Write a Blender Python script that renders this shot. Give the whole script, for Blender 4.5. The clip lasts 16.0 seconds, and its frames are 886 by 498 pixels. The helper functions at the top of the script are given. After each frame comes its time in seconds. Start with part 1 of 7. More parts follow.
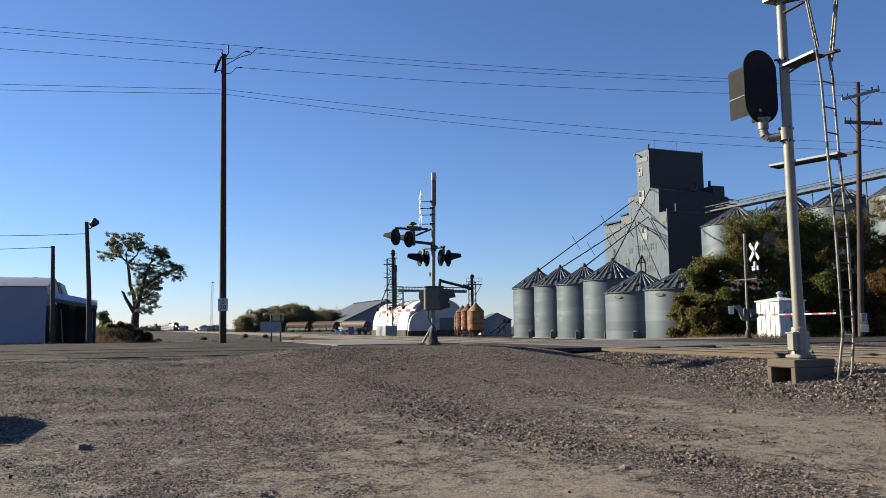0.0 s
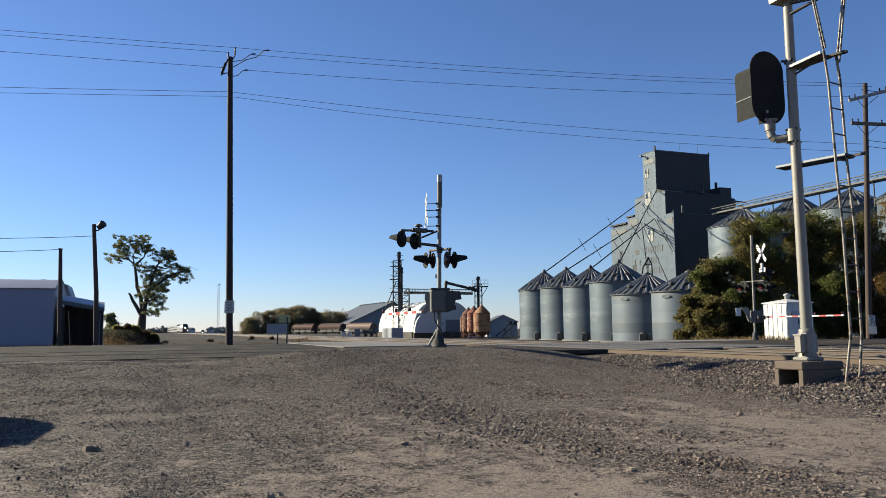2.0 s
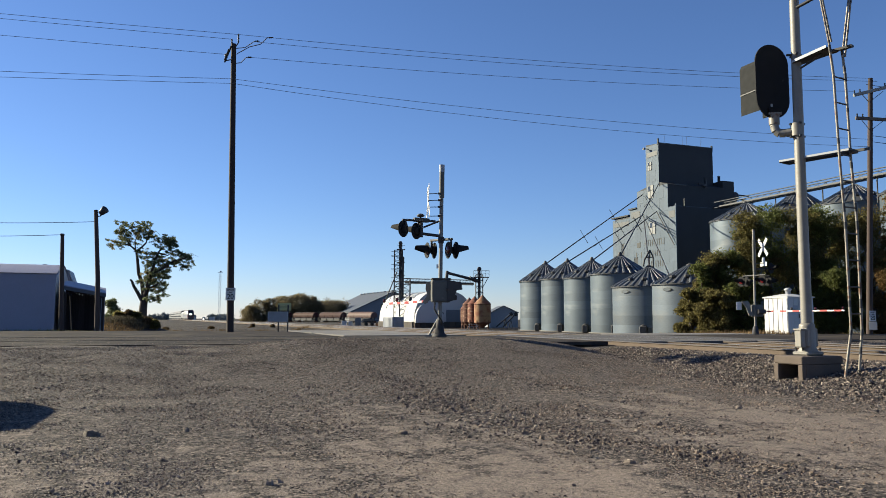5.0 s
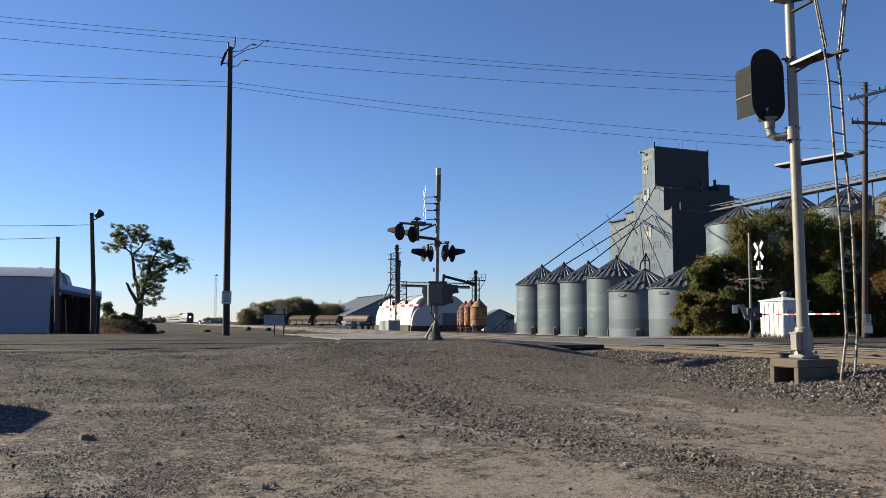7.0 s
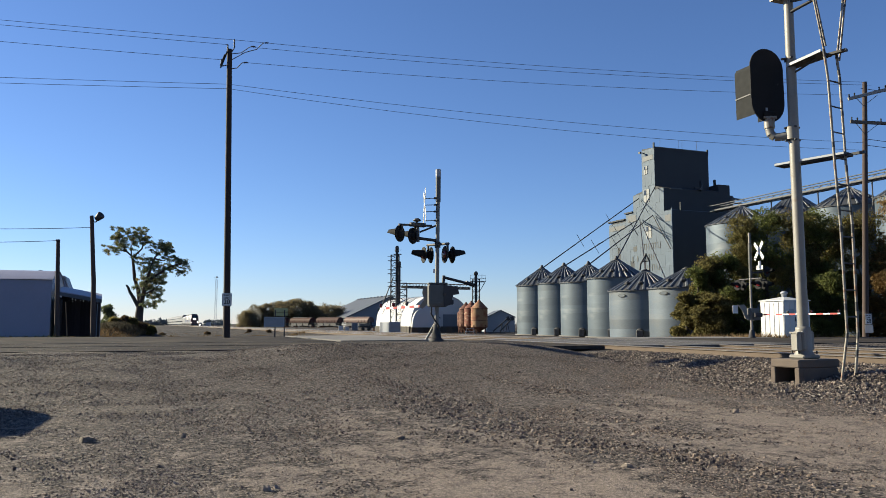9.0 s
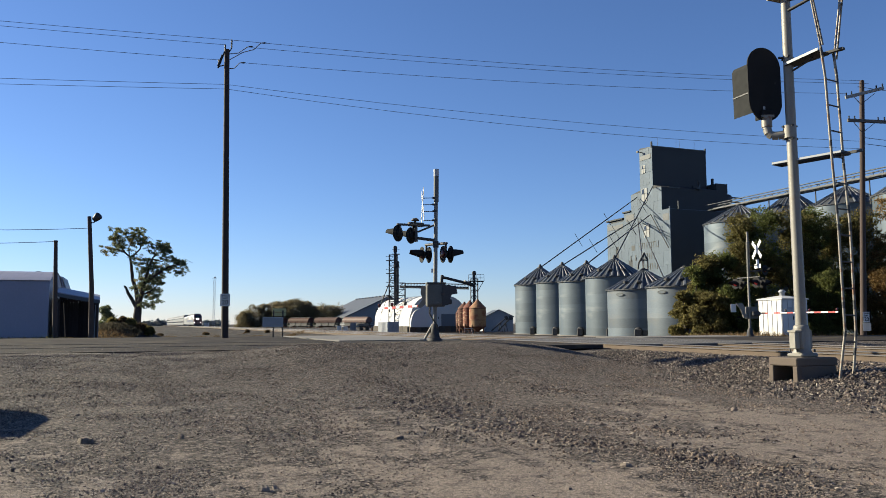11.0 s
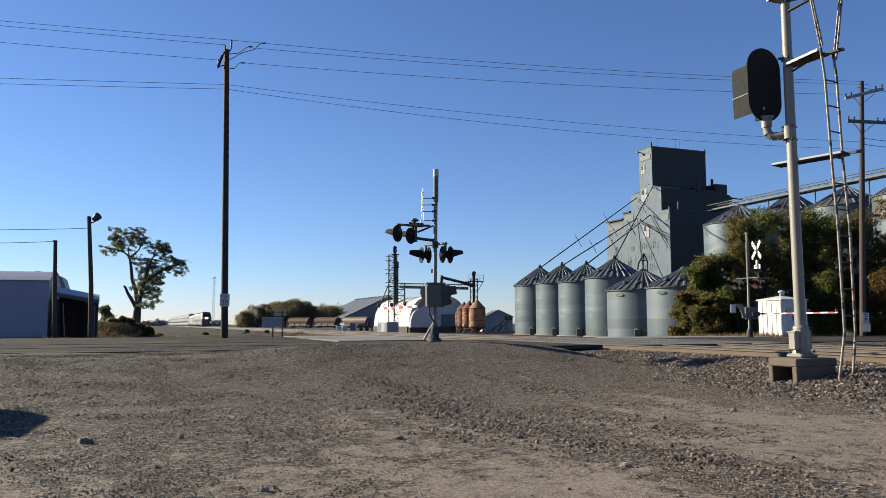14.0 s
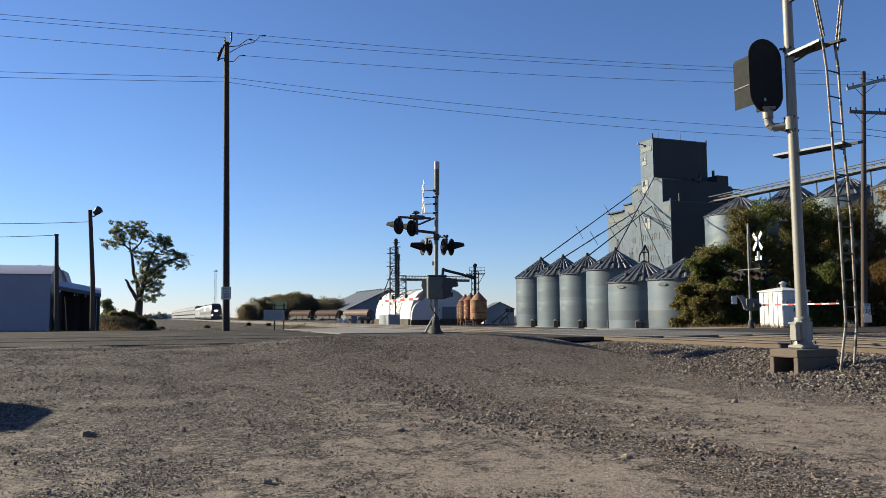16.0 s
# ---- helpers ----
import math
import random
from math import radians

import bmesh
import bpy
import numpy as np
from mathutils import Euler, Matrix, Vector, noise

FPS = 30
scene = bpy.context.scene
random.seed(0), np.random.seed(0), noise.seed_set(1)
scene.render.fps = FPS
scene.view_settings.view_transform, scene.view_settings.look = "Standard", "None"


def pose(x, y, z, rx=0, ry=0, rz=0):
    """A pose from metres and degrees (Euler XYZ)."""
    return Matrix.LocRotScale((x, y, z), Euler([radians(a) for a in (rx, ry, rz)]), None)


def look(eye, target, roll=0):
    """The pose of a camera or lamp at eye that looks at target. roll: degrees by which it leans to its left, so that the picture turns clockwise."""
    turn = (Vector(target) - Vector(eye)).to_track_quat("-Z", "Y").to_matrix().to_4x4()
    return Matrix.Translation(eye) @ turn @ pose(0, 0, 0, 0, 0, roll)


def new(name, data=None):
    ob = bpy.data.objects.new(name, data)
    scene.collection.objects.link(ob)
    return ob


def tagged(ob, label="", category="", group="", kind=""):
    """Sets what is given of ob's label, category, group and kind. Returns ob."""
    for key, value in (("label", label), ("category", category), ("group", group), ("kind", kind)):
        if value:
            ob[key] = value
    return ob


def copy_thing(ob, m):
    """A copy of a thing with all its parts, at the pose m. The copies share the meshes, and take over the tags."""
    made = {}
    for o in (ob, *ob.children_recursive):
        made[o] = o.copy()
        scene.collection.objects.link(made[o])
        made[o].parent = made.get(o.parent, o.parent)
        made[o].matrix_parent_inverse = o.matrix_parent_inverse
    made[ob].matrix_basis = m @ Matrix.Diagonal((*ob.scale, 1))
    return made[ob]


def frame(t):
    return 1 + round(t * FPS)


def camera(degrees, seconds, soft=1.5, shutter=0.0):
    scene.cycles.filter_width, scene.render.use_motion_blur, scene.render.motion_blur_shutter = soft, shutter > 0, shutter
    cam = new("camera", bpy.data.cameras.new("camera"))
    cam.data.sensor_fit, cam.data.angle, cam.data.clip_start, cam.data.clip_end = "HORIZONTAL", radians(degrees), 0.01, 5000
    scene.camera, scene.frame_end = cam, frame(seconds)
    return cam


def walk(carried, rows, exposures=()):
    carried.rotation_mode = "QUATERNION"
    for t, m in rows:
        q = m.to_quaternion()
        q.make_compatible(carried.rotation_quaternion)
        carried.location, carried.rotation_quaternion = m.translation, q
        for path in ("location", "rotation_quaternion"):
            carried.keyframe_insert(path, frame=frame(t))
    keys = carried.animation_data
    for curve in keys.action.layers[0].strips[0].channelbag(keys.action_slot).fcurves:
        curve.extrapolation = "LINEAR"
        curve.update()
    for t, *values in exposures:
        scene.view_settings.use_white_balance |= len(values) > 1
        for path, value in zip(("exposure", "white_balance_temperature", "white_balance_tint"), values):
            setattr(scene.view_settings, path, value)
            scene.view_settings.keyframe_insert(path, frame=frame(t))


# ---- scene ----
# ---------------------------------------------------------------- camera and its path
EYE = (0.0, 0.0, 1.25)


def held(yaw, pitch, roll):
    """A pose at the one standing place: degrees to the left of +y, upwards, and of lean."""
    a, b = radians(yaw), radians(pitch)
    ahead = Vector((-math.sin(a) * math.cos(b), math.cos(a) * math.cos(b), math.sin(b)))
    return look(EYE, Vector(EYE) + 10 * ahead, roll)


cam = camera(60, 16.0, soft=0.8)
walk(cam, [(t, held(a, b, c)) for t, a, b, c in (
    (0.0, -0.306, 5.815, -0.526), (0.5, -0.287, 5.817, -0.505), (1.0, -0.200, 5.899, -0.494), (1.5, -0.064, 6.001, -0.485),
    (2.0, 0.144, 5.967, -0.521), (2.5, 0.574, 5.640, -0.386), (3.0, 0.766, 5.419, -0.066), (3.5, 0.579, 5.291, 0.089),
    (4.0, 0.498, 5.152, 0.140), (5.2, 0.200, 5.260, 0.240), (6.5, -0.041, 5.450, 0.282), (7.0, -0.011, 5.479, 0.226),
    (7.5, 0.005, 5.546, 0.171), (8.0, 0.058, 5.591, 0.065), (8.5, 0.058, 5.573, 0.003), (9.0, 0.0, 5.573, 0.0),
    (10.2, -0.080, 5.560, -0.120), (11.5, -0.145, 5.533, -0.220), (12.0, -0.048, 5.495, -0.190), (12.5, 0.028, 5.431, -0.254),
    (13.0, -0.120, 5.620, -0.158), (13.5, -0.184, 5.663, -0.097), (14.0, -0.163, 5.568, -0.147), (14.5, -0.120, 5.488, -0.107),
    (15.0, -0.070, 5.215, -0.237), (15.5, -0.035, 4.994, -0.339), (16.0, -0.078, 5.001, -0.339))],
    exposures=((0.0, 1.346, 5850, 8), (16.0, 1.346, 5850, 8)))

# ---------------------------------------------------------------- sky and sun
SUN_TO = Vector((-0.850, 0.340, 0.405)).normalized()     # towards the sun: low in the autumn sky
world = bpy.data.worlds.new("sky")
scene.world = world
world.use_nodes = True
wn = world.node_tree
sky = wn.nodes.new("ShaderNodeTexSky")
sky.sky_type = "NISHITA"
sky.sun_disc = False
sky.sun_elevation = math.asin(SUN_TO.z)
sky.sun_rotation = math.atan2(SUN_TO.x, SUN_TO.y)
sky.altitude = 600
sky.air_density, sky.dust_density, sky.ozone_density = 1.0, 0.12, 6.0
cast = wn.nodes.new("ShaderNodeMix")                      # the violet cast of a clear high-plains sky
cast.data_type, cast.blend_type = "RGBA", "MULTIPLY"
cast.inputs[0].default_value = 1.0
cast.inputs[7].default_value = (1.13, 0.975, 0.985, 1)
wn.links.new(sky.outputs[0], cast.inputs[6])
wn.links.new(cast.outputs[2], wn.nodes["Background"].inputs[0])
wn.nodes["Background"].inputs[1].default_value = 0.05
sun = new("sun", bpy.data.lights.new("sun", "SUN"))
sun.data.energy, sun.data.angle, sun.data.color = 4.9, radians(0.53), (1.0, 0.845, 0.57)
sun.matrix_world = look(SUN_TO * 80, (0, 0, 0))


# ---------------------------------------------------------------- materials
def mat(name, a, b=None, scale=4.0, fine=40.0, rough=0.8, metal=0.0, bump=0.0, bump_scale=60.0, stain=None, stain_scale=1.2,
        stain_at=0.6, stretch=(1, 1, 1), vary=0.0, glow=0.0, spec=0.5, through_leaf=0.0, matt=0.0):
    """A node material: two colours mixed by a broad and a fine noise, stains with an uneven outline, relief, gloss that varies."""
    m = bpy.data.materials.new(name)
    m.use_nodes = True
    t = m.node_tree
    n, l = t.nodes, t.links
    bsdf = n["Principled BSDF"]
    co = n.new("ShaderNodeTexCoord")
    mp = n.new("ShaderNodeMapping")
    mp.inputs["Scale"].default_value = stretch
    l.new(co.outputs["Object"], mp.inputs[0])

    def tex(s, detail=4.0):
        x = n.new("ShaderNodeTexNoise")
        x.inputs["Scale"].default_value, x.inputs["Detail"].default_value = s, detail
        l.new(mp.outputs[0], x.inputs["Vector"])
        return x.outputs[0]

    def ramp(src, lo, hi):
        r = n.new("ShaderNodeMapRange")
        r.inputs[1].default_value, r.inputs[2].default_value = lo, hi
        l.new(src, r.inputs[0])
        return r.outputs[0]

    def mix(f, x, y):
        k = n.new("ShaderNodeMix")
        k.data_type = "RGBA"
        if isinstance(f, float):
            k.inputs[0].default_value = f
        else:
            l.new(f, k.inputs[0])
        for s, v in ((6, x), (7, y)):
            if isinstance(v, tuple):
                k.inputs[s].default_value = (*v, 1)
            else:
                l.new(v, k.inputs[s])
        return k.outputs[2]

    b = b or tuple(min(1.0, c * 0.72) for c in a)
    broad, small = tex(scale), tex(fine, 6.0)
    add = n.new("ShaderNodeMath")
    add.operation = "ADD"
    l.new(ramp(broad, 0.3, 0.7), add.inputs[0])
    l.new(ramp(small, 0.3, 0.7), add.inputs[1])
    half = n.new("ShaderNodeMath")
    half.operation = "MULTIPLY"
    half.inputs[1].default_value = 0.5
    l.new(add.outputs[0], half.inputs[0])
    colour = mix(half.outputs[0], a, b)
    if stain:
        colour = mix(ramp(tex(stain_scale, 8.0), stain_at, stain_at + 0.12), colour, stain)
    if vary:
        inf = n.new("ShaderNodeObjectInfo")
        geo = n.new("ShaderNodeNewGeometry")
        s = n.new("ShaderNodeMath")
        s.operation = "ADD"
        l.new(inf.outputs["Random"], s.inputs[0])
        l.new(geo.outputs["Random Per Island"], s.inputs[1])
        f = n.new("ShaderNodeMath")
        f.operation = "FRACT"
        l.new(s.outputs[0], f.inputs[0])
        hsv = n.new("ShaderNodeHueSaturation")
        r = n.new("ShaderNodeMapRange")
        r.inputs[3].default_value, r.inputs[4].default_value = 1 - vary, 1 + vary
        l.new(f.outputs[0], r.inputs[0])
        l.new(r.outputs[0], hsv.inputs["Value"])
        l.new(colour, hsv.inputs["Color"])
        colour = hsv.outputs[0]
    l.new(colour, bsdf.inputs["Base Color"])
    rr = n.new("ShaderNodeMapRange")
    rr.inputs[3].default_value, rr.inputs[4].default_value = max(0.03, rough - 0.1), min(1.0, rough + 0.1)
    bsdf.inputs["Diffuse Roughness"].default_value = matt
    l.new(small, rr.inputs[0])
    l.new(rr.outputs[0], bsdf.inputs["Roughness"])
    bsdf.inputs["Metallic"].default_value = metal
    bsdf.inputs["Specular IOR Level"].default_value = spec
    if bump:
        bp = n.new("ShaderNodeBump")
        bp.inputs["Strength"].default_value, bp.inputs["Distance"].default_value = 1.0, bump
        l.new(tex(bump_scale, 3.0), bp.inputs["Height"])
        l.new(bp.outputs[0], bsdf.inputs["Normal"])
    if through_leaf:
        tl, ms = n.new("ShaderNodeBsdfTranslucent"), n.new("ShaderNodeMixShader")
        ms.inputs[0].default_value = through_leaf
        l.new(colour, tl.inputs[0])
        l.new(bsdf.outputs[0], ms.inputs[1])
        l.new(tl.outputs[0], ms.inputs[2])
        l.new(ms.outputs[0], n["Material Output"].inputs[0])
    if glow:
        bsdf.inputs["Emission Color"].default_value = (*a, 1)
        bsdf.inputs["Emission Strength"].default_value = glow
    return m


def soil():
    """Tan dirt and grey gravel in worn bands that run along the railway, with fine stones in colour and relief."""
    m = bpy.data.materials.new("gravelly_soil")
    m.use_nodes = True
    n, l = m.node_tree.nodes, m.node_tree.links
    bsdf = n["Principled BSDF"]
    co = n.new("ShaderNodeTexCoord")
    mp = n.new("ShaderNodeMapping")
    mp.inputs["Rotation"].default_value = (0, 0, radians(-21.3))
    l.new(co.outputs["Object"], mp.inputs[0])

    def node(kind, **values):
        x = n.new("ShaderNode" + kind)
        for k, v in values.items():
            x.inputs[k].default_value = v
        return x

    def math_(op, a, b):
        x = n.new("ShaderNodeMath")
        x.operation = op
        for i, v in enumerate((a, b)):
            if isinstance(v, float):
                x.inputs[i].default_value = v
            else:
                l.new(v, x.inputs[i])
        return x.outputs[0]

    def noise_(scale, detail, src=None, rough=0.5):
        x = node("TexNoise", Scale=scale, Detail=detail, Roughness=rough)
        l.new(src or mp.outputs[0], x.inputs["Vector"])
        return x.outputs[0]

    def mix(f, a, b):
        k = n.new("ShaderNodeMix")
        k.data_type = "RGBA"
        l.new(f, k.inputs[0])
        for s, v in ((6, a), (7, b)):
            if isinstance(v, tuple):
                k.inputs[s].default_value = (*v, 1)
            else:
                l.new(v, k.inputs[s])
        return k.outputs[2]

    def ramp(src, lo, hi, a=0.0, b=1.0):
        r = n.new("ShaderNodeMapRange")
        for i, v in zip((1, 2, 3, 4), (lo, hi, a, b)):
            r.inputs[i].default_value = v
        l.new(src, r.inputs[0])
        return r.outputs[0]

    xyz = n.new("ShaderNodeSeparateXYZ")
    l.new(mp.outputs[0], xyz.inputs[0])
    st = n.new("ShaderNodeMapping")
    st.inputs["Scale"].default_value = (1.0, 0.16, 1.0)
    l.new(mp.outputs[0], st.inputs[0])
    wander = math_("MULTIPLY", math_("SUBTRACT", noise_(0.5, 3.0, st.outputs[0]), 0.5), 2.4)
    band = ramp(math_("ADD", xyz.outputs[0], wander), -6.0, 14.0)
    cr = n.new("ShaderNodeValToRGB")
    l.new(band, cr.inputs[0])
    for p, v in BANDS:
        e = cr.color_ramp.elements.new((p + 6.0) / 20.0)
        e.color = (v, v, v, 1)
    far = ramp(xyz.outputs[1], 42.0, 50.0)
    edge = ramp(xyz.outputs[1], 5.0, 15.0, -0.20, 0.95)
    patch = math_("MULTIPLY", math_("SUBTRACT", noise_(1.6, 6.0), 0.5), 1.9)
    streak = math_("MULTIPLY", math_("SUBTRACT", noise_(2.2, 5.0, st.outputs[0]), 0.5), 1.7)
    small = math_("MULTIPLY", math_("SUBTRACT", noise_(4.6, 4.0, None, 0.6), 0.5), 2.2)
    gravel = ramp(math_("ADD", math_("ADD", math_("ADD", math_("ADD", cr.outputs[0], edge), patch), streak), small), 0.16, 0.62, 0.10, 1.0)
    dirt = mix(noise_(0.7, 6.0), DIRT[0], DIRT[1])
    vo = node("TexVoronoi", Scale=34.0)
    l.new(mp.outputs[0], vo.inputs["Vector"])
    cell = n.new("ShaderNodeSeparateColor")
    l.new(vo.outputs["Color"], cell.inputs[0])
    stone = mix(cell.outputs[0], DIRT[2], DIRT[3])
    keep = math_("MULTIPLY", ramp(cell.outputs[1], 0.12, 0.28), gravel)
    speck = math_("MULTIPLY", ramp(noise_(95.0, 3.0, None, 0.75), 0.36, 0.64, 0.42, 1.58), ramp(noise_(26.0, 4.0, None, 0.7), 0.36, 0.64, 0.70, 1.30))
    base = mix(keep, dirt, stone)
    base = mix(math_("MULTIPLY", far, 0.92), base, mix(ramp(math_("ADD", math_("MULTIPLY", noise_(0.5, 9.0, None, 0.72), 0.5), math_("MULTIPLY", noise_(0.06, 5.0), 0.5)), 0.40, 0.60), (0.058, 0.050, 0.044), (0.019, 0.017, 0.016)))
    hsv = n.new("ShaderNodeHueSaturation")
    l.new(base, hsv.inputs["Color"])
    l.new(speck, hsv.inputs["Value"])
    l.new(hsv.outputs[0], bsdf.inputs["Base Color"])
    bsdf.inputs["Roughness"].default_value = 0.95
    bsdf.inputs["Specular IOR Level"].default_value = 0.15
    round_ = math_("MULTIPLY", ramp(vo.outputs["Distance"], 0.0, 0.7, 1.0, 0.0), math_("ADD", math_("MULTIPLY", keep, 1.3), 0.1))
    fine = math_("MULTIPLY", noise_(48.0, 6.0, None, 0.75), 0.75)
    lump = math_("ADD", math_("MULTIPLY", noise_(4.0, 5.0, None, 0.6), 2.6), math_("MULTIPLY", noise_(13.0, 4.0, None, 0.6), 0.5))
    b = node("Bump", Strength=1.0, Distance=0.011)
    l.new(math_("ADD", math_("ADD", round_, fine), lump), b.inputs["Height"])
    l.new(b.outputs[0], bsdf.inputs["Normal"])
    return m


# gravel share against the distance across the line, and the soil's colours
BANDS = ((-4.6, 1.0), (-2.8, 0.8), (-1.2, 0.35), (0.3, 0.6), (1.3, 0.5), (2.6, 0.3), (3.4, 0.35), (4.1, 0.9), (4.9, 0.45), (6.2, 0.3), (7.3, 0.05), (8.3, 0.2), (9.4, 0.7), (11.0, 0.95))
DIRT = ((0.203, 0.168, 0.141), (0.146, 0.122, 0.105), (0.112, 0.097, 0.086), (0.010, 0.009, 0.009))
M = {}
M["soil"] = soil()


def pebbles(name, kinds):
    """Loose stones: every stone takes one of several kinds of rock, with a fine grain over it."""
    m = bpy.data.materials.new(name)
    m.use_nodes = True
    n, l = m.node_tree.nodes, m.node_tree.links
    bsdf = n["Principled BSDF"]
    geo = n.new("ShaderNodeNewGeometry")
    cr = n.new("ShaderNodeValToRGB")
    cr.color_ramp.interpolation = "CONSTANT"
    edge = 0.0
    for i, (share, colour) in enumerate(kinds):
        e = cr.color_ramp.elements[0] if i == 0 else cr.color_ramp.elements.new(edge)
        e.position, e.color = edge, (*colour, 1)
        edge += share
    cr.color_ramp.elements[-1].color = (*kinds[-1][1], 1)
    l.new(geo.outputs["Random Per Island"], cr.inputs[0])
    co = n.new("ShaderNodeTexCoord")
    grain = n.new("ShaderNodeTexNoise")
    grain.inputs["Scale"].default_value, grain.inputs["Detail"].default_value = 90, 4
    l.new(co.outputs["Object"], grain.inputs["Vector"])
    r = n.new("ShaderNodeMapRange")
    for i, v in zip((1, 2, 3, 4), (0.3, 0.7, 0.65, 1.35)):
        r.inputs[i].default_value = v
    l.new(grain.outputs[0], r.inputs[0])
    hsv = n.new("ShaderNodeHueSaturation")
    l.new(cr.outputs[0], hsv.inputs["Color"])
    l.new(r.outputs[0], hsv.inputs["Value"])
    l.new(hsv.outputs[0], bsdf.inputs["Base Color"])
    bsdf.inputs["Roughness"].default_value, bsdf.inputs["Specular IOR Level"].default_value = 0.8, 0.3
    return m


M["pebble"] = pebbles("mixed_pebbles", ((0.22, (0.042, 0.033, 0.031)), (0.30, (0.095, 0.076, 0.066)), (0.24, (0.142, 0.106, 0.080)), (0.14, (0.208, 0.164, 0.130)), (0.08, (0.230, 0.194, 0.162))))
M["ballast"] = pebbles("broken_ballast", ((0.20, (0.036, 0.031, 0.030)), (0.28, (0.081, 0.067, 0.060)), (0.22, (0.123, 0.094, 0.077)), (0.20, (0.184, 0.153, 0.127)), (0.10, (0.267, 0.228, 0.191))))
M["stone"] = mat("loose_stone", (0.285, 0.235, 0.188), (0.091, 0.076, 0.065), 2, 60, 0.9, bump=0.0012, bump_scale=90, vary=0.55, spec=0.35)
M["asphalt"] = mat("worn_asphalt", (0.050, 0.044, 0.041), (0.023, 0.021, 0.021), 0.5, 9, 0.95, bump=0.003, bump_scale=60, stain=(0.064, 0.056, 0.046), stain_scale=0.7, stain_at=0.5, spec=0.06)
M["seam"] = mat("tar_seam", (0.02, 0.02, 0.022), (0.035, 0.034, 0.034), 3, 60, 0.8)
M["concrete"] = mat("pale_concrete", (0.144, 0.137, 0.129), (0.106, 0.101, 0.096), 0.8, 40, 0.9, bump=0.001, bump_scale=80, stain=(0.091, 0.086, 0.080), stain_scale=0.7, stain_at=0.6)
M["panelmat"] = mat("stained_crossing_panel", (0.084, 0.078, 0.071), (0.053, 0.049, 0.046), 1.2, 40, 0.9, bump=0.0015, bump_scale=60, stain=(0.053, 0.049, 0.046), stain_scale=1.5, stain_at=0.55)
M["footing"] = mat("footing_concrete", (0.110, 0.086, 0.067), (0.077, 0.059, 0.048), 2.5, 60, 0.92, bump=0.002, bump_scale=70, stain=(0.080, 0.062, 0.054), stain_scale=3, stain_at=0.58)
M["creosote"] = mat("creosoted_timber", (0.017, 0.011, 0.010), (0.030, 0.019, 0.016), 2, 30, 0.85, bump=0.004, bump_scale=30, stretch=(1, 1, 0.08))
M["darkboard"] = mat("dark_brown_boards", (0.042, 0.029, 0.029), (0.026, 0.019, 0.020), 1.5, 20, 0.9, stretch=(1, 1, 0.1), vary=0.35)
M["brownpole"] = mat("dark_weathered_pole", (0.064, 0.044, 0.037), (0.039, 0.028, 0.024), 2, 30, 0.9, stretch=(1, 1, 0.08))
M["mastgrey"] = mat("dull_grey_mast", (0.19, 0.185, 0.17), (0.14, 0.136, 0.126), 3, 40, 0.55, 0.2)
M["greywood"] = mat("weathered_grey_timber", (0.129, 0.114, 0.099), (0.076, 0.067, 0.059), 2, 30, 0.9, bump=0.004, bump_scale=30, stretch=(1, 1, 0.08))
M["galv"] = mat("galvanised_steel", (0.095, 0.118, 0.140), (0.073, 0.092, 0.110), 0.9, 14, 0.5, 0.28, stain=(0.142, 0.160, 0.173), stain_scale=0.45, stain_at=0.56, stretch=(0.5, 0.5, 1.6), vary=0.18, spec=0.3)
M["galv_old"] = mat("weathered_galvanised_steel", (0.105, 0.126, 0.149), (0.079, 0.098, 0.119), 0.5, 12, 0.52, 0.25, stain=(0.115, 0.119, 0.119), stain_scale=0.35, stain_at=0.50, stretch=(0.35, 0.35, 1.4), vary=0.24, spec=0.3)
# paler than the roof sheet: sunlight on the rib flanks is put into this colour
M["rib"] = mat("sun_brightened_roof_rib", (0.163, 0.176, 0.189), (0.121, 0.130, 0.141), 1.2, 20, 0.5, 0.15, matt=0.6)
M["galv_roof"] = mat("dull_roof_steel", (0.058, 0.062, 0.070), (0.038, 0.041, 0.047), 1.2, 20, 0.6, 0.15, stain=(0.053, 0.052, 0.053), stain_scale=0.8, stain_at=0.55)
M["grating"] = mat("galvanised_grating", (0.047, 0.046, 0.043), (0.030, 0.029, 0.028), 3, 40, 0.65, 0.2)
M["alu"] = mat("aluminium_paint", (0.219, 0.206, 0.181), (0.160, 0.151, 0.133), 3, 40, 0.55, 0.15, stain=(0.172, 0.140, 0.107), stain_scale=5, stain_at=0.62)
M["silver"] = mat("silver_paint_chipped", (0.220, 0.201, 0.167), (0.160, 0.144, 0.122), 4, 50, 0.5, 0.2, stain=(0.129, 0.068, 0.038), stain_scale=9, stain_at=0.52)
M["black"] = mat("matt_black_paint", (0.010, 0.010, 0.0105), (0.016, 0.016, 0.0165), 4, 40, 0.8, spec=0.2, stain=(0.04, 0.037, 0.033), stain_scale=6, stain_at=0.66)
M["dark"] = mat("dark_steel", (0.05, 0.05, 0.052), (0.032, 0.031, 0.032), 3, 40, 0.6, 0.3, stain=(0.09, 0.06, 0.045), stain_scale=4, stain_at=0.62)
M["greybox"] = mat("grey_cast_iron", (0.11, 0.11, 0.10), (0.075, 0.075, 0.07), 4, 40, 0.65, 0.2, stain=(0.16, 0.15, 0.14), stain_scale=6, stain_at=0.62)
M["hood"] = mat("grey_hood_paint", (0.034, 0.035, 0.035), (0.024, 0.025, 0.025), 1.2, 8, 0.9, spec=0.08)
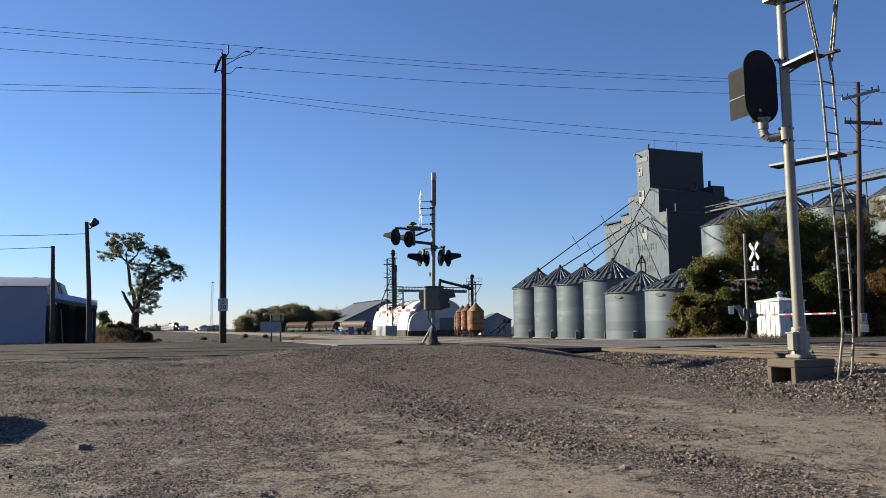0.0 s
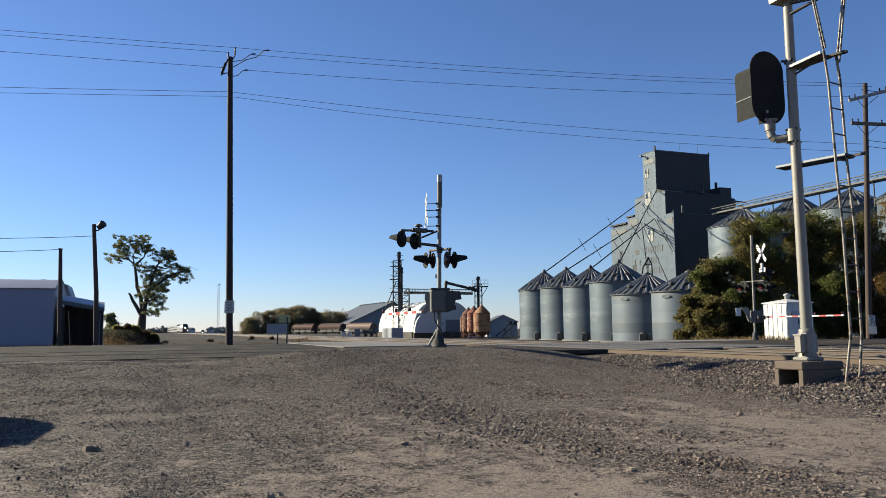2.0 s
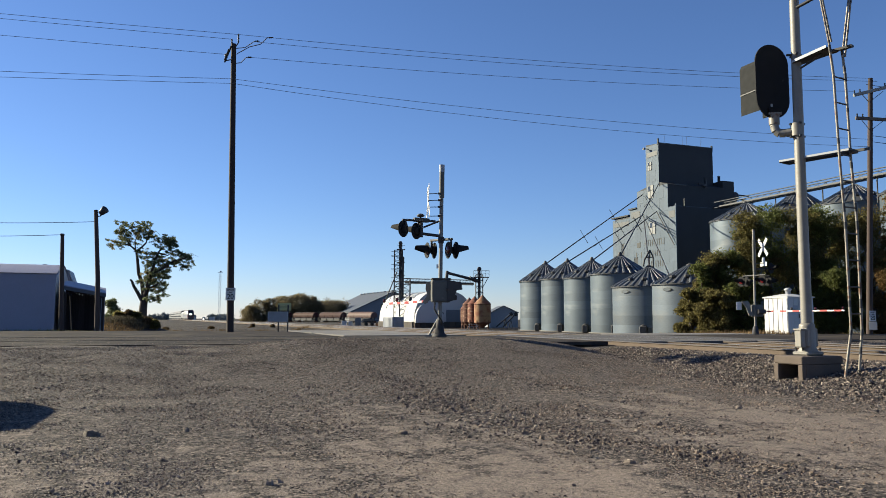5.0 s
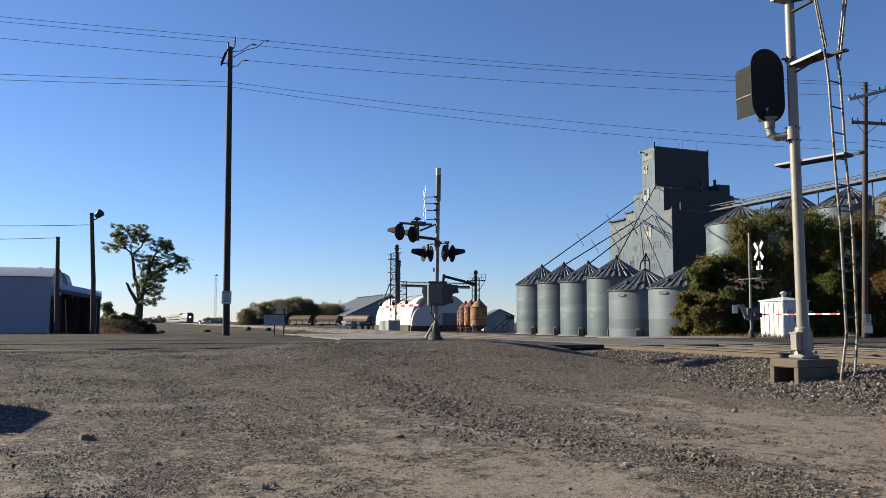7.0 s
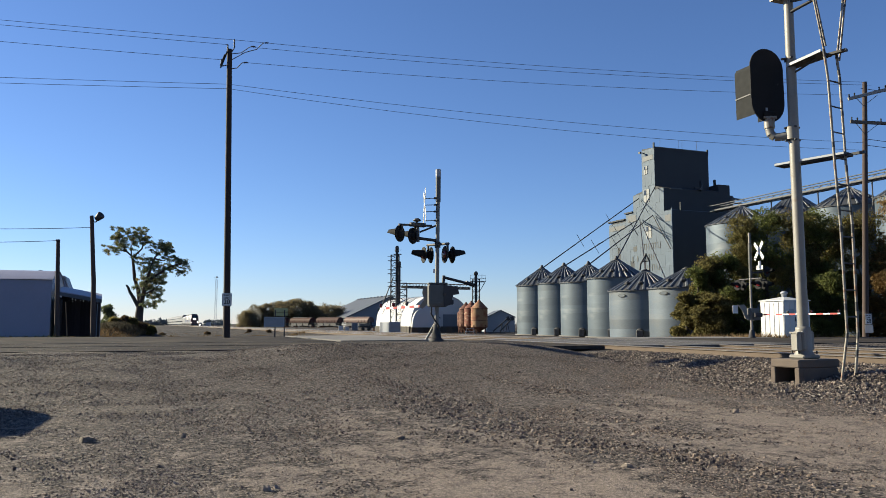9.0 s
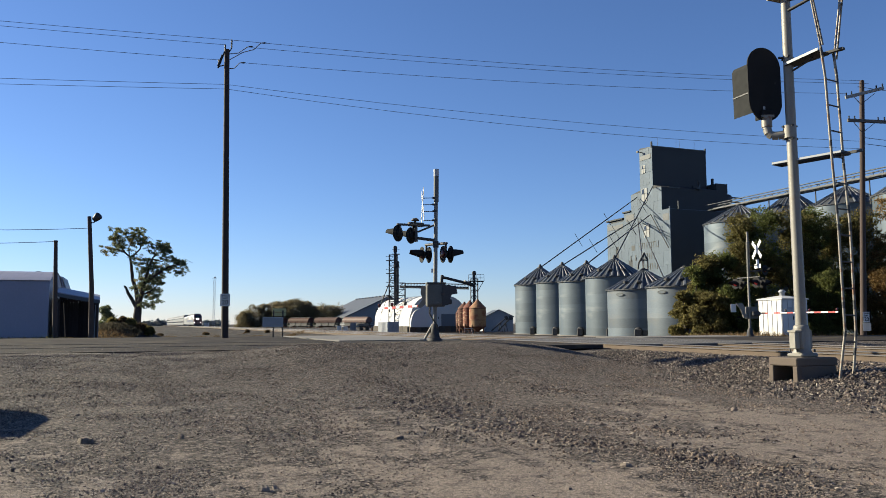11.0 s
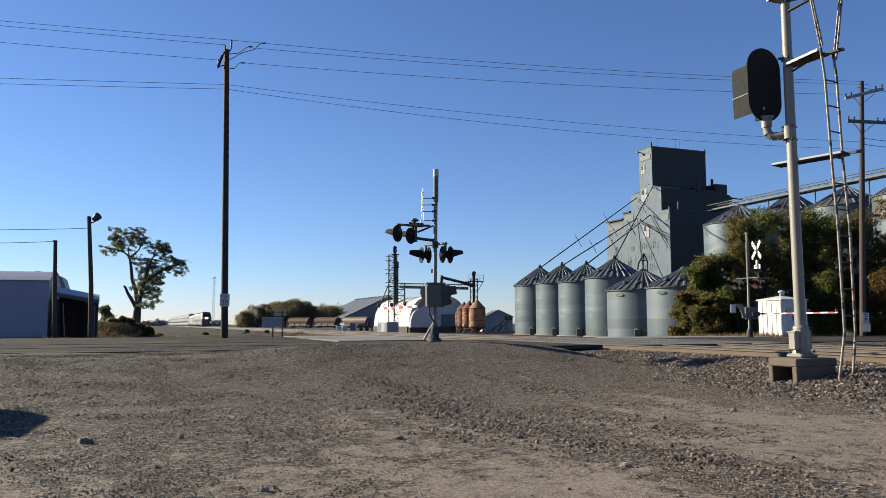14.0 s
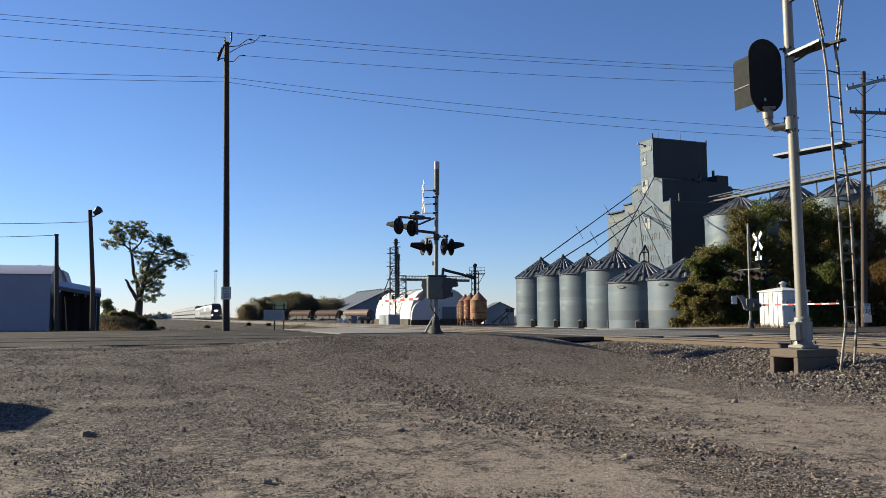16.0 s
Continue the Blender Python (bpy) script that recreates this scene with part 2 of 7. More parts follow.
M["white"] = mat("white_paint", (0.502, 0.498, 0.494), (0.441, 0.437, 0.433), 1.5, 30, 0.5, stain=(0.380, 0.365, 0.342), stain_scale=2, stain_at=0.62)
M["fabric"] = mat("white_coated_fabric", (0.486, 0.486, 0.486), (0.451, 0.451, 0.453), 0.3, 6, 0.55, stain=(0.415, 0.409, 0.397), stain_scale=0.25, stain_at=0.6)
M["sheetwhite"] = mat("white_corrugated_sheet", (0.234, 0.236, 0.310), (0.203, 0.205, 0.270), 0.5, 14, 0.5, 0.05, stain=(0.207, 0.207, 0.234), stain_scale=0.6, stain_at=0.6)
M["bluegrey"] = mat("blue_grey_sheet", (0.065, 0.074, 0.090), (0.053, 0.061, 0.074), 0.3, 8, 0.6, 0.1)
M["lightgrey"] = mat("pale_grey_sheet", (0.319, 0.334, 0.357), (0.274, 0.285, 0.304), 0.3, 8, 0.55, 0.1)
M["storewall"] = mat("store_wall_sheet", (0.152, 0.163, 0.186), (0.125, 0.137, 0.156), 0.3, 8, 0.6, 0.05)
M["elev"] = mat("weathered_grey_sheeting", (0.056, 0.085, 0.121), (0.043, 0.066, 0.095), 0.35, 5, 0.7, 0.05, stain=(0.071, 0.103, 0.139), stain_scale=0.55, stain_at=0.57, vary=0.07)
M["elevpale"] = mat("newer_grey_sheet", (0.056, 0.062, 0.067), (0.045, 0.050, 0.054), 0.5, 6, 0.6, 0.05)
# the elevator's sheeting away from the sun: its shade is put into the colour
M["elevshade"] = mat("shade_toned_grey_sheeting", (0.040, 0.045, 0.050), (0.031, 0.034, 0.038), 0.35, 6, 0.7, 0.0, vary=0.12, spec=0.25)
M["faded"] = mat("faded_lettering", (0.044, 0.047, 0.047), (0.063, 0.066, 0.065), 0.9, 4, 0.8)
M["rust"] = mat("rusty_steel", (0.114, 0.042, 0.024), (0.076, 0.027, 0.017), 0.8, 12, 0.85, 0.1, stain=(0.243, 0.152, 0.091), stain_scale=1.3, stain_at=0.54, stretch=(1, 1, 2.5))
M["ochre"] = mat("ochre_paint_rusting", (0.289, 0.182, 0.091), (0.228, 0.122, 0.057), 0.7, 12, 0.8, 0.05, stain=(0.182, 0.065, 0.030), stain_scale=0.9, stain_at=0.48)
M["rust_pale"] = mat("faded_red_tank_paint", (0.190, 0.060, 0.034), (0.110, 0.034, 0.021), 0.8, 12, 0.85, 0.05, stain=(0.300, 0.190, 0.120), stain_scale=1.1, stain_at=0.52, stretch=(1, 1, 2.5))
M["railrust"] = mat("rusty_rail_web", (0.108, 0.078, 0.055), (0.074, 0.054, 0.038), 3, 40, 0.85, 0.1)
M["railtop"] = mat("polished_rail_head", (0.270, 0.258, 0.246), (0.180, 0.162, 0.150), 2, 30, 0.32, 0.9)
M["tie"] = mat("old_timber_sleeper", (0.076, 0.065, 0.053), (0.049, 0.042, 0.035), 3, 40, 0.92, bump=0.004, bump_scale=30, vary=0.2)
M["red"] = mat("red_reflective_sheet", (0.33, 0.025, 0.02), (0.26, 0.02, 0.017), 5, 40, 0.5)
M["lens"] = mat("red_glass_lens", (0.07, 0.010, 0.010), (0.05, 0.008, 0.008), 8, 60, 0.15)
M["lit_lens"] = mat("glowing_red_lens", (0.30, 0.02, 0.015), (0.25, 0.02, 0.015), 8, 60, 0.3, glow=0.16)
M["signwhite"] = mat("white_sign_sheet", (0.593, 0.593, 0.585), (0.547, 0.547, 0.540), 4, 40, 0.5)
M["ink"] = mat("black_sign_ink", (0.012, 0.012, 0.012), (0.02, 0.02, 0.02), 4, 40, 0.6)
M["signback"] = mat("bare_sign_back", (0.26, 0.275, 0.30), (0.20, 0.21, 0.23), 3, 30, 0.6, 0.2)
M["olive"] = mat("olive_sign_back", (0.36, 0.36, 0.17), (0.30, 0.30, 0.14), 3, 30, 0.6)
M["cable"] = mat("weathered_cable", (0.07, 0.07, 0.08), (0.10, 0.10, 0.11), 3, 40, 0.6, 0.2)
M["bark"] = mat("furrowed_bark", (0.075, 0.058, 0.045), (0.042, 0.033, 0.027), 3, 25, 0.95, bump=0.02, bump_scale=12, stretch=(1, 1, 0.3))
M["leaf"] = mat("green_leaf", (0.143, 0.155, 0.052), (0.096, 0.110, 0.037), 0.5, 12, 0.7, vary=0.35, spec=0.2, through_leaf=0.78)
M["leaf_yard"] = mat("dull_green_leaf", (0.144, 0.162, 0.082), (0.092, 0.104, 0.056), 0.5, 12, 0.7, vary=0.5, spec=0.2, through_leaf=0.5)
M["leaf_yellow"] = mat("yellowing_leaf", (0.246, 0.193, 0.074), (0.172, 0.148, 0.057), 0.5, 12, 0.7, vary=0.5, spec=0.2, through_leaf=0.5)
# far foliage, its green paled in the colour to stand for distance haze
M["leaf_far"] = mat("hazed_far_leaf", (0.236, 0.194, 0.113), (0.152, 0.136, 0.086), 0.05, 3, 0.8, vary=0.4, spec=0.1, through_leaf=0.5, stain=(0.218, 0.153, 0.097), stain_scale=0.06, stain_at=0.5)
M["leaf_olive"] = mat("olive_leaf", (0.181, 0.156, 0.062), (0.124, 0.111, 0.043), 0.35, 9, 0.75, vary=0.35, spec=0.2, through_leaf=0.78, stain=(0.140, 0.083, 0.034), stain_scale=0.35, stain_at=0.58)
M["leaf_rust"] = mat("autumn_leaf", (0.249, 0.158, 0.066), (0.176, 0.121, 0.051), 0.4, 9, 0.75, vary=0.35, spec=0.2, through_leaf=0.78)
M["leaf_dry"] = mat("brown_scrub_leaf", (0.146, 0.100, 0.057), (0.083, 0.064, 0.036), 0.7, 12, 0.9, vary=0.5, spec=0.1, through_leaf=0.4)
M["brush"] = mat("grey_olive_brush", (0.120, 0.105, 0.075), (0.066, 0.060, 0.043), 0.8, 15, 0.95, vary=0.45, spec=0.1, through_leaf=0.4)
M["drygrass"] = mat("dry_grass", (0.210, 0.143, 0.079), (0.119, 0.084, 0.042), 0.6, 15, 0.95, vary=0.45, spec=0.1, through_leaf=0.4)
M["glass"] = mat("dark_window_glass", (0.03, 0.035, 0.04), (0.02, 0.022, 0.026), 2, 20, 0.08, spec=0.8)
M["board"] = mat("pale_window_board", (0.226, 0.232, 0.228), (0.182, 0.187, 0.184), 2, 20, 0.7)
M["tankcar"] = mat("faded_hopper_paint", (0.063, 0.029, 0.023), (0.042, 0.023, 0.017), 0.4, 8, 0.7, stain=(0.042, 0.015, 0.012), stain_scale=0.5, stain_at=0.5, spec=0.1)
M["tankrust"] = mat("brown_hopper_paint", (0.073, 0.041, 0.036), (0.053, 0.029, 0.027), 0.4, 8, 0.75, stain=(0.042, 0.025, 0.023), stain_scale=0.5, stain_at=0.55, spec=0.1)
M["redbrown"] = mat("faded_red_paint", (0.099, 0.044, 0.034), (0.077, 0.035, 0.027), 0.4, 8, 0.7)
M["steelcoach"] = mat("stainless_coach_side", (0.193, 0.193, 0.190), (0.150, 0.150, 0.150), 0.4, 8, 0.45, 0.15)
M["locoblue"] = mat("dark_blue_livery", (0.03, 0.045, 0.10), (0.025, 0.036, 0.08), 0.6, 8, 0.4)
M["locored"] = mat("dark_red_nose_livery", (0.085, 0.030, 0.028), (0.060, 0.024, 0.024), 0.6, 8, 0.4)
M["headlamp"] = mat("lit_headlamp", (1.0, 0.88, 0.66), (1.0, 0.88, 0.66), glow=14.0)
M["rubber"] = mat("black_rubber", (0.018, 0.018, 0.018), (0.028, 0.027, 0.026), 4, 40, 0.85)
M["carpaint"] = mat("dark_car_paint", (0.05, 0.055, 0.065), (0.045, 0.05, 0.06), 1, 20, 0.25, 0.3)
M["farwood"] = mat("far_woods", (0.19, 0.20, 0.19), (0.15, 0.16, 0.15), 0.02, 0.2, 0.95)


# ---------------------------------------------------------------- small mesh tools
class Geo:
    """Vertices and faces collected for one mesh."""

    def __init__(self):
        self.v, self.f, self.s = [], [], []

    def face(self, pts, smooth=False):
        k = len(self.v)
        self.v.extend(tuple(p) for p in pts)
        self.f.append(tuple(range(k, k + len(pts))))
        self.s.append(smooth)
        return self

    def grid(self, rows, smooth=True, closed=False):
        """A skin over rows of equally many points."""
        k, w = len(self.v), len(rows[0])
        for r in rows:
            self.v.extend(tuple(p) for p in r)
        for i in range(len(rows) - 1):
            for j in range(w if closed else w - 1):
                j2 = (j + 1) % w
                self.f.append((k + i * w + j, k + i * w + j2, k + (i + 1) * w + j2, k + (i + 1) * w + j))
                self.s.append(smooth)
        return self

    def box(self, c, size, turn=None, bevel=0.0):
        """A box, its upright edges and rims chamfered by bevel."""
        x, y, z = (s / 2 for s in size)
        t = turn or Matrix()
        c = Vector(c)
        if bevel:
            b = min(bevel, x * 0.9, y * 0.9, z * 0.9)
            ring = lambda e: [(x - e, y - b), (x - b, y - e), (-x + b, y - e), (-x + e, y - b), (-x + e, -y + b), (-x + b, -y + e), (x - b, -y + e), (x - e, -y + b)]
            lv = [[c + t @ Vector((px, py, h)) for px, py in ring(e)] for h, e in ((-z, b), (-z + b, 0), (z - b, 0), (z, b))]
            self.grid(lv, False, True)
            self.face(lv[0][::-1]).face(lv[-1])
        else:
            p = [c + t @ Vector((sx * x, sy * y, sz * z)) for sz in (-1, 1) for sx, sy in ((-1, -1), (1, -1), (1, 1), (-1, 1))]
            for q in ((3, 2, 1, 0), (4, 5, 6, 7), (0, 1, 5, 4), (1, 2, 6, 5), (2, 3, 7, 6), (3, 0, 4, 7)):
                self.face([p[i] for i in q])
        return self

    def rod(self, a, b, r0, r1=None, n=10, caps=True):
        a, b = Vector(a), Vector(b)
        r1 = r0 if r1 is None else r1
        d = (b - a).normalized()
        e = d.orthogonal().normalized()
        g = d.cross(e)
        ring = lambda p, r: [p + (e * math.cos(k) + g * math.sin(k)) * r for k in (2 * math.pi * i / n for i in range(n))]
        q0, q1 = ring(a, r0), ring(b, r1)
        self.grid([q0, q1], True, True)
        if caps:
            self.face(q0[::-1])
            self.face(q1)
        return self

    def tube(self, pts, r, n=8):
        for a, b in zip(pts[:-1], pts[1:]):
            self.rod(a, b, r, r, n)
        return self

    def lathe(self, c, profile, n=24, axis=None, smooth=True):
        """profile: pairs of radius and height along the axis, which starts at c."""
        c = Vector(c)
        d = Vector(axis or (0, 0, 1)).normalized()
        e = d.orthogonal().normalized()
        g = d.cross(e)
        rows = [[c + d * h + (e * math.cos(k) + g * math.sin(k)) * r for k in (2 * math.pi * i / n for i in range(n))] for r, h in profile]
        self.grid(rows, smooth, True)
        return self

    def prism(self, outline, a, b, smooth=False):
        """A flat outline of 3D points from offset a to offset b."""
        a, b = Vector(a), Vector(b)
        p = [Vector(q) + a for q in outline]
        q = [Vector(q) + b for q in outline]
        self.face(p[::-1]).face(q)
        self.grid([p, q], smooth, True)
        return self

    def mesh(self, name, material):
        me = bpy.data.meshes.new(name)
        me.from_pydata(self.v, [], self.f)
        me.polygons.foreach_set("use_smooth", self.s)
        me.materials.append(material)
        me.update()
        return me


def part(name, g, material, parent, label=""):
    ob = new(name, g.mesh(name, M[material]) if isinstance(g, Geo) else g)
    ob.parent = parent
    return tagged(ob, label)


def thing(name, place, label, category, group="", turn=0.0, kind=""):
    ob = new(name)
    ob.empty_display_size = 0.2
    ob.matrix_basis = pose(*place, 0, 0, turn)
    return tagged(ob, label, category, group, kind)


def flat(name, g, material, label="", category="", kind="structure"):
    return tagged(new(name, g.mesh(name, M[material])), label, category, "", kind)


def lettering(name, text, size, material, parent, m, depth=0.006):
    """Built-in font turned into a mesh, centred on the pose m."""
    cu = bpy.data.curves.new(name, "FONT")
    cu.body, cu.size, cu.extrude, cu.align_x, cu.align_y = text, size, depth, "CENTER", "CENTER"
    cu.offset = size * 0.018                            # bold strokes, as on road signs
    tmp = bpy.data.objects.new(name, cu)
    scene.collection.objects.link(tmp)
    bpy.context.view_layer.update()
    me = bpy.data.meshes.new_from_object(tmp.evaluated_get(bpy.context.evaluated_depsgraph_get()))
    bpy.data.objects.remove(tmp)
    me.transform(m)
    me.materials.clear()
    me.materials.append(M[material])
    return part(name, me, material, parent)


# ---------------------------------------------------------------- plan: the railway's own axes
TURN = 21.3                                            # the line leads away to the left of +y
U = Vector((-math.sin(radians(TURN)), math.cos(radians(TURN)), 0))
N = Vector((math.cos(radians(TURN)), math.sin(radians(TURN)), 0))
RAIL, BED, ROAD = 0.55, 0.37, 0.53
TRACKS = (15.52, 19.30)


def pa(p, a, z=0.0):
    """p metres across the line from the eye, a metres along it."""
    return N * p + U * a + Vector((0, 0, z))


def step(a, b, x):
    k = np.clip((x - a) / (b - a), 0, 1)
    return k * k * (3 - 2 * k)


def height(x, y):
    """The ground's level."""
    p, a = x * N.x + y * N.y, x * U.x + y * U.y
    z = 0.04 + 0.02 * np.sin(x * 0.9 + y * 0.3) * np.sin(y * 0.7) * (1 - step(14, 19, a))
    z = z + 0.46 * step(13, 20.5, a) * (1 - step(11, 13, p))          # up to the road
    ridge = step(1.0, 4.5, p) * (1 - step(9.5, 12.5, p)) * step(16, 20, a) * (1 - step(21.2, 22.6, a))
    z = z + 0.22 * ridge
    bed = step(11.6, 14.1, p) * (1 - step(21.5, 24, p))
    z = z * (1 - bed) + BED * bed
    z = z + (0.38 - z) * (1 - bed) * step(24, 26, p) * (1 - step(34, 42, a)) * (1 - step(26, 40, p))
    road = step(20.6, 21.8, a) * (1 - step(31.4, 33, a)) * (1 - bed)
    z = z + (ROAD - 0.03 - z) * road * (1 - ridge)
    far = step(47, 62, np.maximum(a, p * 1.4)) * (1 - bed)
    z = z * (1 - far) - 0.12 * far
    z = z + 0.14 * np.exp(-((x - 7.7) / 1.1) ** 2 - ((y - 14.5) / 0.75) ** 2)         # fines heaped against the signal footing
    return z + 1.35 * np.exp(-((x + 25.2) / 2.7) ** 2 - ((y - 60.2) / 3.9) ** 2)      # bank under the tree


def ground_at(x, y):
    return float(height(np.float64(x), np.float64(y)))


# ---------------------------------------------------------------- ground, roads, tracks
def spread(lo, mid0, mid1, hi, fine, n):
    """Coordinates that are close together between mid0 and mid1 and run out to lo and hi."""
    inner = np.arange(mid0, mid1, fine)
    grow = np.geomspace(fine, 1.0 * max(hi - mid1, mid0 - lo), n)
    return np.concatenate([(mid0 - grow[::-1]).clip(lo), inner, (mid1 + grow).clip(None, hi)])


def build_ground():
    xs = np.unique(spread(-2400, -16, 22, 2400, 0.30, 70).round(3))
    ys = np.unique(spread(-700, 2, 38, 4200, 0.30, 80).round(3))
    gx, gy = np.meshgrid(xs, ys)
    gz = height(gx, gy)
    near = (gy < 30) & (np.abs(gx) < 40)
    p, a = gx * N.x + gy * N.y, gx * U.x + gy * U.y
    verge = step(21.4, 22.2, a) * (1 - step(22.6, 24.6, a)) * (1 - step(3.5, 5.5, p)) * (gx > -60)
    ragged = np.vectorize(lambda x, y: noise.noise((x * 0.35, y * 0.9, 9.0)) + 0.5 * noise.noise((x * 1.5, y * 2.0, 2.0)))(gx, gy)
    gz = gz + verge * (0.012 + 0.035 * ragged - 0.03 * np.clip(a - 22.6, 0, 2))
    gz = gz + np.where(near, np.vectorize(lambda x, y: 0.018 * noise.noise((x * 1.1, y * 1.1, 3.0)))(gx, gy), 0)
    v = np.stack([gx, gy, gz], -1).reshape(-1, 3)
    w = len(xs)
    i = (np.arange(len(ys) - 1)[:, None] * w + np.arange(w - 1)[None]).ravel()
    f = np.stack([i, i + 1, i + 1 + w, i + w], -1)
    me = bpy.data.meshes.new("ground")
    me.from_pydata(v.tolist(), [], f.tolist())
    me.polygons.foreach_set("use_smooth", [True] * len(f))
    me.materials.append(M["soil"])
    tagged(new("ground", me), "dry brown gravelly soil with wheel marks", "ground", "", "structure")


def strip(name, p0, p1, a0, a1, z, material, label, thick=0.05):
    g = Geo()
    n = max(1, int((p1 - p0) / 6))
    for i in range(n):
        q0, q1 = p0 + (p1 - p0) * i / n, p0 + (p1 - p0) * (i + 1) / n
        c = pa((q0 + q1) / 2, (a0 + a1) / 2, z - thick / 2)
        g.box(c, (q1 - q0, a1 - a0, thick), pose(0, 0, 0, 0, 0, TURN))
    return flat(name, g, material, label, "road")


def build_roads():
    strip("road", -160, 14.55, 22.3, 31.2, ROAD, "asphalt", "worn grey asphalt road leading to the level crossing", 0.12)
    strip("road", 22.2, 150, 22.3, 31.2, ROAD, "asphalt", "worn grey asphalt road beyond the railway", 0.3)
    strip("pavement", -160, 7.5, 31.4, 46.5, ROAD + 0.005, "asphalt", "grey asphalt yard in front of the sheds")
    strip("pavement", 7.7, 13.2, 31.4, 45.5, ROAD + 0.03, "concrete", "pale concrete slab beside the crossing", 0.09)
    strip("pavement", 22.4, 31.0, 31.4, 35.0, ROAD + 0.01, "concrete", "pale concrete apron beyond the tracks", 0.4)
    for a, wide in ((31.3, 0.10), (26.6, 0.05)):
        strip("road_seam", -160, 6.0, a - wide, a + wide, ROAD + 0.012, "seam", "dark tar seam along the asphalt", 0.02)


def rail_mesh(length, head):
    """The profile of a flat-bottomed rail, drawn along y."""
    if head:
        pr = [(-0.036, 0.150), (-0.036, 0.163), (-0.028, 0.172), (0.028, 0.172), (0.036, 0.163), (0.036, 0.150)]
    else:
        pr = [(-0.07, 0.0), (-0.07, 0.012), (-0.012, 0.03), (-0.010, 0.128), (-0.036, 0.140), (-0.036, 0.151),
              (0.036, 0.151), (0.036, 0.140), (0.010, 0.128), (0.012, 0.03), (0.07, 0.012), (0.07, 0.0)]
    return Geo().prism([(x, 0, z) for x, z in pr], (0, 0, 0), (0, length, 0))


def build_tracks():
    base = RAIL - 0.172
    web, top = rail_mesh(640, False).mesh("rail_web", M["railrust"]), rail_mesh(640, True).mesh("rail_head", M["railtop"])
    tie = Geo().box((0, 0, 0), (2.6, 0.23, 0.18), None, 0.012).mesh("sleeper", M["tie"])
    for c in TRACKS:
        tr = thing("railway_track", pa(c, -60, 0), "rusty steel railway track on timber sleepers in ballast", "railway track", "tracks", TURN, "structure")
        for side in (-0.7525, 0.7525):
            r = part("rail", web, "railrust", tr, "rusty steel rail with a polished head")
            r.location = (side, 0, base)
            h = part("rail_head", top, "railtop", r)
        for i in range(150):
            a = 40 + i * 0.56
            if 81.6 < a < 91.4:
                continue
            s = part("sleeper", tie, "tie", tr)
            s.location = (random.uniform(-0.03, 0.03), a, base - 0.095)
    # panels of the crossing between and beside the rails
    cr = thing("level_crossing", pa(17.4, 26.6, 0), "grey crossing panels between the rails of the road crossing", "level crossing", "", TURN, "structure")
    for x0, x1 in ((-2.54, -1.22), (-1.04, 1.06), (1.24, 2.56), (2.74, 4.9)):
        for i in range(4):
            g = Geo().box(((x0 + x1) / 2, -4.05 + 2.7 * i, RAIL - 0.085), (x1 - x0 - 0.02, 2.68, 0.17), None, 0.02)
            part("panel", g, "panelmat", cr)


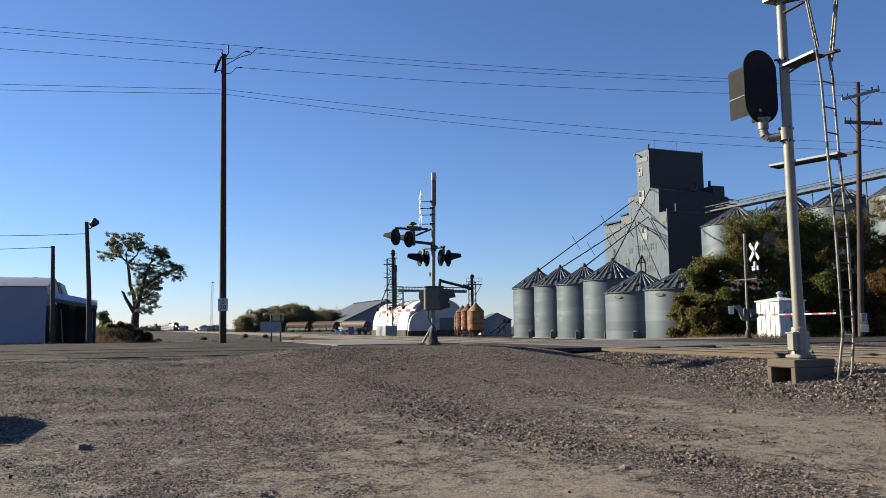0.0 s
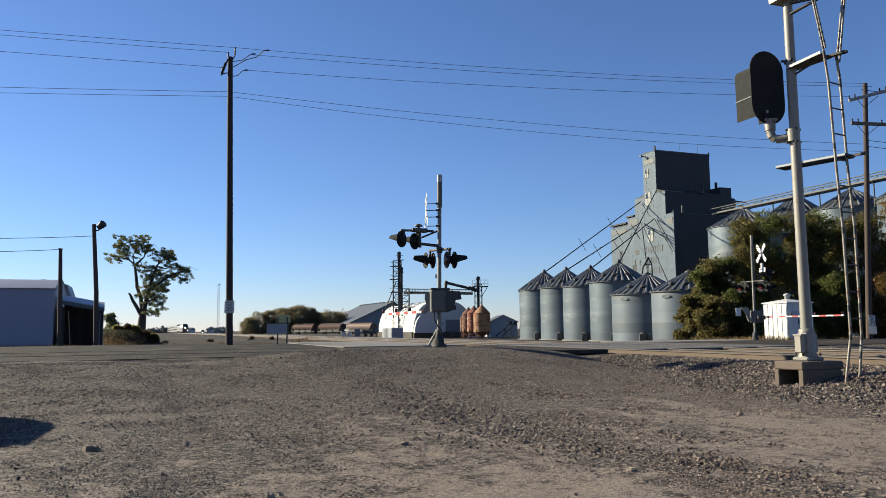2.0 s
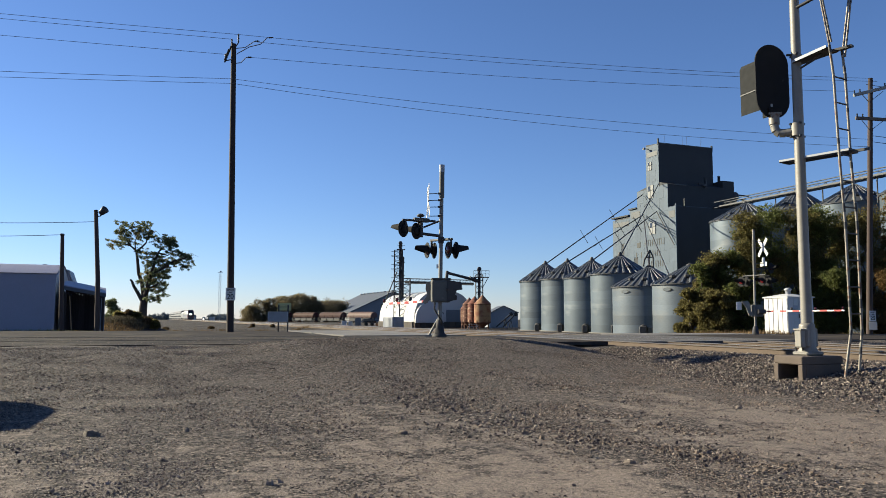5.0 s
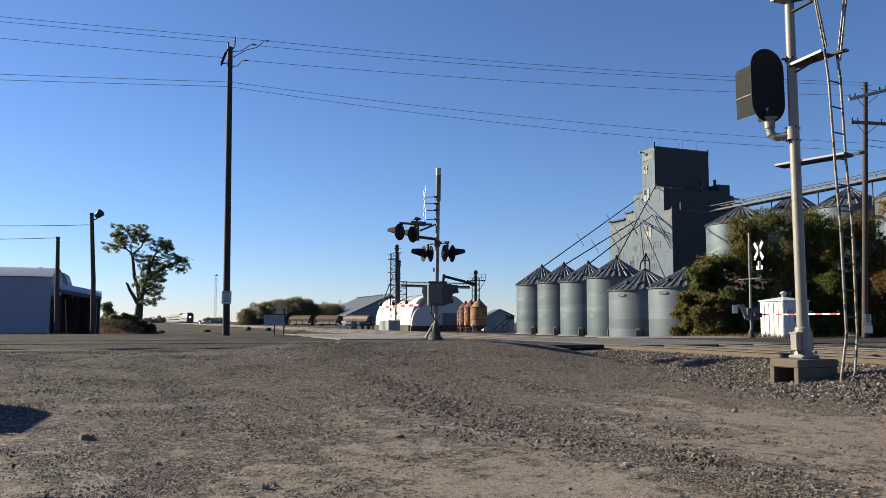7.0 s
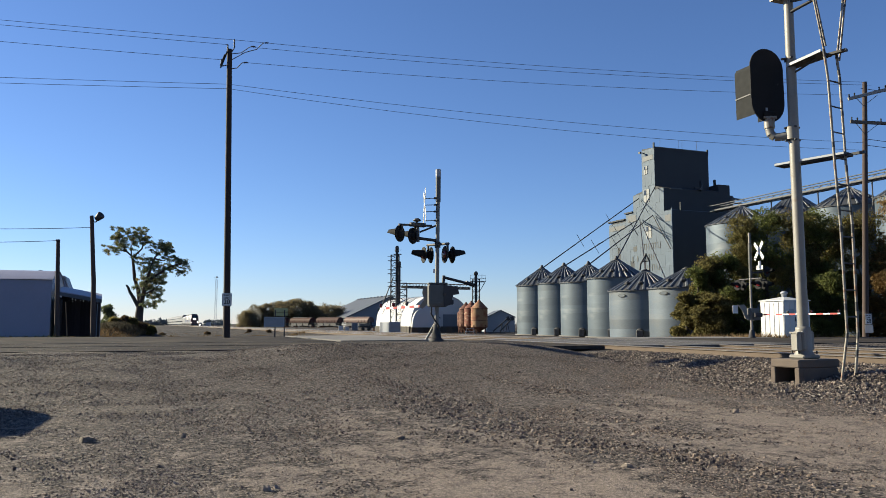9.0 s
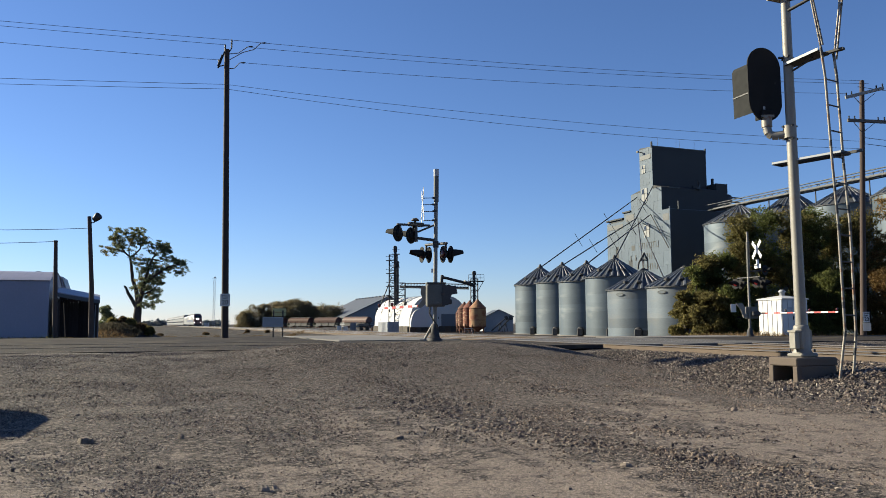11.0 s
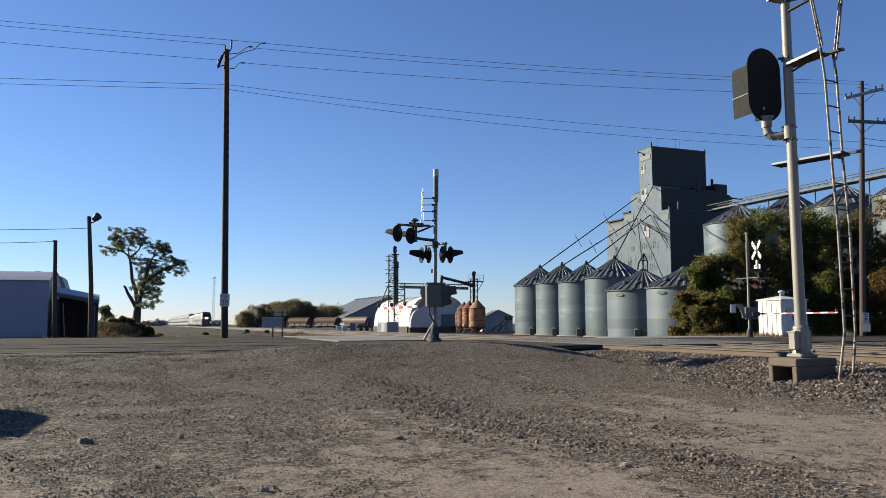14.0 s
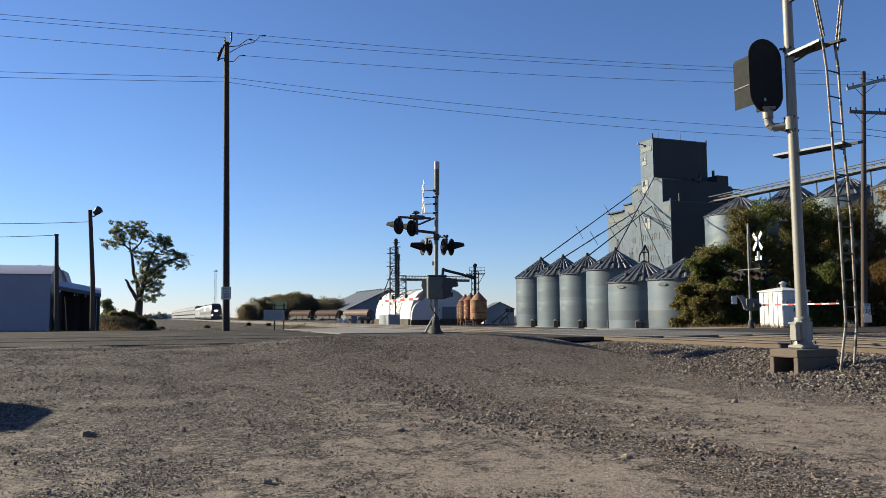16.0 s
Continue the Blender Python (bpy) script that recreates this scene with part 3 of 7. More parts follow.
def stones(name, count, place, size, material, label, flatness=0.7, chips=False, lift=0.0):
    """Loose stones as one joined mesh: small uneven broken lumps, or sharper chips."""
    rng = np.random.default_rng(len(name) * 7 + count)
    ico = np.array([(x, y, z) for z in (-1, 1) for x, y in ((-1, -1), (1, -1), (1, 1), (-1, 1))]) * 0.62
    fc = np.array([(4, 5, 6), (4, 6, 7), (0, 1, 5), (0, 5, 4), (1, 2, 6), (1, 6, 5), (2, 3, 7), (2, 7, 6), (3, 0, 4), (3, 4, 7)])
    if chips:
        ico = np.array([(0.8, -0.55, -0.3), (0.75, 0.6, -0.3), (-0.75, 0.55, -0.3), (-0.8, -0.6, -0.3), (0.42, 0.05, 0.62), (-0.38, -0.05, 0.55)])
        fc = np.array([(0, 1, 4), (1, 2, 5), (1, 5, 4), (2, 3, 5), (3, 0, 4), (3, 4, 5)])
    if name == "gravel":                               # the smallest come to one point
        ico = np.array([(0.8, -0.6, -0.3), (0.7, 0.65, -0.3), (-0.75, 0.55, -0.3), (-0.7, -0.65, -0.3), (0.1, 0.05, 0.62)])
        fc = np.array([(0, 1, 4), (1, 2, 4), (2, 3, 4), (3, 0, 4)])
    c_, f_ = len(ico), len(fc)
    xy = place(rng, count)
    k = len(xy)
    s = size(rng, k, xy)
    z = height(xy[:, 0], xy[:, 1]) + lift
    sh = ico[None] * rng.uniform(0.55, 1.35, (k, c_, 1)) * rng.uniform(0.6, 1.15, (k, 1, 3)) * np.array([1, 1, flatness])
    for axes in ((1, 2), (0, 2)):                      # lying askew
        tilt = rng.normal(0, 0.2 if chips and name != "ballast" else 0.45, k)
        c, d = np.cos(tilt)[:, None], np.sin(tilt)[:, None]
        m, q = sh[..., axes[0]].copy(), sh[..., axes[1]].copy()
        sh[..., axes[0]], sh[..., axes[1]] = m * c - q * d, m * d + q * c
    an = rng.uniform(0, 6.28, k)
    c, d = np.cos(an)[:, None], np.sin(an)[:, None]
    v = np.stack([sh[..., 0] * c - sh[..., 1] * d, sh[..., 0] * d + sh[..., 1] * c, sh[..., 2]], -1) * (s / 2)[:, None, None]
    v += np.stack([xy[:, 0], xy[:, 1], z + s * rng.uniform(0.02, 0.45 if name == "ballast" else 0.12, k)], -1)[:, None]
    me = bpy.data.meshes.new(name)
    nv, nf = k * c_, k * f_
    me.vertices.add(nv)
    me.vertices.foreach_set("co", v.reshape(-1))
    me.loops.add(nf * 3)
    me.polygons.add(nf)
    me.loops.foreach_set("vertex_index", (fc[None] + np.arange(k)[:, None, None] * c_).reshape(-1).astype(np.int32))
    me.polygons.foreach_set("loop_start", np.arange(nf, dtype=np.int32) * 3)
    me.polygons.foreach_set("use_smooth", [False] * nf)
    me.update(calc_edges=True)
    me.materials.append(M[material])
    return tagged(new(name, me), label, "stones", "", "stuff")


def from_pa(p, a):
    return np.stack([N.x * p + U.x * a, N.y * p + U.y * a], -1)


def build_stones():
    def shoulder(rng, n):
        near = rng.uniform(0, 1, n) < 0.5
        p, a = np.where(near, rng.uniform(8.0, 15.4, n), rng.uniform(11.5, 24.5, n)), np.where(near, rng.uniform(1.5, 21.3, n), rng.uniform(-6, 60, n))
        edge = 8.3 + 0.24 * (a - 6).clip(0, 14) + 0.5 * np.sin(a * 1.3) * np.sin(a * 0.47 + 1)
        keep = rng.uniform(0, 1, n) < np.clip((p - edge) / 1.7, 0.004, 1) ** 1.5
        keep &= ~((a > 21.2) & (a < 32))
        keep &= (p < 15.4) | (rng.uniform(0, 1, n) < np.where(a < 21.2, 0.5, 0.15))
        return from_pa(p, a)[keep]

    def loose(rng, n):
        y = 4.6 + 18.5 * rng.uniform(0, 1, n) ** 1.3
        x = rng.uniform(-0.62, 0.66, n) * (y + 1)
        return cluster(rng, x, y, n)

    def cluster(rng, x, y, n, least=0.30):
        p, a = x * N.x + y * N.y, x * U.x + y * U.y
        w = np.interp(p, [b[0] for b in BANDS], [b[1] for b in BANDS])
        w = w + np.array([noise.noise((i * 0.9, j * 0.25, 0.0)) * 0.55 + noise.noise((i * 2.2, j * 1.2, 5.0)) * 0.50 + noise.noise((i * 5.0, j * 3.5, 8.0)) * 0.35 for i, j in zip(p, a)])
        w = w + 0.35 * np.clip((a - 11) / 8, 0, 1) * (p < 8)
        keep = rng.uniform(0.0, 1.15, n) < (w - 0.3 * np.clip((9.0 - y) / 4, 0, 1)).clip(least - 0.12)
        keep &= a < np.where(p < 3, 21.6 + rng.exponential(0.7, n), 20.6)
        return np.stack([x, y], -1)[keep]

    def even(rng, n):
        x, y = rng.uniform(-13, 14, n), rng.uniform(5, 22.5, n)
        k = np.abs(x) < 0.63 * y + 1
        return cluster(rng, x[k], y[k], int(k.sum()), 0.46)

    def grit(rng, n):
        p, a = rng.uniform(-34, 13, n), 22.4 + 10.0 * rng.uniform(0, 1, n) ** 1.6
        return from_pa(p, a)

    def rubble(rng, n):
        """Angular stones in the streaks that lie about the lot."""
        out = []
        for x0, y0, x1, y1, wide, share in ((-1.05, 15.2, 0.5, 9.4, 0.45, 0.32), (0.5, 9.6, 1.6, 7.5, 0.28, 0.12), (-2.7, 20.6, -0.4, 18.3, 0.55, 0.12), (1.1, 16.4, 2.5, 13.3, 0.25, 0.10),
                                            (2.1, 7.3, 2.85, 5.8, 0.20, 0.10), (1.9, 10.6, 2.7, 8.0, 0.35, 0.07), (-4.0, 19.6, -2.6, 19.0, 0.5, 0.05)):
            k = int(n * share)
            f = rng.uniform(-0.08, 1.08, k)
            gone = rng.normal(0, wide, (k, 2)) * rng.uniform(0.3, 1.3, (k, 1))
            out.append(np.stack([x0 + (x1 - x0) * f, y0 + (y1 - y0) * f], -1) + gone * np.array([1.0, 1.3]))
        return np.concatenate(out)

    stones("road_grit", 9000, grit, lambda r, k, xy: 0.016 + 0.04 * r.uniform(0, 1, k) ** 3, "pebble", "scattered grit on the asphalt", 0.6, True, 0.035)
    stones("rubble", 6000, rubble, lambda r, k, xy: 0.020 + 0.056 * r.uniform(0, 1, k) ** 2.2 * np.clip(xy[:, 1] / 12, 0.45, 0.85), "pebble", "streak of angular grey rubble on the lot", 0.85)
    stones("coarse_gravel", 165000, even, lambda r, k, xy: (0.018 + 0.036 * r.uniform(0, 1, k) ** 1.8) * np.clip(xy[:, 1] / 11, 0.55, 1.0), "pebble", "coarse loose gravel on dry soil", 1.0, True)
    stones("ballast", 125000, shoulder, lambda r, k, xy: 0.032 + 0.046 * r.uniform(0, 1, k) ** 1.4, "ballast", "angular grey-brown railway ballast", 1.05, True)
    stones("gravel", 430000, loose, lambda r, k, xy: 0.010 + 0.022 * r.uniform(0, 1, k) ** 1.8, "pebble", "small loose gravel on dry soil", 0.85, True)
    stones("scattered_stones", 3600, loose, lambda r, k, xy: 0.020 + 0.040 * r.uniform(0, 1, k) ** 3, "pebble", "scattered grey stones on the gravel lot", 0.8)


# ---------------------------------------------------------------- poles, wires and signs
def sag(a, b, drop, n=14):
    a, b = Vector(a), Vector(b)
    return [a.lerp(b, i / n) - Vector((0, 0, 4 * drop * (i / n) * (1 - i / n))) for i in range(n + 1)]


def wire(name, pts, r, label, group=""):
    cu = bpy.data.curves.new(name, "CURVE")
    cu.dimensions, cu.bevel_depth, cu.bevel_resolution = "3D", r, 1
    sp = cu.splines.new("POLY")
    sp.points.add(len(pts) - 1)
    for q, p in zip(sp.points, pts):
        q.co = (*p, 1)
    cu.materials.append(M["cable"])
    return tagged(new(name, cu), label, "cable", group)


def speed_sign(place, turn, wide, group):
    s = thing("speed_limit_sign", place, "white rectangular speed limit sign with black figures on a pole", "road sign", group, turn)
    h = wide * 1.3
    part("panel", Geo().box((0, 0, 0), (wide, 0.012, h), None, 0.005), "signwhite", s)
    for x, z, w, t in ((0, h / 2 - 0.02, wide - 0.03, 0.012), (0, -h / 2 + 0.02, wide - 0.03, 0.012)):
        part("border", Geo().box((x, -0.0095, z), (w, 0.006, t)), "ink", s)
    for x in (-wide / 2 + 0.02, wide / 2 - 0.02):
        part("border", Geo().box((x, -0.0095, 0), (0.012, 0.006, h - 0.06)), "ink", s)
    up = lambda z: pose(0, -0.008, z, 90, 0, 0)
    lettering("lettering", "SPEED", wide * 0.26, "ink", s, up(h * 0.33))
    lettering("lettering", "LIMIT", wide * 0.26, "ink", s, up(h * 0.12))
    lettering("figures", "20", wide * 0.68, "ink", s, up(-h * 0.20))
    return s


def build_poles():
    # tall dark pole beside the road
    up = thing("utility_pole", (-11.21, 40, 0.5), "tall black creosoted utility pole with insulators", "utility pole", "utility poles")
    part("pole", Geo().rod((0, 0, -0.3), (-0.26, 0, 15.43), 0.185, 0.135, 14), "creosote", up)
    for x, z, l in ((-0.10, 15.72, 0.40), (-0.42, 14.90, 0.40)):
        part("insulator", Geo().lathe((-0.26 + x, 0, z - l), [(0.02, 0), (0.05, 0.05), (0.03, 0.12), (0.055, 0.18), (0.03, 0.25), (0.05, 0.32), (0.02, l)], 10), "dark", up)
    part("insulator", Geo().lathe((-0.01, 0, 15.5), [(0.02, 0), (0.05, 0.08), (0.03, 0.16), (0.055, 0.24), (0.03, 0.33), (0.05, 0.40), (0.02, 0.5)], 10), "dark", up)
    part("bracket", Geo().rod((-0.26, 0, 15.1), (-0.01, 0, 15.5), 0.03).rod((-0.26, 0, 14.6), (-0.68, 0, 14.5), 0.03), "dark", up)
    part("cutout", Geo().rod((-0.32, -0.2, 15.25), (-0.66, -0.2, 14.35), 0.045).rod((-0.42, -0.22, 15.05), (-0.63, -0.22, 14.45), 0.07), "hood", up, "grey fused cutout")
    for pts in (((-0.12, 0, 15.19), (0.37, 0, 15.24), (0.82, 0, 15.56), (0.99, 0, 15.59)), ((-0.10, 0, 14.87), (0.59, 0, 15.27), (1.19, 0, 15.43), (1.54, 0, 15.78), (1.72, 0, 15.79)),
                ((-0.10, 0, 14.37), (0.16, 0, 14.40), (0.43, 0, 14.69), (0.62, 0, 14.70))):
        part("jumper_wire", Geo().tube(pts, 0.022, 6), "cable", up)
        e = Vector(pts[-1])
        part("dead_end", Geo().lathe(e - Vector((0.1, 0, 0)), [(0.02, 0), (0.05, 0.04), (0.03, 0.08), (0.05, 0.13), (0.03, 0.18), (0.02, 0.24)], 8, (1, 0, 0)), "dark", up)
    speed_sign((-11.17, 39.72, 2.50), 4, 0.50, "speed signs")
    # pole by the far gate
    rp = thing("utility_pole", (26.24, 48, 0.1), "grey weathered utility pole with two crossarms", "utility pole", "utility poles")
    part("pole", Geo().rod((0, 0, -0.3), (0.84, 0, 16.6), 0.19, 0.14, 14), "brownpole", rp)
    for z, x0, x1, ty, mt in ((15.75, -1.05, 1.5, 1.2, "board"), (13.9, -0.95, 1.5, -0.3, "greywood")):
        arm = part("crossarm", Geo().box((0.65 + (x0 + x1) / 2, -0.16, z), (x1 - x0, 0.13, 0.20), pose(0, 0, 0, 0, -14 if ty > 0 else 3, 0), 0.01), mt, rp)
        for x in (x0 + 0.1, x0 + 0.45, x1 - 0.5, x1 - 0.1):
            k = (x - (x0 + x1) / 2) * (0.25 if ty > 0 else -0.05)
            part("insulator", Geo().lathe((0.65 + x, -0.16, z + 0.06 + k), [(0.02, 0), (0.055, 0.06), (0.03, 0.12), (0.055, 0.2), (0.01, 0.26)], 8), "hood", rp)
        for x in (x0 * 0.6, x1 * 0.6):
            part("brace", Geo().rod((0.65 + x, -0.12, z - 0.03), (0.62, -0.12, z - 0.75), 0.02, 0.02, 6), "dark", rp)
    speed_sign((26.35, 47.7, 1.55), 14, 0.50, "speed signs")
    s2 = thing("small_sign", (26.35, 47.7, 0.95), "small pale plate below a speed sign", "sign", "", -25)
    part("panel", Geo().box((0, 0, 0), (0.45, 0.012, 0.5), None, 0.004), "lightgrey", s2)
    # wires between the poles and on to the left
    for left, right, far, off, droop, r in (
            ((-11.22, 40, 16.46), (-11.22, 40, 16.46), (27.06, 48, 16.70), 17.4, 0.33, 0.011), ((-11.58, 40, 16.20), (-10.20, 40, 16.04), (27.50, 48, 16.50), 17.27, 0.33, 0.011),
            ((-11.89, 40, 15.36), (-10.59, 40, 15.20), (26.0, 48, 15.85), 16.43, 0.30, 0.011), ((-11.42, 39.8, 13.95), (-11.42, 39.8, 13.95), (26.85, 47.8, 12.68), 13.14, 0.40, 0.011),
            ((-11.42, 39.8, 13.70), (-11.42, 39.8, 13.70), (26.85, 47.8, 12.2), 12.74, 0.55, 0.011)):
        wire("power_line", sag(right, far, droop, 24), r, "thin dark overhead power line", "power lines")
        wire("power_line", sag(left, (left[0] - 38.3, 32, off), 0.15), r, "thin dark overhead power line", "power lines")
    for i, z in enumerate((12.6, 12.2, 15.9)):
        wire("power_line", sag((26.8, 48, z + 0.4), (75, 58, z - 1.0), 0.5), 0.018, "thin dark overhead power line", "power lines")
    # lamp post and plain post in front of the shed
    lp = thing("lamp_post", (-20.85, 46, 0.4), "brown timber post carrying a dark floodlight", "lamp post")
    part("pole", Geo().rod((0, 0, -0.2), (-0.10, 0, 3.2), 0.155, 0.135, 12).rod((-0.10, 0, 3.2), (-0.40, 0, 7.36), 0.135, 0.115, 12), "brownpole", lp)
    part("arm", Geo().tube([(-0.36, 0, 6.98), (-0.12, 0, 6.98), (0.02, 0, 7.18)], 0.035), "dark", lp)
    lamp = part("lamp_head", Geo().lathe((-0.12, 0, 7.14), [(0.0, 0), (0.16, 0.02), (0.20, 0.2), (0.24, 0.42), (0.20, 0.47), (0.0, 0.47)], 14, (0.85, -0.2, 0.65)), "dark", lp)
    part("glass", Geo().lathe((0.21, -0.09, 7.44), [(0.19, 0), (0.0, 0.03)], 14, (0.85, -0.2, 0.65)), "hood", lamp)
    pp = thing("timber_post", (-23.0, 46, 0.4), "dark timber post with a service wire", "post")
    part("pole", Geo().rod((0, 0, -0.2), (-0.21, 0, 5.9), 0.15, 0.105, 12), "brownpole", pp)
    part("cap", Geo().box((-0.19, -0.05, 5.85), (0.2, 0.2, 0.12), None, 0.02), "dark", pp)
    wire("service_line", sag((-23.2, 46, 6.25), (-34, 38, 5.75), 0.25), 0.018, "thin dark service cable", "service lines")
    wire("service_line", sag((-21.2, 46, 7.05), (-34, 38, 6.45), 0.25), 0.018, "thin dark service cable", "service lines")


# ---------------------------------------------------------------- grain bins and elevator
def grain_bin(place, r, eave, apex, group, label, door=True, vents=3, sheet="galv"):
    """A corrugated round bin: rings of sheet, a ribbed cone, a cap, a door and roof vents."""
    b = thing("grain_bin", place, label, "grain bin", group)
    rings = max(3, int(round(eave / 0.82)))
    for i in range(rings):
        z0, z1 = eave * i / rings, eave * (i + 1) / rings
        n = 14
        pr = [(r + (0.004 if j % 2 else 0.0), z0 + (z1 - z0) * j / n) for j in range(n + 1)]
        part("wall_ring", Geo().lathe((0, 0, 0), pr, 48), sheet, b)
    part("eave_rim", Geo().lathe((0, 0, eave), [(r, -0.10), (r + 0.05, -0.10), (r + 0.05, -0.02), (r, -0.02)], 48), "rib", b)
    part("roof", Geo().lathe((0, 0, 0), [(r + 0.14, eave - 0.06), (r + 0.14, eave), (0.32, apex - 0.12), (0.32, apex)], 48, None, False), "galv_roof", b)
    n = 30
    rib = None
    for i in range(n):
        k = 2 * math.pi * i / n
        if rib is None:
            lo, hi = Vector((r + 0.13, 0, eave + 0.01)), Vector((0.33, 0, apex - 0.12))
            up = Vector((hi.z - lo.z, 0, lo.x - hi.x)).normalized() * 0.11
            e, q = Vector((0, 0.135, 0)), Vector((0, 0.022, 0))
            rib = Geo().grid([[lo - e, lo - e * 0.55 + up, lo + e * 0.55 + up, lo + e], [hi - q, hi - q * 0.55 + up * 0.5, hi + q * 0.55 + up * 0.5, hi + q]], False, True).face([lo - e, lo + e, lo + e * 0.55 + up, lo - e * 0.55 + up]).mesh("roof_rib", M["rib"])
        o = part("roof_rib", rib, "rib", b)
        o.matrix_basis = pose(0, 0, 0, 0, 0, math.degrees(k))
    part("cap", Geo().lathe((0, 0, apex - 0.1), [(0.36, 0), (0.36, 0.08), (0.20, 0.15), (0.14, 0.22), (0.0, 0.24)], 16), "dark", b)
    for i in range(vents):
        k = 3.75 + i * 0.55
        o = Vector((math.cos(k), math.sin(k), 0)) * r * 0.74
        z = eave + (apex - eave) * 0.27
        part("roof_vent", Geo().box(o + Vector((0, 0, z + 0.16)), (0.5, 0.45, 0.30), pose(0, 0, 0, 0, 0, math.degrees(k)), 0.10), "dark", b)
    if door:
        k = 4.30
        o = Vector((math.cos(k), math.sin(k), 0)) * (r + 0.12)
        m = pose(0, 0, 0, 0, 0, math.degrees(k))
        fan = part("fan_housing", Geo().lathe(o + Vector((0, 0, 0.62)), [(0.0, 0), (0.30, 0), (0.36, 0.05), (0.36, 0.3), (0.24, 0.4), (0, 0.4)], 14, o).box(o * 1.07 + Vector((0, 0, 0.42)), (0.6, 0.62, 0.80), m, 0.06), "dark", b)
        part("fan_grille", Geo().lathe(o * 1.0 + o.normalized() * 0.41 + Vector((0, 0, 0.62)), [(0.24, 0), (0.20, 0.03), (0.06, 0.03), (0.05, 0.0)], 14, o), "greybox", fan)
        side = Vector((-o.y, o.x, 0)).normalized()
        part("transition_duct", Geo().box(o * 0.99 + side * 0.55 + Vector((0, 0, 0.40)), (0.35, 0.5, 0.62), m, 0.05), "greybox", b)
    part("foundation", Geo().lathe((0, 0, 0), [(r + 0.25, -0.3), (r + 0.25, 0.1), (r, 0.1)], 40), "concrete", b)
    return b


ROW = ((12.66, 98.0, 3.22, 8.41, 6.03), (14.49, 91.7, 3.15, 8.22, 5.99), (16.22, 85.45, 3.12, 7.88, 5.79), (17.99, 79.3, 3.06, 7.93, 5.88), (19.2, 72.7, 3.42, 6.30, 4.31), (21.01, 66.05, 3.22, 6.03, 4.27))
BIG = ((39.3, 100, 4.55, 16.7, 14.1), (48.1, 104, 4.2, 19.2, 15.9), (50.9, 95, 4.75, 18.3, 15.5), (52.7, 84, 4.3, 18.1, 15.3))


def build_bins():
    for x, y, r, ap, ev in ROW:
        b = grain_bin((x, y, -0.12), r, ev + 0.12, ap + 0.12, "grain bins in a row", "round corrugated galvanised grain bin with a ribbed conical roof", sheet="galv_old" if y < 75 else "galv")
        if y < 75:
            o = Vector((-0.80, -0.60, 0))
            q = Vector((0.60, -0.80, 0))
            oval = [o * (r + 0.02) + q * (0.42 * math.cos(k)) + Vector((0, 0, ev - 0.35 + 0.15 * math.sin(k))) for k in (2 * math.pi * i / 20 for i in range(20))]
            badge = part("badge", Geo().prism(oval, (0, 0, 0), o * 0.03), "faded", b, "dark oval maker's badge")
            part("badge_field", Geo().prism([o * (r + 0.02) + (v - o * (r + 0.02) - Vector((0, 0, ev - 0.35))) * 0.8 + Vector((0, 0, ev - 0.35)) for v in oval], o * 0.03, o * 0.04), "galv_old", badge)
    for x, y, r, ap, ev in BIG:
        grain_bin((x, y, -0.12), r, ev + 0.12, ap + 0.12, "tall bins", "tall galvanised grain bin behind the trees", False, 4)


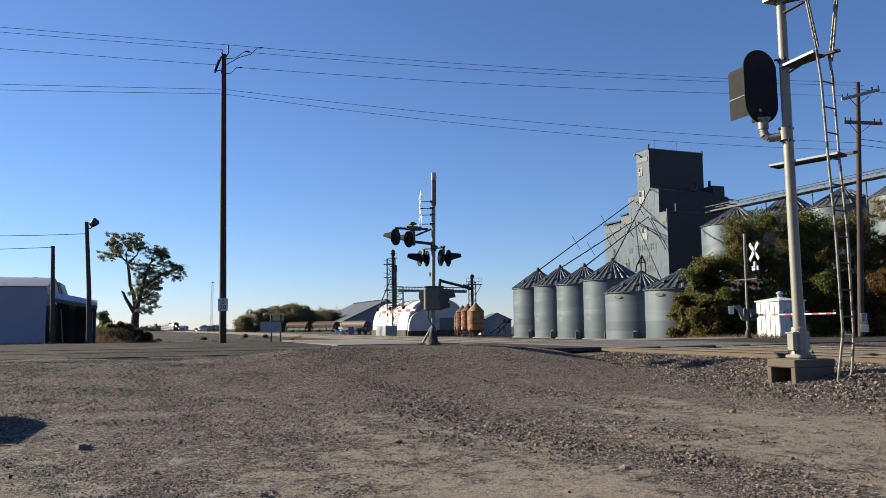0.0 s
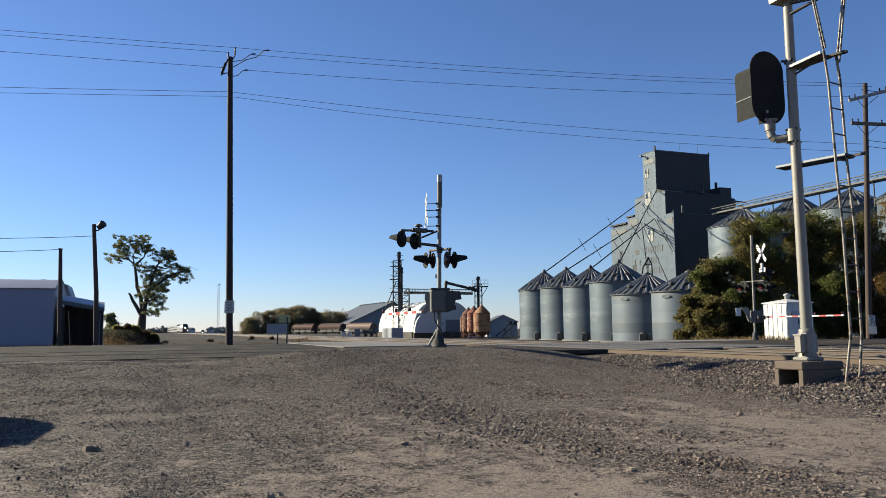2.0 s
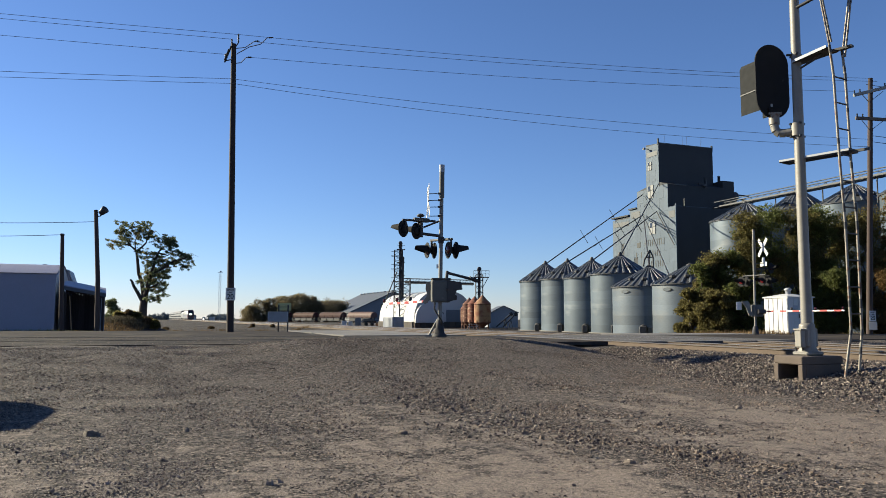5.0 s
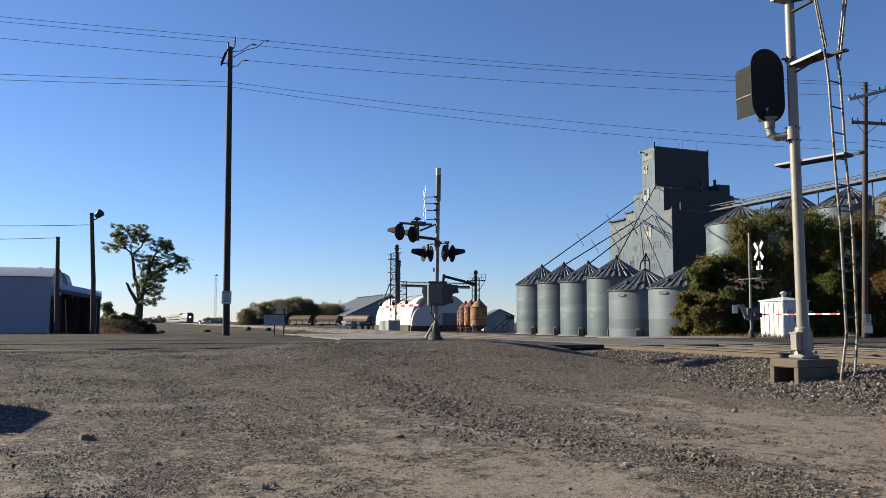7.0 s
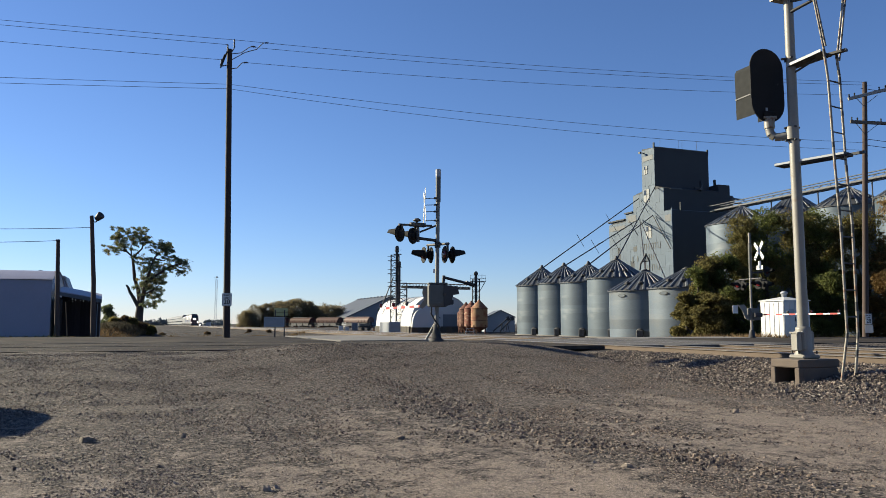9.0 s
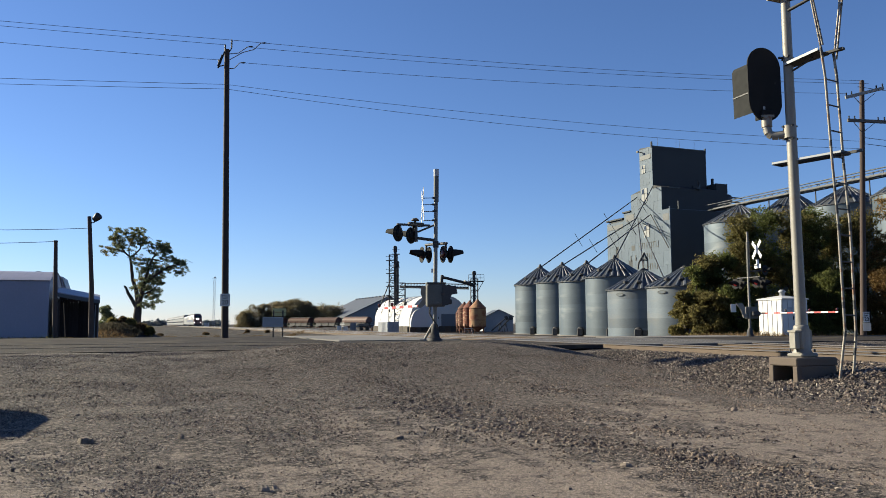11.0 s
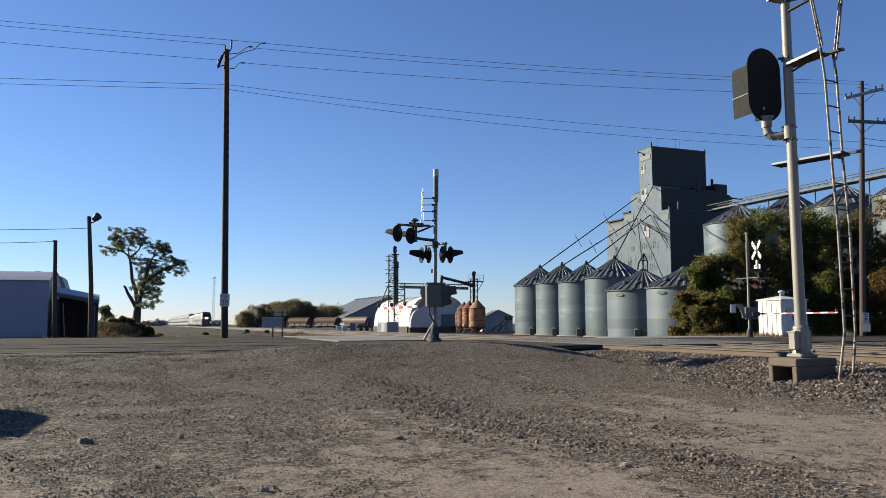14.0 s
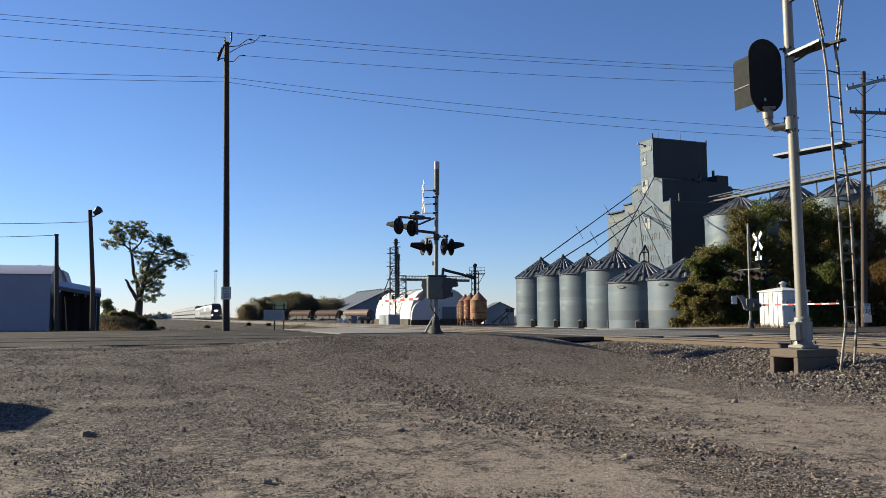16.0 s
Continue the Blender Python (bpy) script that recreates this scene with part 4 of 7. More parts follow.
def build_elevator():
    e = thing("grain_elevator", pa(0, 0, 0), "tall grey sheet-clad grain elevator with a stepped roofline", "grain elevator")
    o = Vector((33.7, 112.0, -0.4))
    e.matrix_basis = Matrix.Translation(o) @ pose(0, 0, 0, 0, 0, TURN)   # local x along N, local y along U
    # sections along the face: start, end, top at both ends, depth
    for name, s0, s1, z0, z1, dep in (("annex", 0, 1.78, 18.4, 18.4, 10.6), ("shoulder", 1.78, 3.8, 22.0, 22.6, 10.6), ("headhouse", 3.8, 7.0, 28.6, 28.9, 10.2),
                                      ("shoulder", 7.0, 9.5, 22.3, 21.9, 10.6), ("annex", 9.5, 11.6, 19.4, 19.2, 10.6), ("annex", 11.6, 16.4, 18.6, 18.0, 10.6)):
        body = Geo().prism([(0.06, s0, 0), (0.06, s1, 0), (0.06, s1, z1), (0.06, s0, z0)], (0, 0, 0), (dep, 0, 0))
        w = part(name, body, "elevshade", e)
        # sheets on the sunny face, each with its own edge
        cols = max(2, int(round((s1 - s0) / 0.85)))
        rows = int(z0 / 1.9)
        for i in range(cols):
            for j in range(rows):
                if random.random() < 0.006 and j > 2:
                    continue
                y0, y1 = s0 + (s1 - s0) * i / cols, s0 + (s1 - s0) * (i + 1) / cols
                t0, t1 = min(z0, z1) * j / rows, min(z0, z1) * (j + 1) / rows
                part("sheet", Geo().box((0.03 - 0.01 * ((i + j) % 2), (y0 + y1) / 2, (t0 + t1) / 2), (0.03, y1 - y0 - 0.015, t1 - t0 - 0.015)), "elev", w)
        if z0 != 28.6 and z0 == z1:
            part("coping", Geo().box((dep / 2, (s0 + s1) / 2, z0 + 0.03), (dep + 0.04, s1 - s0, 0.06)), "elev", w)
    # ends of the headhouse stand above its roof
    for x, z in ((0.05, 28.9), (10.2, 28.6)):
        part("corner_post", Geo().box((x, 3.9, z), (0.2, 0.25, 0.9)), "elevshade", e)
    part("wing", Geo().box((11.6, 5.5, 11.6), (2.2, 7.0, 23.2)), "elevshade", e, "wing with a flat roof, its shade put into the dark colour")
    part("wing", Geo().box((13.6, 6.5, 10.4), (2.0, 6.0, 20.8)), "elevshade", e)
    part("stack", Geo().box((11.2, 3.6, 23.6), (0.3, 0.3, 1.3)), "elevshade", e)
    for s, z, w, h in ((6.0, 25.4, 0.9, 1.3), (5.9, 21.4, 1.4, 2.0), (5.6, 15.7, 1.4, 1.9)):
        win = part("window", Geo().box((-0.02, s, z), (0.08, w, h), None, 0.01), "board", e, "pale boarded window")
        part("window_frame", Geo().box((-0.05, s, z), (0.05, 0.08, h)).box((-0.05, s, z + h * 0.1), (0.05, w, 0.08)), "faded", win)
        part("pane", Geo().box((-0.065, s + w * 0.22, z + h * 0.25), (0.02, w * 0.34, h * 0.4)), "glass", win)
    for s, z, w, h in ((5.4, 27.2, 2.6, 0.7), (13.9, 17.2, 4.2, 0.7), (9.9, 18.3, 2.2, 1.0), (0.9, 17.3, 1.4, 1.0)):
        part("patch", Geo().box((-0.025, s, z), (0.03, w, h)), "elevpale", e, "paler band of sheet")
    # faded painted words, no longer to be read
    for z, mid, wide in ((13.5, 5.2, 4.6), (11.8, 5.4, 2.8), (10.2, 5.2, 3.8)):
        y = mid - wide / 2
        while y < mid + wide / 2:
            part("faded_mark", Geo().box((-0.008, y, z), (0.03, 0.12, 0.95)), "faded", e)
            part("faded_mark", Geo().box((-0.008, y + 0.17, z + random.choice((-0.4, 0.0, 0.4))), (0.03, 0.24, 0.14)), "faded", e)
            y += 0.56
    for y, z, w, h in ((9.2, 13.4, 0.9, 0.8), (9.9, 11.8, 0.25, 0.9), (8.6, 11.8, 0.25, 0.9), (5.6, 15.6, 0.3, 0.9)):
        part("faded_mark", Geo().box((-0.008, y, z), (0.03, w, h)), "faded", e)
    part("roof_edge", Geo().box((5.1, 3.80, 28.66), (10.0, 0.10, 0.14)), "elevpale", e, "pale weathered roof edge")
    part("roof_edge", Geo().box((2.3, 1.74, 21.98), (2.2, 0.10, 0.16)), "elevpale", e)
    part("roof_cowl", Geo().prism([(6.2, 1.70, 22.0), (7.0, 1.70, 22.0), (7.0, 1.70, 23.2), (6.75, 1.70, 22.3)], (0, -0.25, 0), (0, 0, 0)), "elevpale", e)
    part("side_post", Geo().box((0.03, 0.02, 9.4), (0.14, 0.14, 18.8)), "elev", e)
    for y0, y1, z in ((11.7, 16.5, 18.45), (9.6, 11.7, 19.35)):
        part("roof_lip", Geo().box((0.3, (y0 + y1) / 2, z), (1.0, y1 - y0, 0.22)), "elevshade", e, "dark overhanging roof lip")
    part("floodlight", Geo().box((-0.4, 6.4, 28.2), (0.7, 0.12, 0.12)).box((-0.75, 6.4, 28.2), (0.2, 0.4, 0.3)), "dark", e)
    for s, q in ((5, 2), (5, 5.5), (5, 6.2), (5, 9)):
        part("antenna", Geo().rod((q, s, 28.6), (q + 0.1, s, 30.4), 0.03, 0.015, 5), "dark", e)
    # spouts lead from the head down to the bins
    inv = e.matrix_basis.inverted()
    heads = (e.matrix_basis @ Vector((-0.3, 7.5, 21.2)), e.matrix_basis @ Vector((-0.3, 7.5, 18.0)), e.matrix_basis @ Vector((-0.3, 4.1, 18.1)), e.matrix_basis @ Vector((-0.3, 3.4, 22.3)))
    for i, (x, y, r, ap, ev) in enumerate(ROW[:4]):
        h = (heads[0], heads[1], heads[2], heads[3])[i]
        sp = thing("grain_spout", (x, y, ap - 0.1), "long thin steel grain spout braced above the bins", "grain spout", "spouts")
        d = h - Vector((x, y, ap - 0.1))
        part("pipe", Geo().rod((0, 0, 0), d, 0.075, 0.075, 8), "dark", sp)
        part("valve", Geo().lathe((0, 0, -0.1), [(0.0, 0), (0.2, 0.1), (0.2, 0.4), (0.08, 0.55)], 10), "dark", sp)
        for k in (0.35, 0.65):
            c = d * k
            part("brace", Geo().rod(c + Vector((-0.5, 0, 0.9)), c + Vector((0.5, 0, -0.9)), 0.035, 0.035, 5).rod(c + Vector((0.6, 0, 0.5)), c + Vector((-0.6, 0, -0.5)), 0.035, 0.035, 5), "dark", sp)
    x, y, r, ap, ev = ROW[4]
    for q, foot in (((-0.3, 7.4, 17.8), (x, y, ap + 0.1)), ((-0.35, 7.0, 17.3), (22.1, 76.0, 5.6)), ((-0.3, 4.1, 18.0), e.matrix_basis @ Vector((-0.35, 0.05, 12.6)))):
        sp = thing("grain_spout", foot, "long thin steel grain spout", "grain spout", "spouts")
        part("pipe", Geo().rod((0, 0, 0), (e.matrix_basis @ Vector(q)) - Vector(foot), 0.07, 0.07, 8), "dark", sp)
    hd = thing("spout_head", (x, y, ap + 0.1), "dark swivel head of a grain spout on a bin", "grain spout", "spouts")
    part("elbow", Geo().tube([(-0.55, -0.1, -0.1), (-0.45, -0.1, 0.5), (0.0, 0, 1.25), (0.10, 0, 1.5)], 0.085, 8), "dark", hd)
    part("frame_leg", Geo().tube([(0.10, 0, 1.5), (0.42, 0, 0.8), (0.42, 0, -0.2)], 0.07, 8), "dark", hd)
    part("frame_bar", Geo().rod((-0.3, -0.05, 0.75), (0.42, 0, 0.8), 0.05, 0.05, 6).rod((0.05, 0, -0.2), (0.08, 0, 1.3), 0.05, 0.05, 6), "dark", hd)
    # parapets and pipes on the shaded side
    part("parapet", Geo().box((6.9, 1.7, 22.6), (0.25, 0.3, 1.6)).box((6.3, 1.7, 22.3), (1.2, 0.3, 0.3)), "elevshade", e)
    part("roof_post", Geo().box((1.6, -0.05, 18.9), (0.2, 0.2, 1.4)), "elevshade", e)
    part("spout_pipe", Geo().rod((14.0, 4.0, 21.6), (17.0, 3.6, 21.4), 0.12, 0.12, 8).rod((14.0, 4.0, 20.9), (17.0, 3.6, 20.7), 0.12, 0.12, 8).lathe((14.2, 3.4, 21.2), [(0, 0), (0.7, 0), (0.7, 0.6), (0, 0.6)], 14, (0, 1, 0)), "dark", e)
    part("catwalk", Geo().box((15.0, 3.0, 19.2), (4.2, 0.9, 0.12)).box((15.0, 2.6, 20.1), (4.2, 0.06, 0.06)).box((13.4, 2.6, 19.7), (0.06, 0.06, 1.0)).box((16.8, 2.6, 19.7), (0.06, 0.06, 1.0)), "galv_roof", e)
    # conveyor bridge to the tall bins
    cv = thing("conveyor_bridge", (0, 0, 0), "galvanised conveyor bridge running over the tall bins", "conveyor")
    a, b = Vector((39.6, 112.0, 17.6)), Vector((51.0, 84.0, 17.8))
    d = b - a
    side = Vector((d.y, -d.x, 0)).normalized() * 0.7
    for s in (-1, 1):
        for z in (0, 0.8):
            part("chord", Geo().rod(a + side * s + Vector((0, 0, z)), b + side * s + Vector((0, 0, z)), 0.07, 0.07, 6), "galv_roof", cv)
    part("trough", Geo().prism([a + side * 0.5, a - side * 0.5, a - side * 0.5 + Vector((0, 0, 0.28)), a + side * 0.5 + Vector((0, 0, 0.28))], (0, 0, 0), d), "galv_roof", cv)
    for i in range(25):
        c = a + d * (i / 24)
        part("upright", Geo().rod(c - side, c - side + Vector((0, 0, 0.8)), 0.045, 0.045, 5), "galv_roof", cv)
        if i < 24:
            part("diagonal", Geo().rod(c - side, c + d / 24 - side + Vector((0, 0, 0.8)), 0.04, 0.04, 5), "galv_roof", cv)
        if i % 6 == 3:
            part("trestle", Geo().rod(c, c - Vector((0, 0, 3.0)), 0.08, 0.08, 6), "dark", cv)


# ---------------------------------------------------------------- wayside signal by the track
def build_signal():
    base = thing("signal_footing", (7.09, 15.19, 0.0), "square concrete footing with an opening, set in ballast", "concrete footing", "", TURN)
    part("slab", Geo().box((0, 0, 0.49), (1.04, 0.72, 0.16), None, 0.02), "footing", base)
    for x, y, sx, sy in ((-0.47, -0.30, 0.10, 0.12), (-0.47, 0.30, 0.10, 0.12), (0.02, -0.32, 0.90, 0.08), (0.02, 0.32, 0.90, 0.08), (0.45, 0, 0.12, 0.56)):
        part("leg", Geo().box((x, y, 0.215), (sx, sy, 0.39), None, 0.012), "footing", base)
    s = thing("railway_signal", (7.095, 15.19, 0.57), "silver-painted railway signal mast with a black oval signal head and ladder", "railway signal")
    s.matrix_basis = pose(7.095, 15.19, 0.57, 0, -0.4, 0)          # leans a little
    part("mast", Geo().rod((0, 0, 0.3), (0.02, 0, 4.5), 0.108, 0.098, 20).rod((0.02, 0, 4.5), (0.06, 0, 9.0), 0.098, 0.086, 20), "alu", s)
    part("mast_base", Geo().box((0, 0, 0.04), (0.44, 0.40, 0.08), pose(0, 0, 0, 0, 0, TURN), 0.03).lathe((0, 0, 0.07), [(0.21, 0), (0.16, 0.08), (0.155, 0.5), (0.15, 0.54), (0.11, 0.56)], 8).box((0, 0, 0.35), (0.31, 0.27, 0.38), pose(0, 0, 0, 0, 0, TURN), 0.03), "alu", s, "cast silver mast base")
    part("junction_box", Geo().box((-0.20, -0.12, 0.33), (0.12, 0.18, 0.34), pose(0, 0, 0, 0, 0, TURN), 0.02).box((-0.20, -0.12, 0.51), (0.14, 0.20, 0.03), pose(0, 0, 0, 0, 0, TURN)), "alu", s)
    for k in range(4):
        c = Vector((0.17 if k % 2 else -0.17, 0.15 if k > 1 else -0.15, 0.10))
        part("bolt", Geo().rod(c, c + Vector((0, 0, 0.06)), 0.018, 0.018, 6), "dark", s)
    # oval background plate, hood and elbow
    turn = pose(-0.38, 0.22, 5.57, 0, 0, TURN - 3)
    def pill(w, h, n=16):
        r = w / 2
        return [(math.cos(math.pi * k / n) * r, 0, h / 2 - r + math.sin(math.pi * k / n) * r) for k in range(n + 1)] + \
               [(-math.cos(math.pi * k / n) * r, 0, -h / 2 + r - math.sin(math.pi * k / n) * r) for k in range(n + 1)]
    head = part("background_plate", Geo().prism(pill(0.83, 1.55), (0, -0.012, 0), (0, 0.012, 0)), "black", s, "black oval background plate")
    head.matrix_basis = turn
    part("back_housing", Geo().box((0, -0.04, -0.62), (0.30, 0.06, 0.14), None, 0.02), "black", head)
    hd = Geo()
    def arch(w, h):
        return [(w / 2, -h / 2), (w / 2, h / 2 - 0.12), (w / 2 - 0.05, h / 2 - 0.04), (w / 2 - 0.14, h / 2), (-w / 2 + 0.14, h / 2), (-w / 2 + 0.05, h / 2 - 0.04), (-w / 2, h / 2 - 0.12), (-w / 2, -h / 2)]
    for o, sm in ((0.0, 0), (0.012, 1)):
        rows = [[(x, y, z - 0.05 + 0.02 * (y - 0.02)) for x, z in arch(0.56 - o * 2, 1.12 - o * 2)] for y in (0.015, 0.30, 0.62)]
        hd.grid(rows, False)
    part("hood", hd, "hood", head, "long grey signal hood")
    for x in (-0.285, 0.285):
        part("hood_seam", Geo().box((x, 0.32, -0.16), (0.012, 0.60, 0.025)), "dark", head)
    part("sticker", Geo().box((-0.05, -0.016, -0.53), (0.05, 0.006, 0.11)), "lightgrey", head, "small pale sticker")
    for z in (0.3, 0.0, -0.3):
        part("lamp", Geo().lathe((0, 0.02, z), [(0.11, 0), (0.11, 0.06), (0.09, 0.07), (0.0, 0.09)], 16, (0, 1, 0)), "glass", head)
    neck = [(-0.38, 0.2, 4.90), (-0.38, 0.2, 4.62), (-0.36, 0.18, 4.52), (-0.30, 0.15, 4.47), (-0.20, 0.1, 4.46), (0, 0, 4.48)]
    part("elbow_pipe", Geo().tube(neck, 0.085, 14), "alu", s)
    part("collar", Geo().rod((-0.38, 0.2, 4.66), (-0.38, 0.2, 4.88), 0.105, 0.105, 14).box((-0.38, 0.2, 4.88), (0.26, 0.16, 0.05)), "silver", s)
    part("clamp", Geo().rod((-0.01, 0, 4.38), (-0.01, 0, 4.64), 0.125, 0.125, 16), "alu", s)
    for z in (4.36, 4.62, 6.05, 7.95):
        part("clamp_bolts", Geo().box((-0.01, 0, z), (0.30, 0.05, 0.035)).box((-0.01, 0, z), (0.05, 0.30, 0.035)), "dark", s)
    # service platform and ladder brackets
    d = (Vector((0.55, -0.72, 0))).normalized()
    q = Vector((-d.y, d.x, 0))
    ang = math.degrees(math.atan2(d.y, d.x))
    yaw = pose(0, 0, 0, 0, 0, ang)
    pl = part("platform", Geo().box(d * 0.28 + Vector((0, 0, 3.93)), (1.40, 0.025, 0.045), yaw, 0.004), "lightgrey", s, "pale edge channel of the platform")
    part("far_edge", Geo().box(d * 0.28 + q * 0.36 + Vector((0, 0, 3.93)), (1.40, 0.025, 0.06), yaw).box(d * 0.97 + q * 0.18 + Vector((0, 0, 3.93)), (0.025, 0.36, 0.06), yaw)
         .box(d * -0.41 + q * 0.18 + Vector((0, 0, 3.93)), (0.025, 0.36, 0.06), yaw), "grating", pl)
    for k in range(24):
        part("grating_bar", Geo().box(d * (-0.38 + 0.058 * k) + q * 0.18 + Vector((0, 0, 3.945)), (0.010, 0.34, 0.028), yaw), "grating", pl)
    part("grating_bar", Geo().box(d * 0.28 + q * 0.12 + Vector((0, 0, 3.955)), (1.36, 0.010, 0.012), yaw).box(d * 0.28 + q * 0.24 + Vector((0, 0, 3.955)), (1.36, 0.010, 0.012), yaw), "grating", pl)
    part("outrigger", Geo().box(d * 1.14 + q * 0.10 + Vector((0, 0, 3.90)), (0.36, 0.05, 0.05), yaw), "dark", s)
    plate = [Vector((0, 0, 5.86)) - q * 0.12, Vector((0, 0, 5.86)) + q * 0.16, d * 0.74 + q * 0.26 + Vector((0, 0, 5.95)), d * 0.74 - q * 0.20 + Vector((0, 0, 5.95))]
    br = part("ladder_bracket", Geo().prism(plate, (0, 0, 0), (0, 0, 0.022)), "grating", s, "flat steel bracket to the ladder")
    part("bracket_edge", Geo().prism([plate[0] - q * 0.004, plate[3] - q * 0.004, plate[3] - q * 0.004 + Vector((0, 0, 0.055)), plate[0] - q * 0.004 + Vector((0, 0, 0.055))], (0, 0, 0), q * 0.012), "lightgrey", br)
    part("outrigger", Geo().box(d * 0.92 + q * 0.05 + Vector((0, 0, 5.93)), (0.40, 0.10, 0.045), yaw), "grating", br)
    part("bracket_brace", Geo().rod((0.02, 0, 5.72), d * 0.55 + Vector((0, 0, 5.90)), 0.022, 0.022, 6), "dark", br)
    part("ladder_bracket", Geo().rod((0, 0, 7.0), d * 0.75 + Vector((0, 0, 7.15)), 0.035, 0.03, 8).rod((0, 0, 7.25), d * 0.75 + Vector((0, 0, 7.15)), 0.03, 0.03, 8), "dark", s)
    part("mast_top_plate", Geo().box((-0.02, 0, 7.36), (0.42, 0.40, 0.10), pose(0, 0, 0, 0, 0, TURN)), "silver", s)
    # ladder: two stiles that lean towards the mast, with rungs
    back = s.matrix_basis.inverted()
    left = [back @ Vector(v) for v in ((7.39, 14.4, 0.16), (7.54, 14.4, 1.06), (7.52, 14.4, 3.10), (7.47, 14.4, 4.23), (7.42, 14.4, 5.95), (7.37, 14.4, 6.48))]
    right = [back @ Vector(v) for v in ((7.75, 14.6, 0.16), (7.85, 14.6, 1.06), (7.85, 14.6, 3.13), (7.79, 14.6, 4.27), (7.75, 14.6, 6.02), (7.71, 14.6, 6.50))]
    lad = part("ladder", Geo().tube(left, 0.026, 8).tube(right, 0.026, 8), "silver", s, "slim chipped silver ladder")
    for line in (left, right):
        for a, b in zip(line[:-1], line[1:]):
            for k in (0.25, 0.6, 0.97):
                if random.random() < 0.75:
                    c = a.lerp(b, k)
                    way = (b - a).normalized() * random.uniform(0.04, 0.09)
                    part("worn_band", Geo().rod(c - way, c + way, 0.028, 0.028, 8), "dark", lad, "dark band where the paint has gone")

    def along(line, z):
        for a, b in zip(line[:-1], line[1:]):
            if a.z <= z <= b.z:
                return a.lerp(b, (z - a.z) / (b.z - a.z))
        return line[-1]
    z = 0.30
    while z < 5.75:
        part("rung", Geo().rod(along(left, z), along(right, z), 0.015, 0.015, 6), "dark", lad)
        z += 0.505
    for a, b in (((7.38, 14.4, 6.46), (7.00, 14.4, 9.0)), ((7.43, 14.45, 6.62), (7.05, 14.45, 9.0)), ((7.73, 14.6, 6.52), (8.10, 14.6, 9.0)), ((7.79, 14.65, 6.40), (8.16, 14.65, 9.0))):
        a, b = back @ Vector(a), back @ Vector(b)
        part("handrail", Geo().rod(a, b, 0.021, 0.021, 8), "silver", lad)
        for k in (0.05, 0.12, 0.19, 0.42):
            part("worn_band", Geo().rod(a.lerp(b, k), a.lerp(b, k + 0.018), 0.024, 0.024, 8), "dark", lad)


# ---------------------------------------------------------------- level crossing signals
def flasher(parent, c, aim, hood=True, r=0.245, glass="lens"):
    """A flashing lamp: round black background, housing behind it and a long hood over a red lens."""
    c, aim = Vector(c), Vector(aim).normalized()
    disc = part("background_disc", Geo().lathe(c, [(0.0, -0.02), (r * 0.8, -0.02), (r, 0.0), (r, 0.012), (r * 0.8, 0.0), (0.11, 0.0)], 24, aim), "black", parent, "round black lamp background")
    part("lens", Geo().lathe(c, [(0.115, 0.0), (0.115, 0.03), (0.08, 0.055), (0.0, 0.065)], 16, aim), glass, disc, "round red lens")
    part("lamp_housing", Geo().lathe(c - aim * 0.09, [(0.0, 0), (0.10, 0.0), (0.13, 0.03), (0.13, 0.08)], 14, aim), "black", disc)
    g = Geo()
    e = aim.cross(Vector((0, 0, 1))).normalized()
    rows = []
    for h, n in ((0.0, 0.158), (0.20, 0.152), (0.36, 0.140)):
        lim = math.radians(122 - 42 * h / 0.36)
        rows.append([c + aim * h + (e * math.sin(k) + Vector((0, 0, 1)) * math.cos(k)) * n for k in (-lim + 2 * lim * i / 14 for i in range(15))])
    g.grid(rows)
    g.grid([[p * 1.0 + (c + aim * 0.2 - p) * 0.05 for p in r2] for r2 in rows])
    if hood:
        part("hood", g, "black", disc)
    return disc


def crossbuck(parent, c, normal, size=1.22):
    c, nn = Vector(c), Vector(normal).normalized()
    e = nn.cross(Vector((0, 0, 1))).normalized()
    for sgn, off in ((1, 0.0), (-1, 0.014)):
        ax = (e * sgn + Vector((0, 0, 1))).normalized()
        m = Matrix((ax, ax.cross(nn), nn)).transposed().to_4x4()
        b = part("blade", Geo().box(c + nn * off, (size, 0.21, 0.012), m, 0.004), "signwhite", parent, "white crossbuck blade")
        for k in range(5):
            part("lettering_bar", Geo().box(c + nn * (off + 0.008) + ax * (size * (-0.36 + 0.18 * k)), (size * 0.10, 0.10, 0.004), m), "ink", b) if abs(k - 2) > 0 else None


def gate_arm(parent, pivot, way, length, first=0.0):
    """A lowered barrier arm: a slim beam in red and white lengths, with lamps on top."""
    way = Vector(way).normalized()
    pivot = Vector(pivot)
    m = Matrix((way, Vector((0, 0, 1)).cross(way), Vector((0, 0, 1)))).transposed().to_4x4()
    arm = part("gate_arm", Geo().box(pivot + way * (length / 2), (length, 0.04, 0.07), m, 0.006), "signwhite", parent, "lowered red and white barrier arm")
    n = int(length / 0.82)
    for i in range(n + 1):
        a = first + 0.2 + i * 0.82
        if a + 0.41 < length + 0.01:
            part("red_band", Geo().box(pivot + way * (a + 0.2), (0.41, 0.046, 0.076), m), "red", arm)
    for a in (0.35, 0.66, 0.985):
        c = pivot + way * (length * a)
        part("arm_lamp", Geo().lathe(c + Vector((0, 0, 0.04)), [(0.02, 0), (0.05, 0.03), (0.055, 0.12), (0.0, 0.14)], 10), "lens" if a > 0.5 else "dark", arm)
    return arm


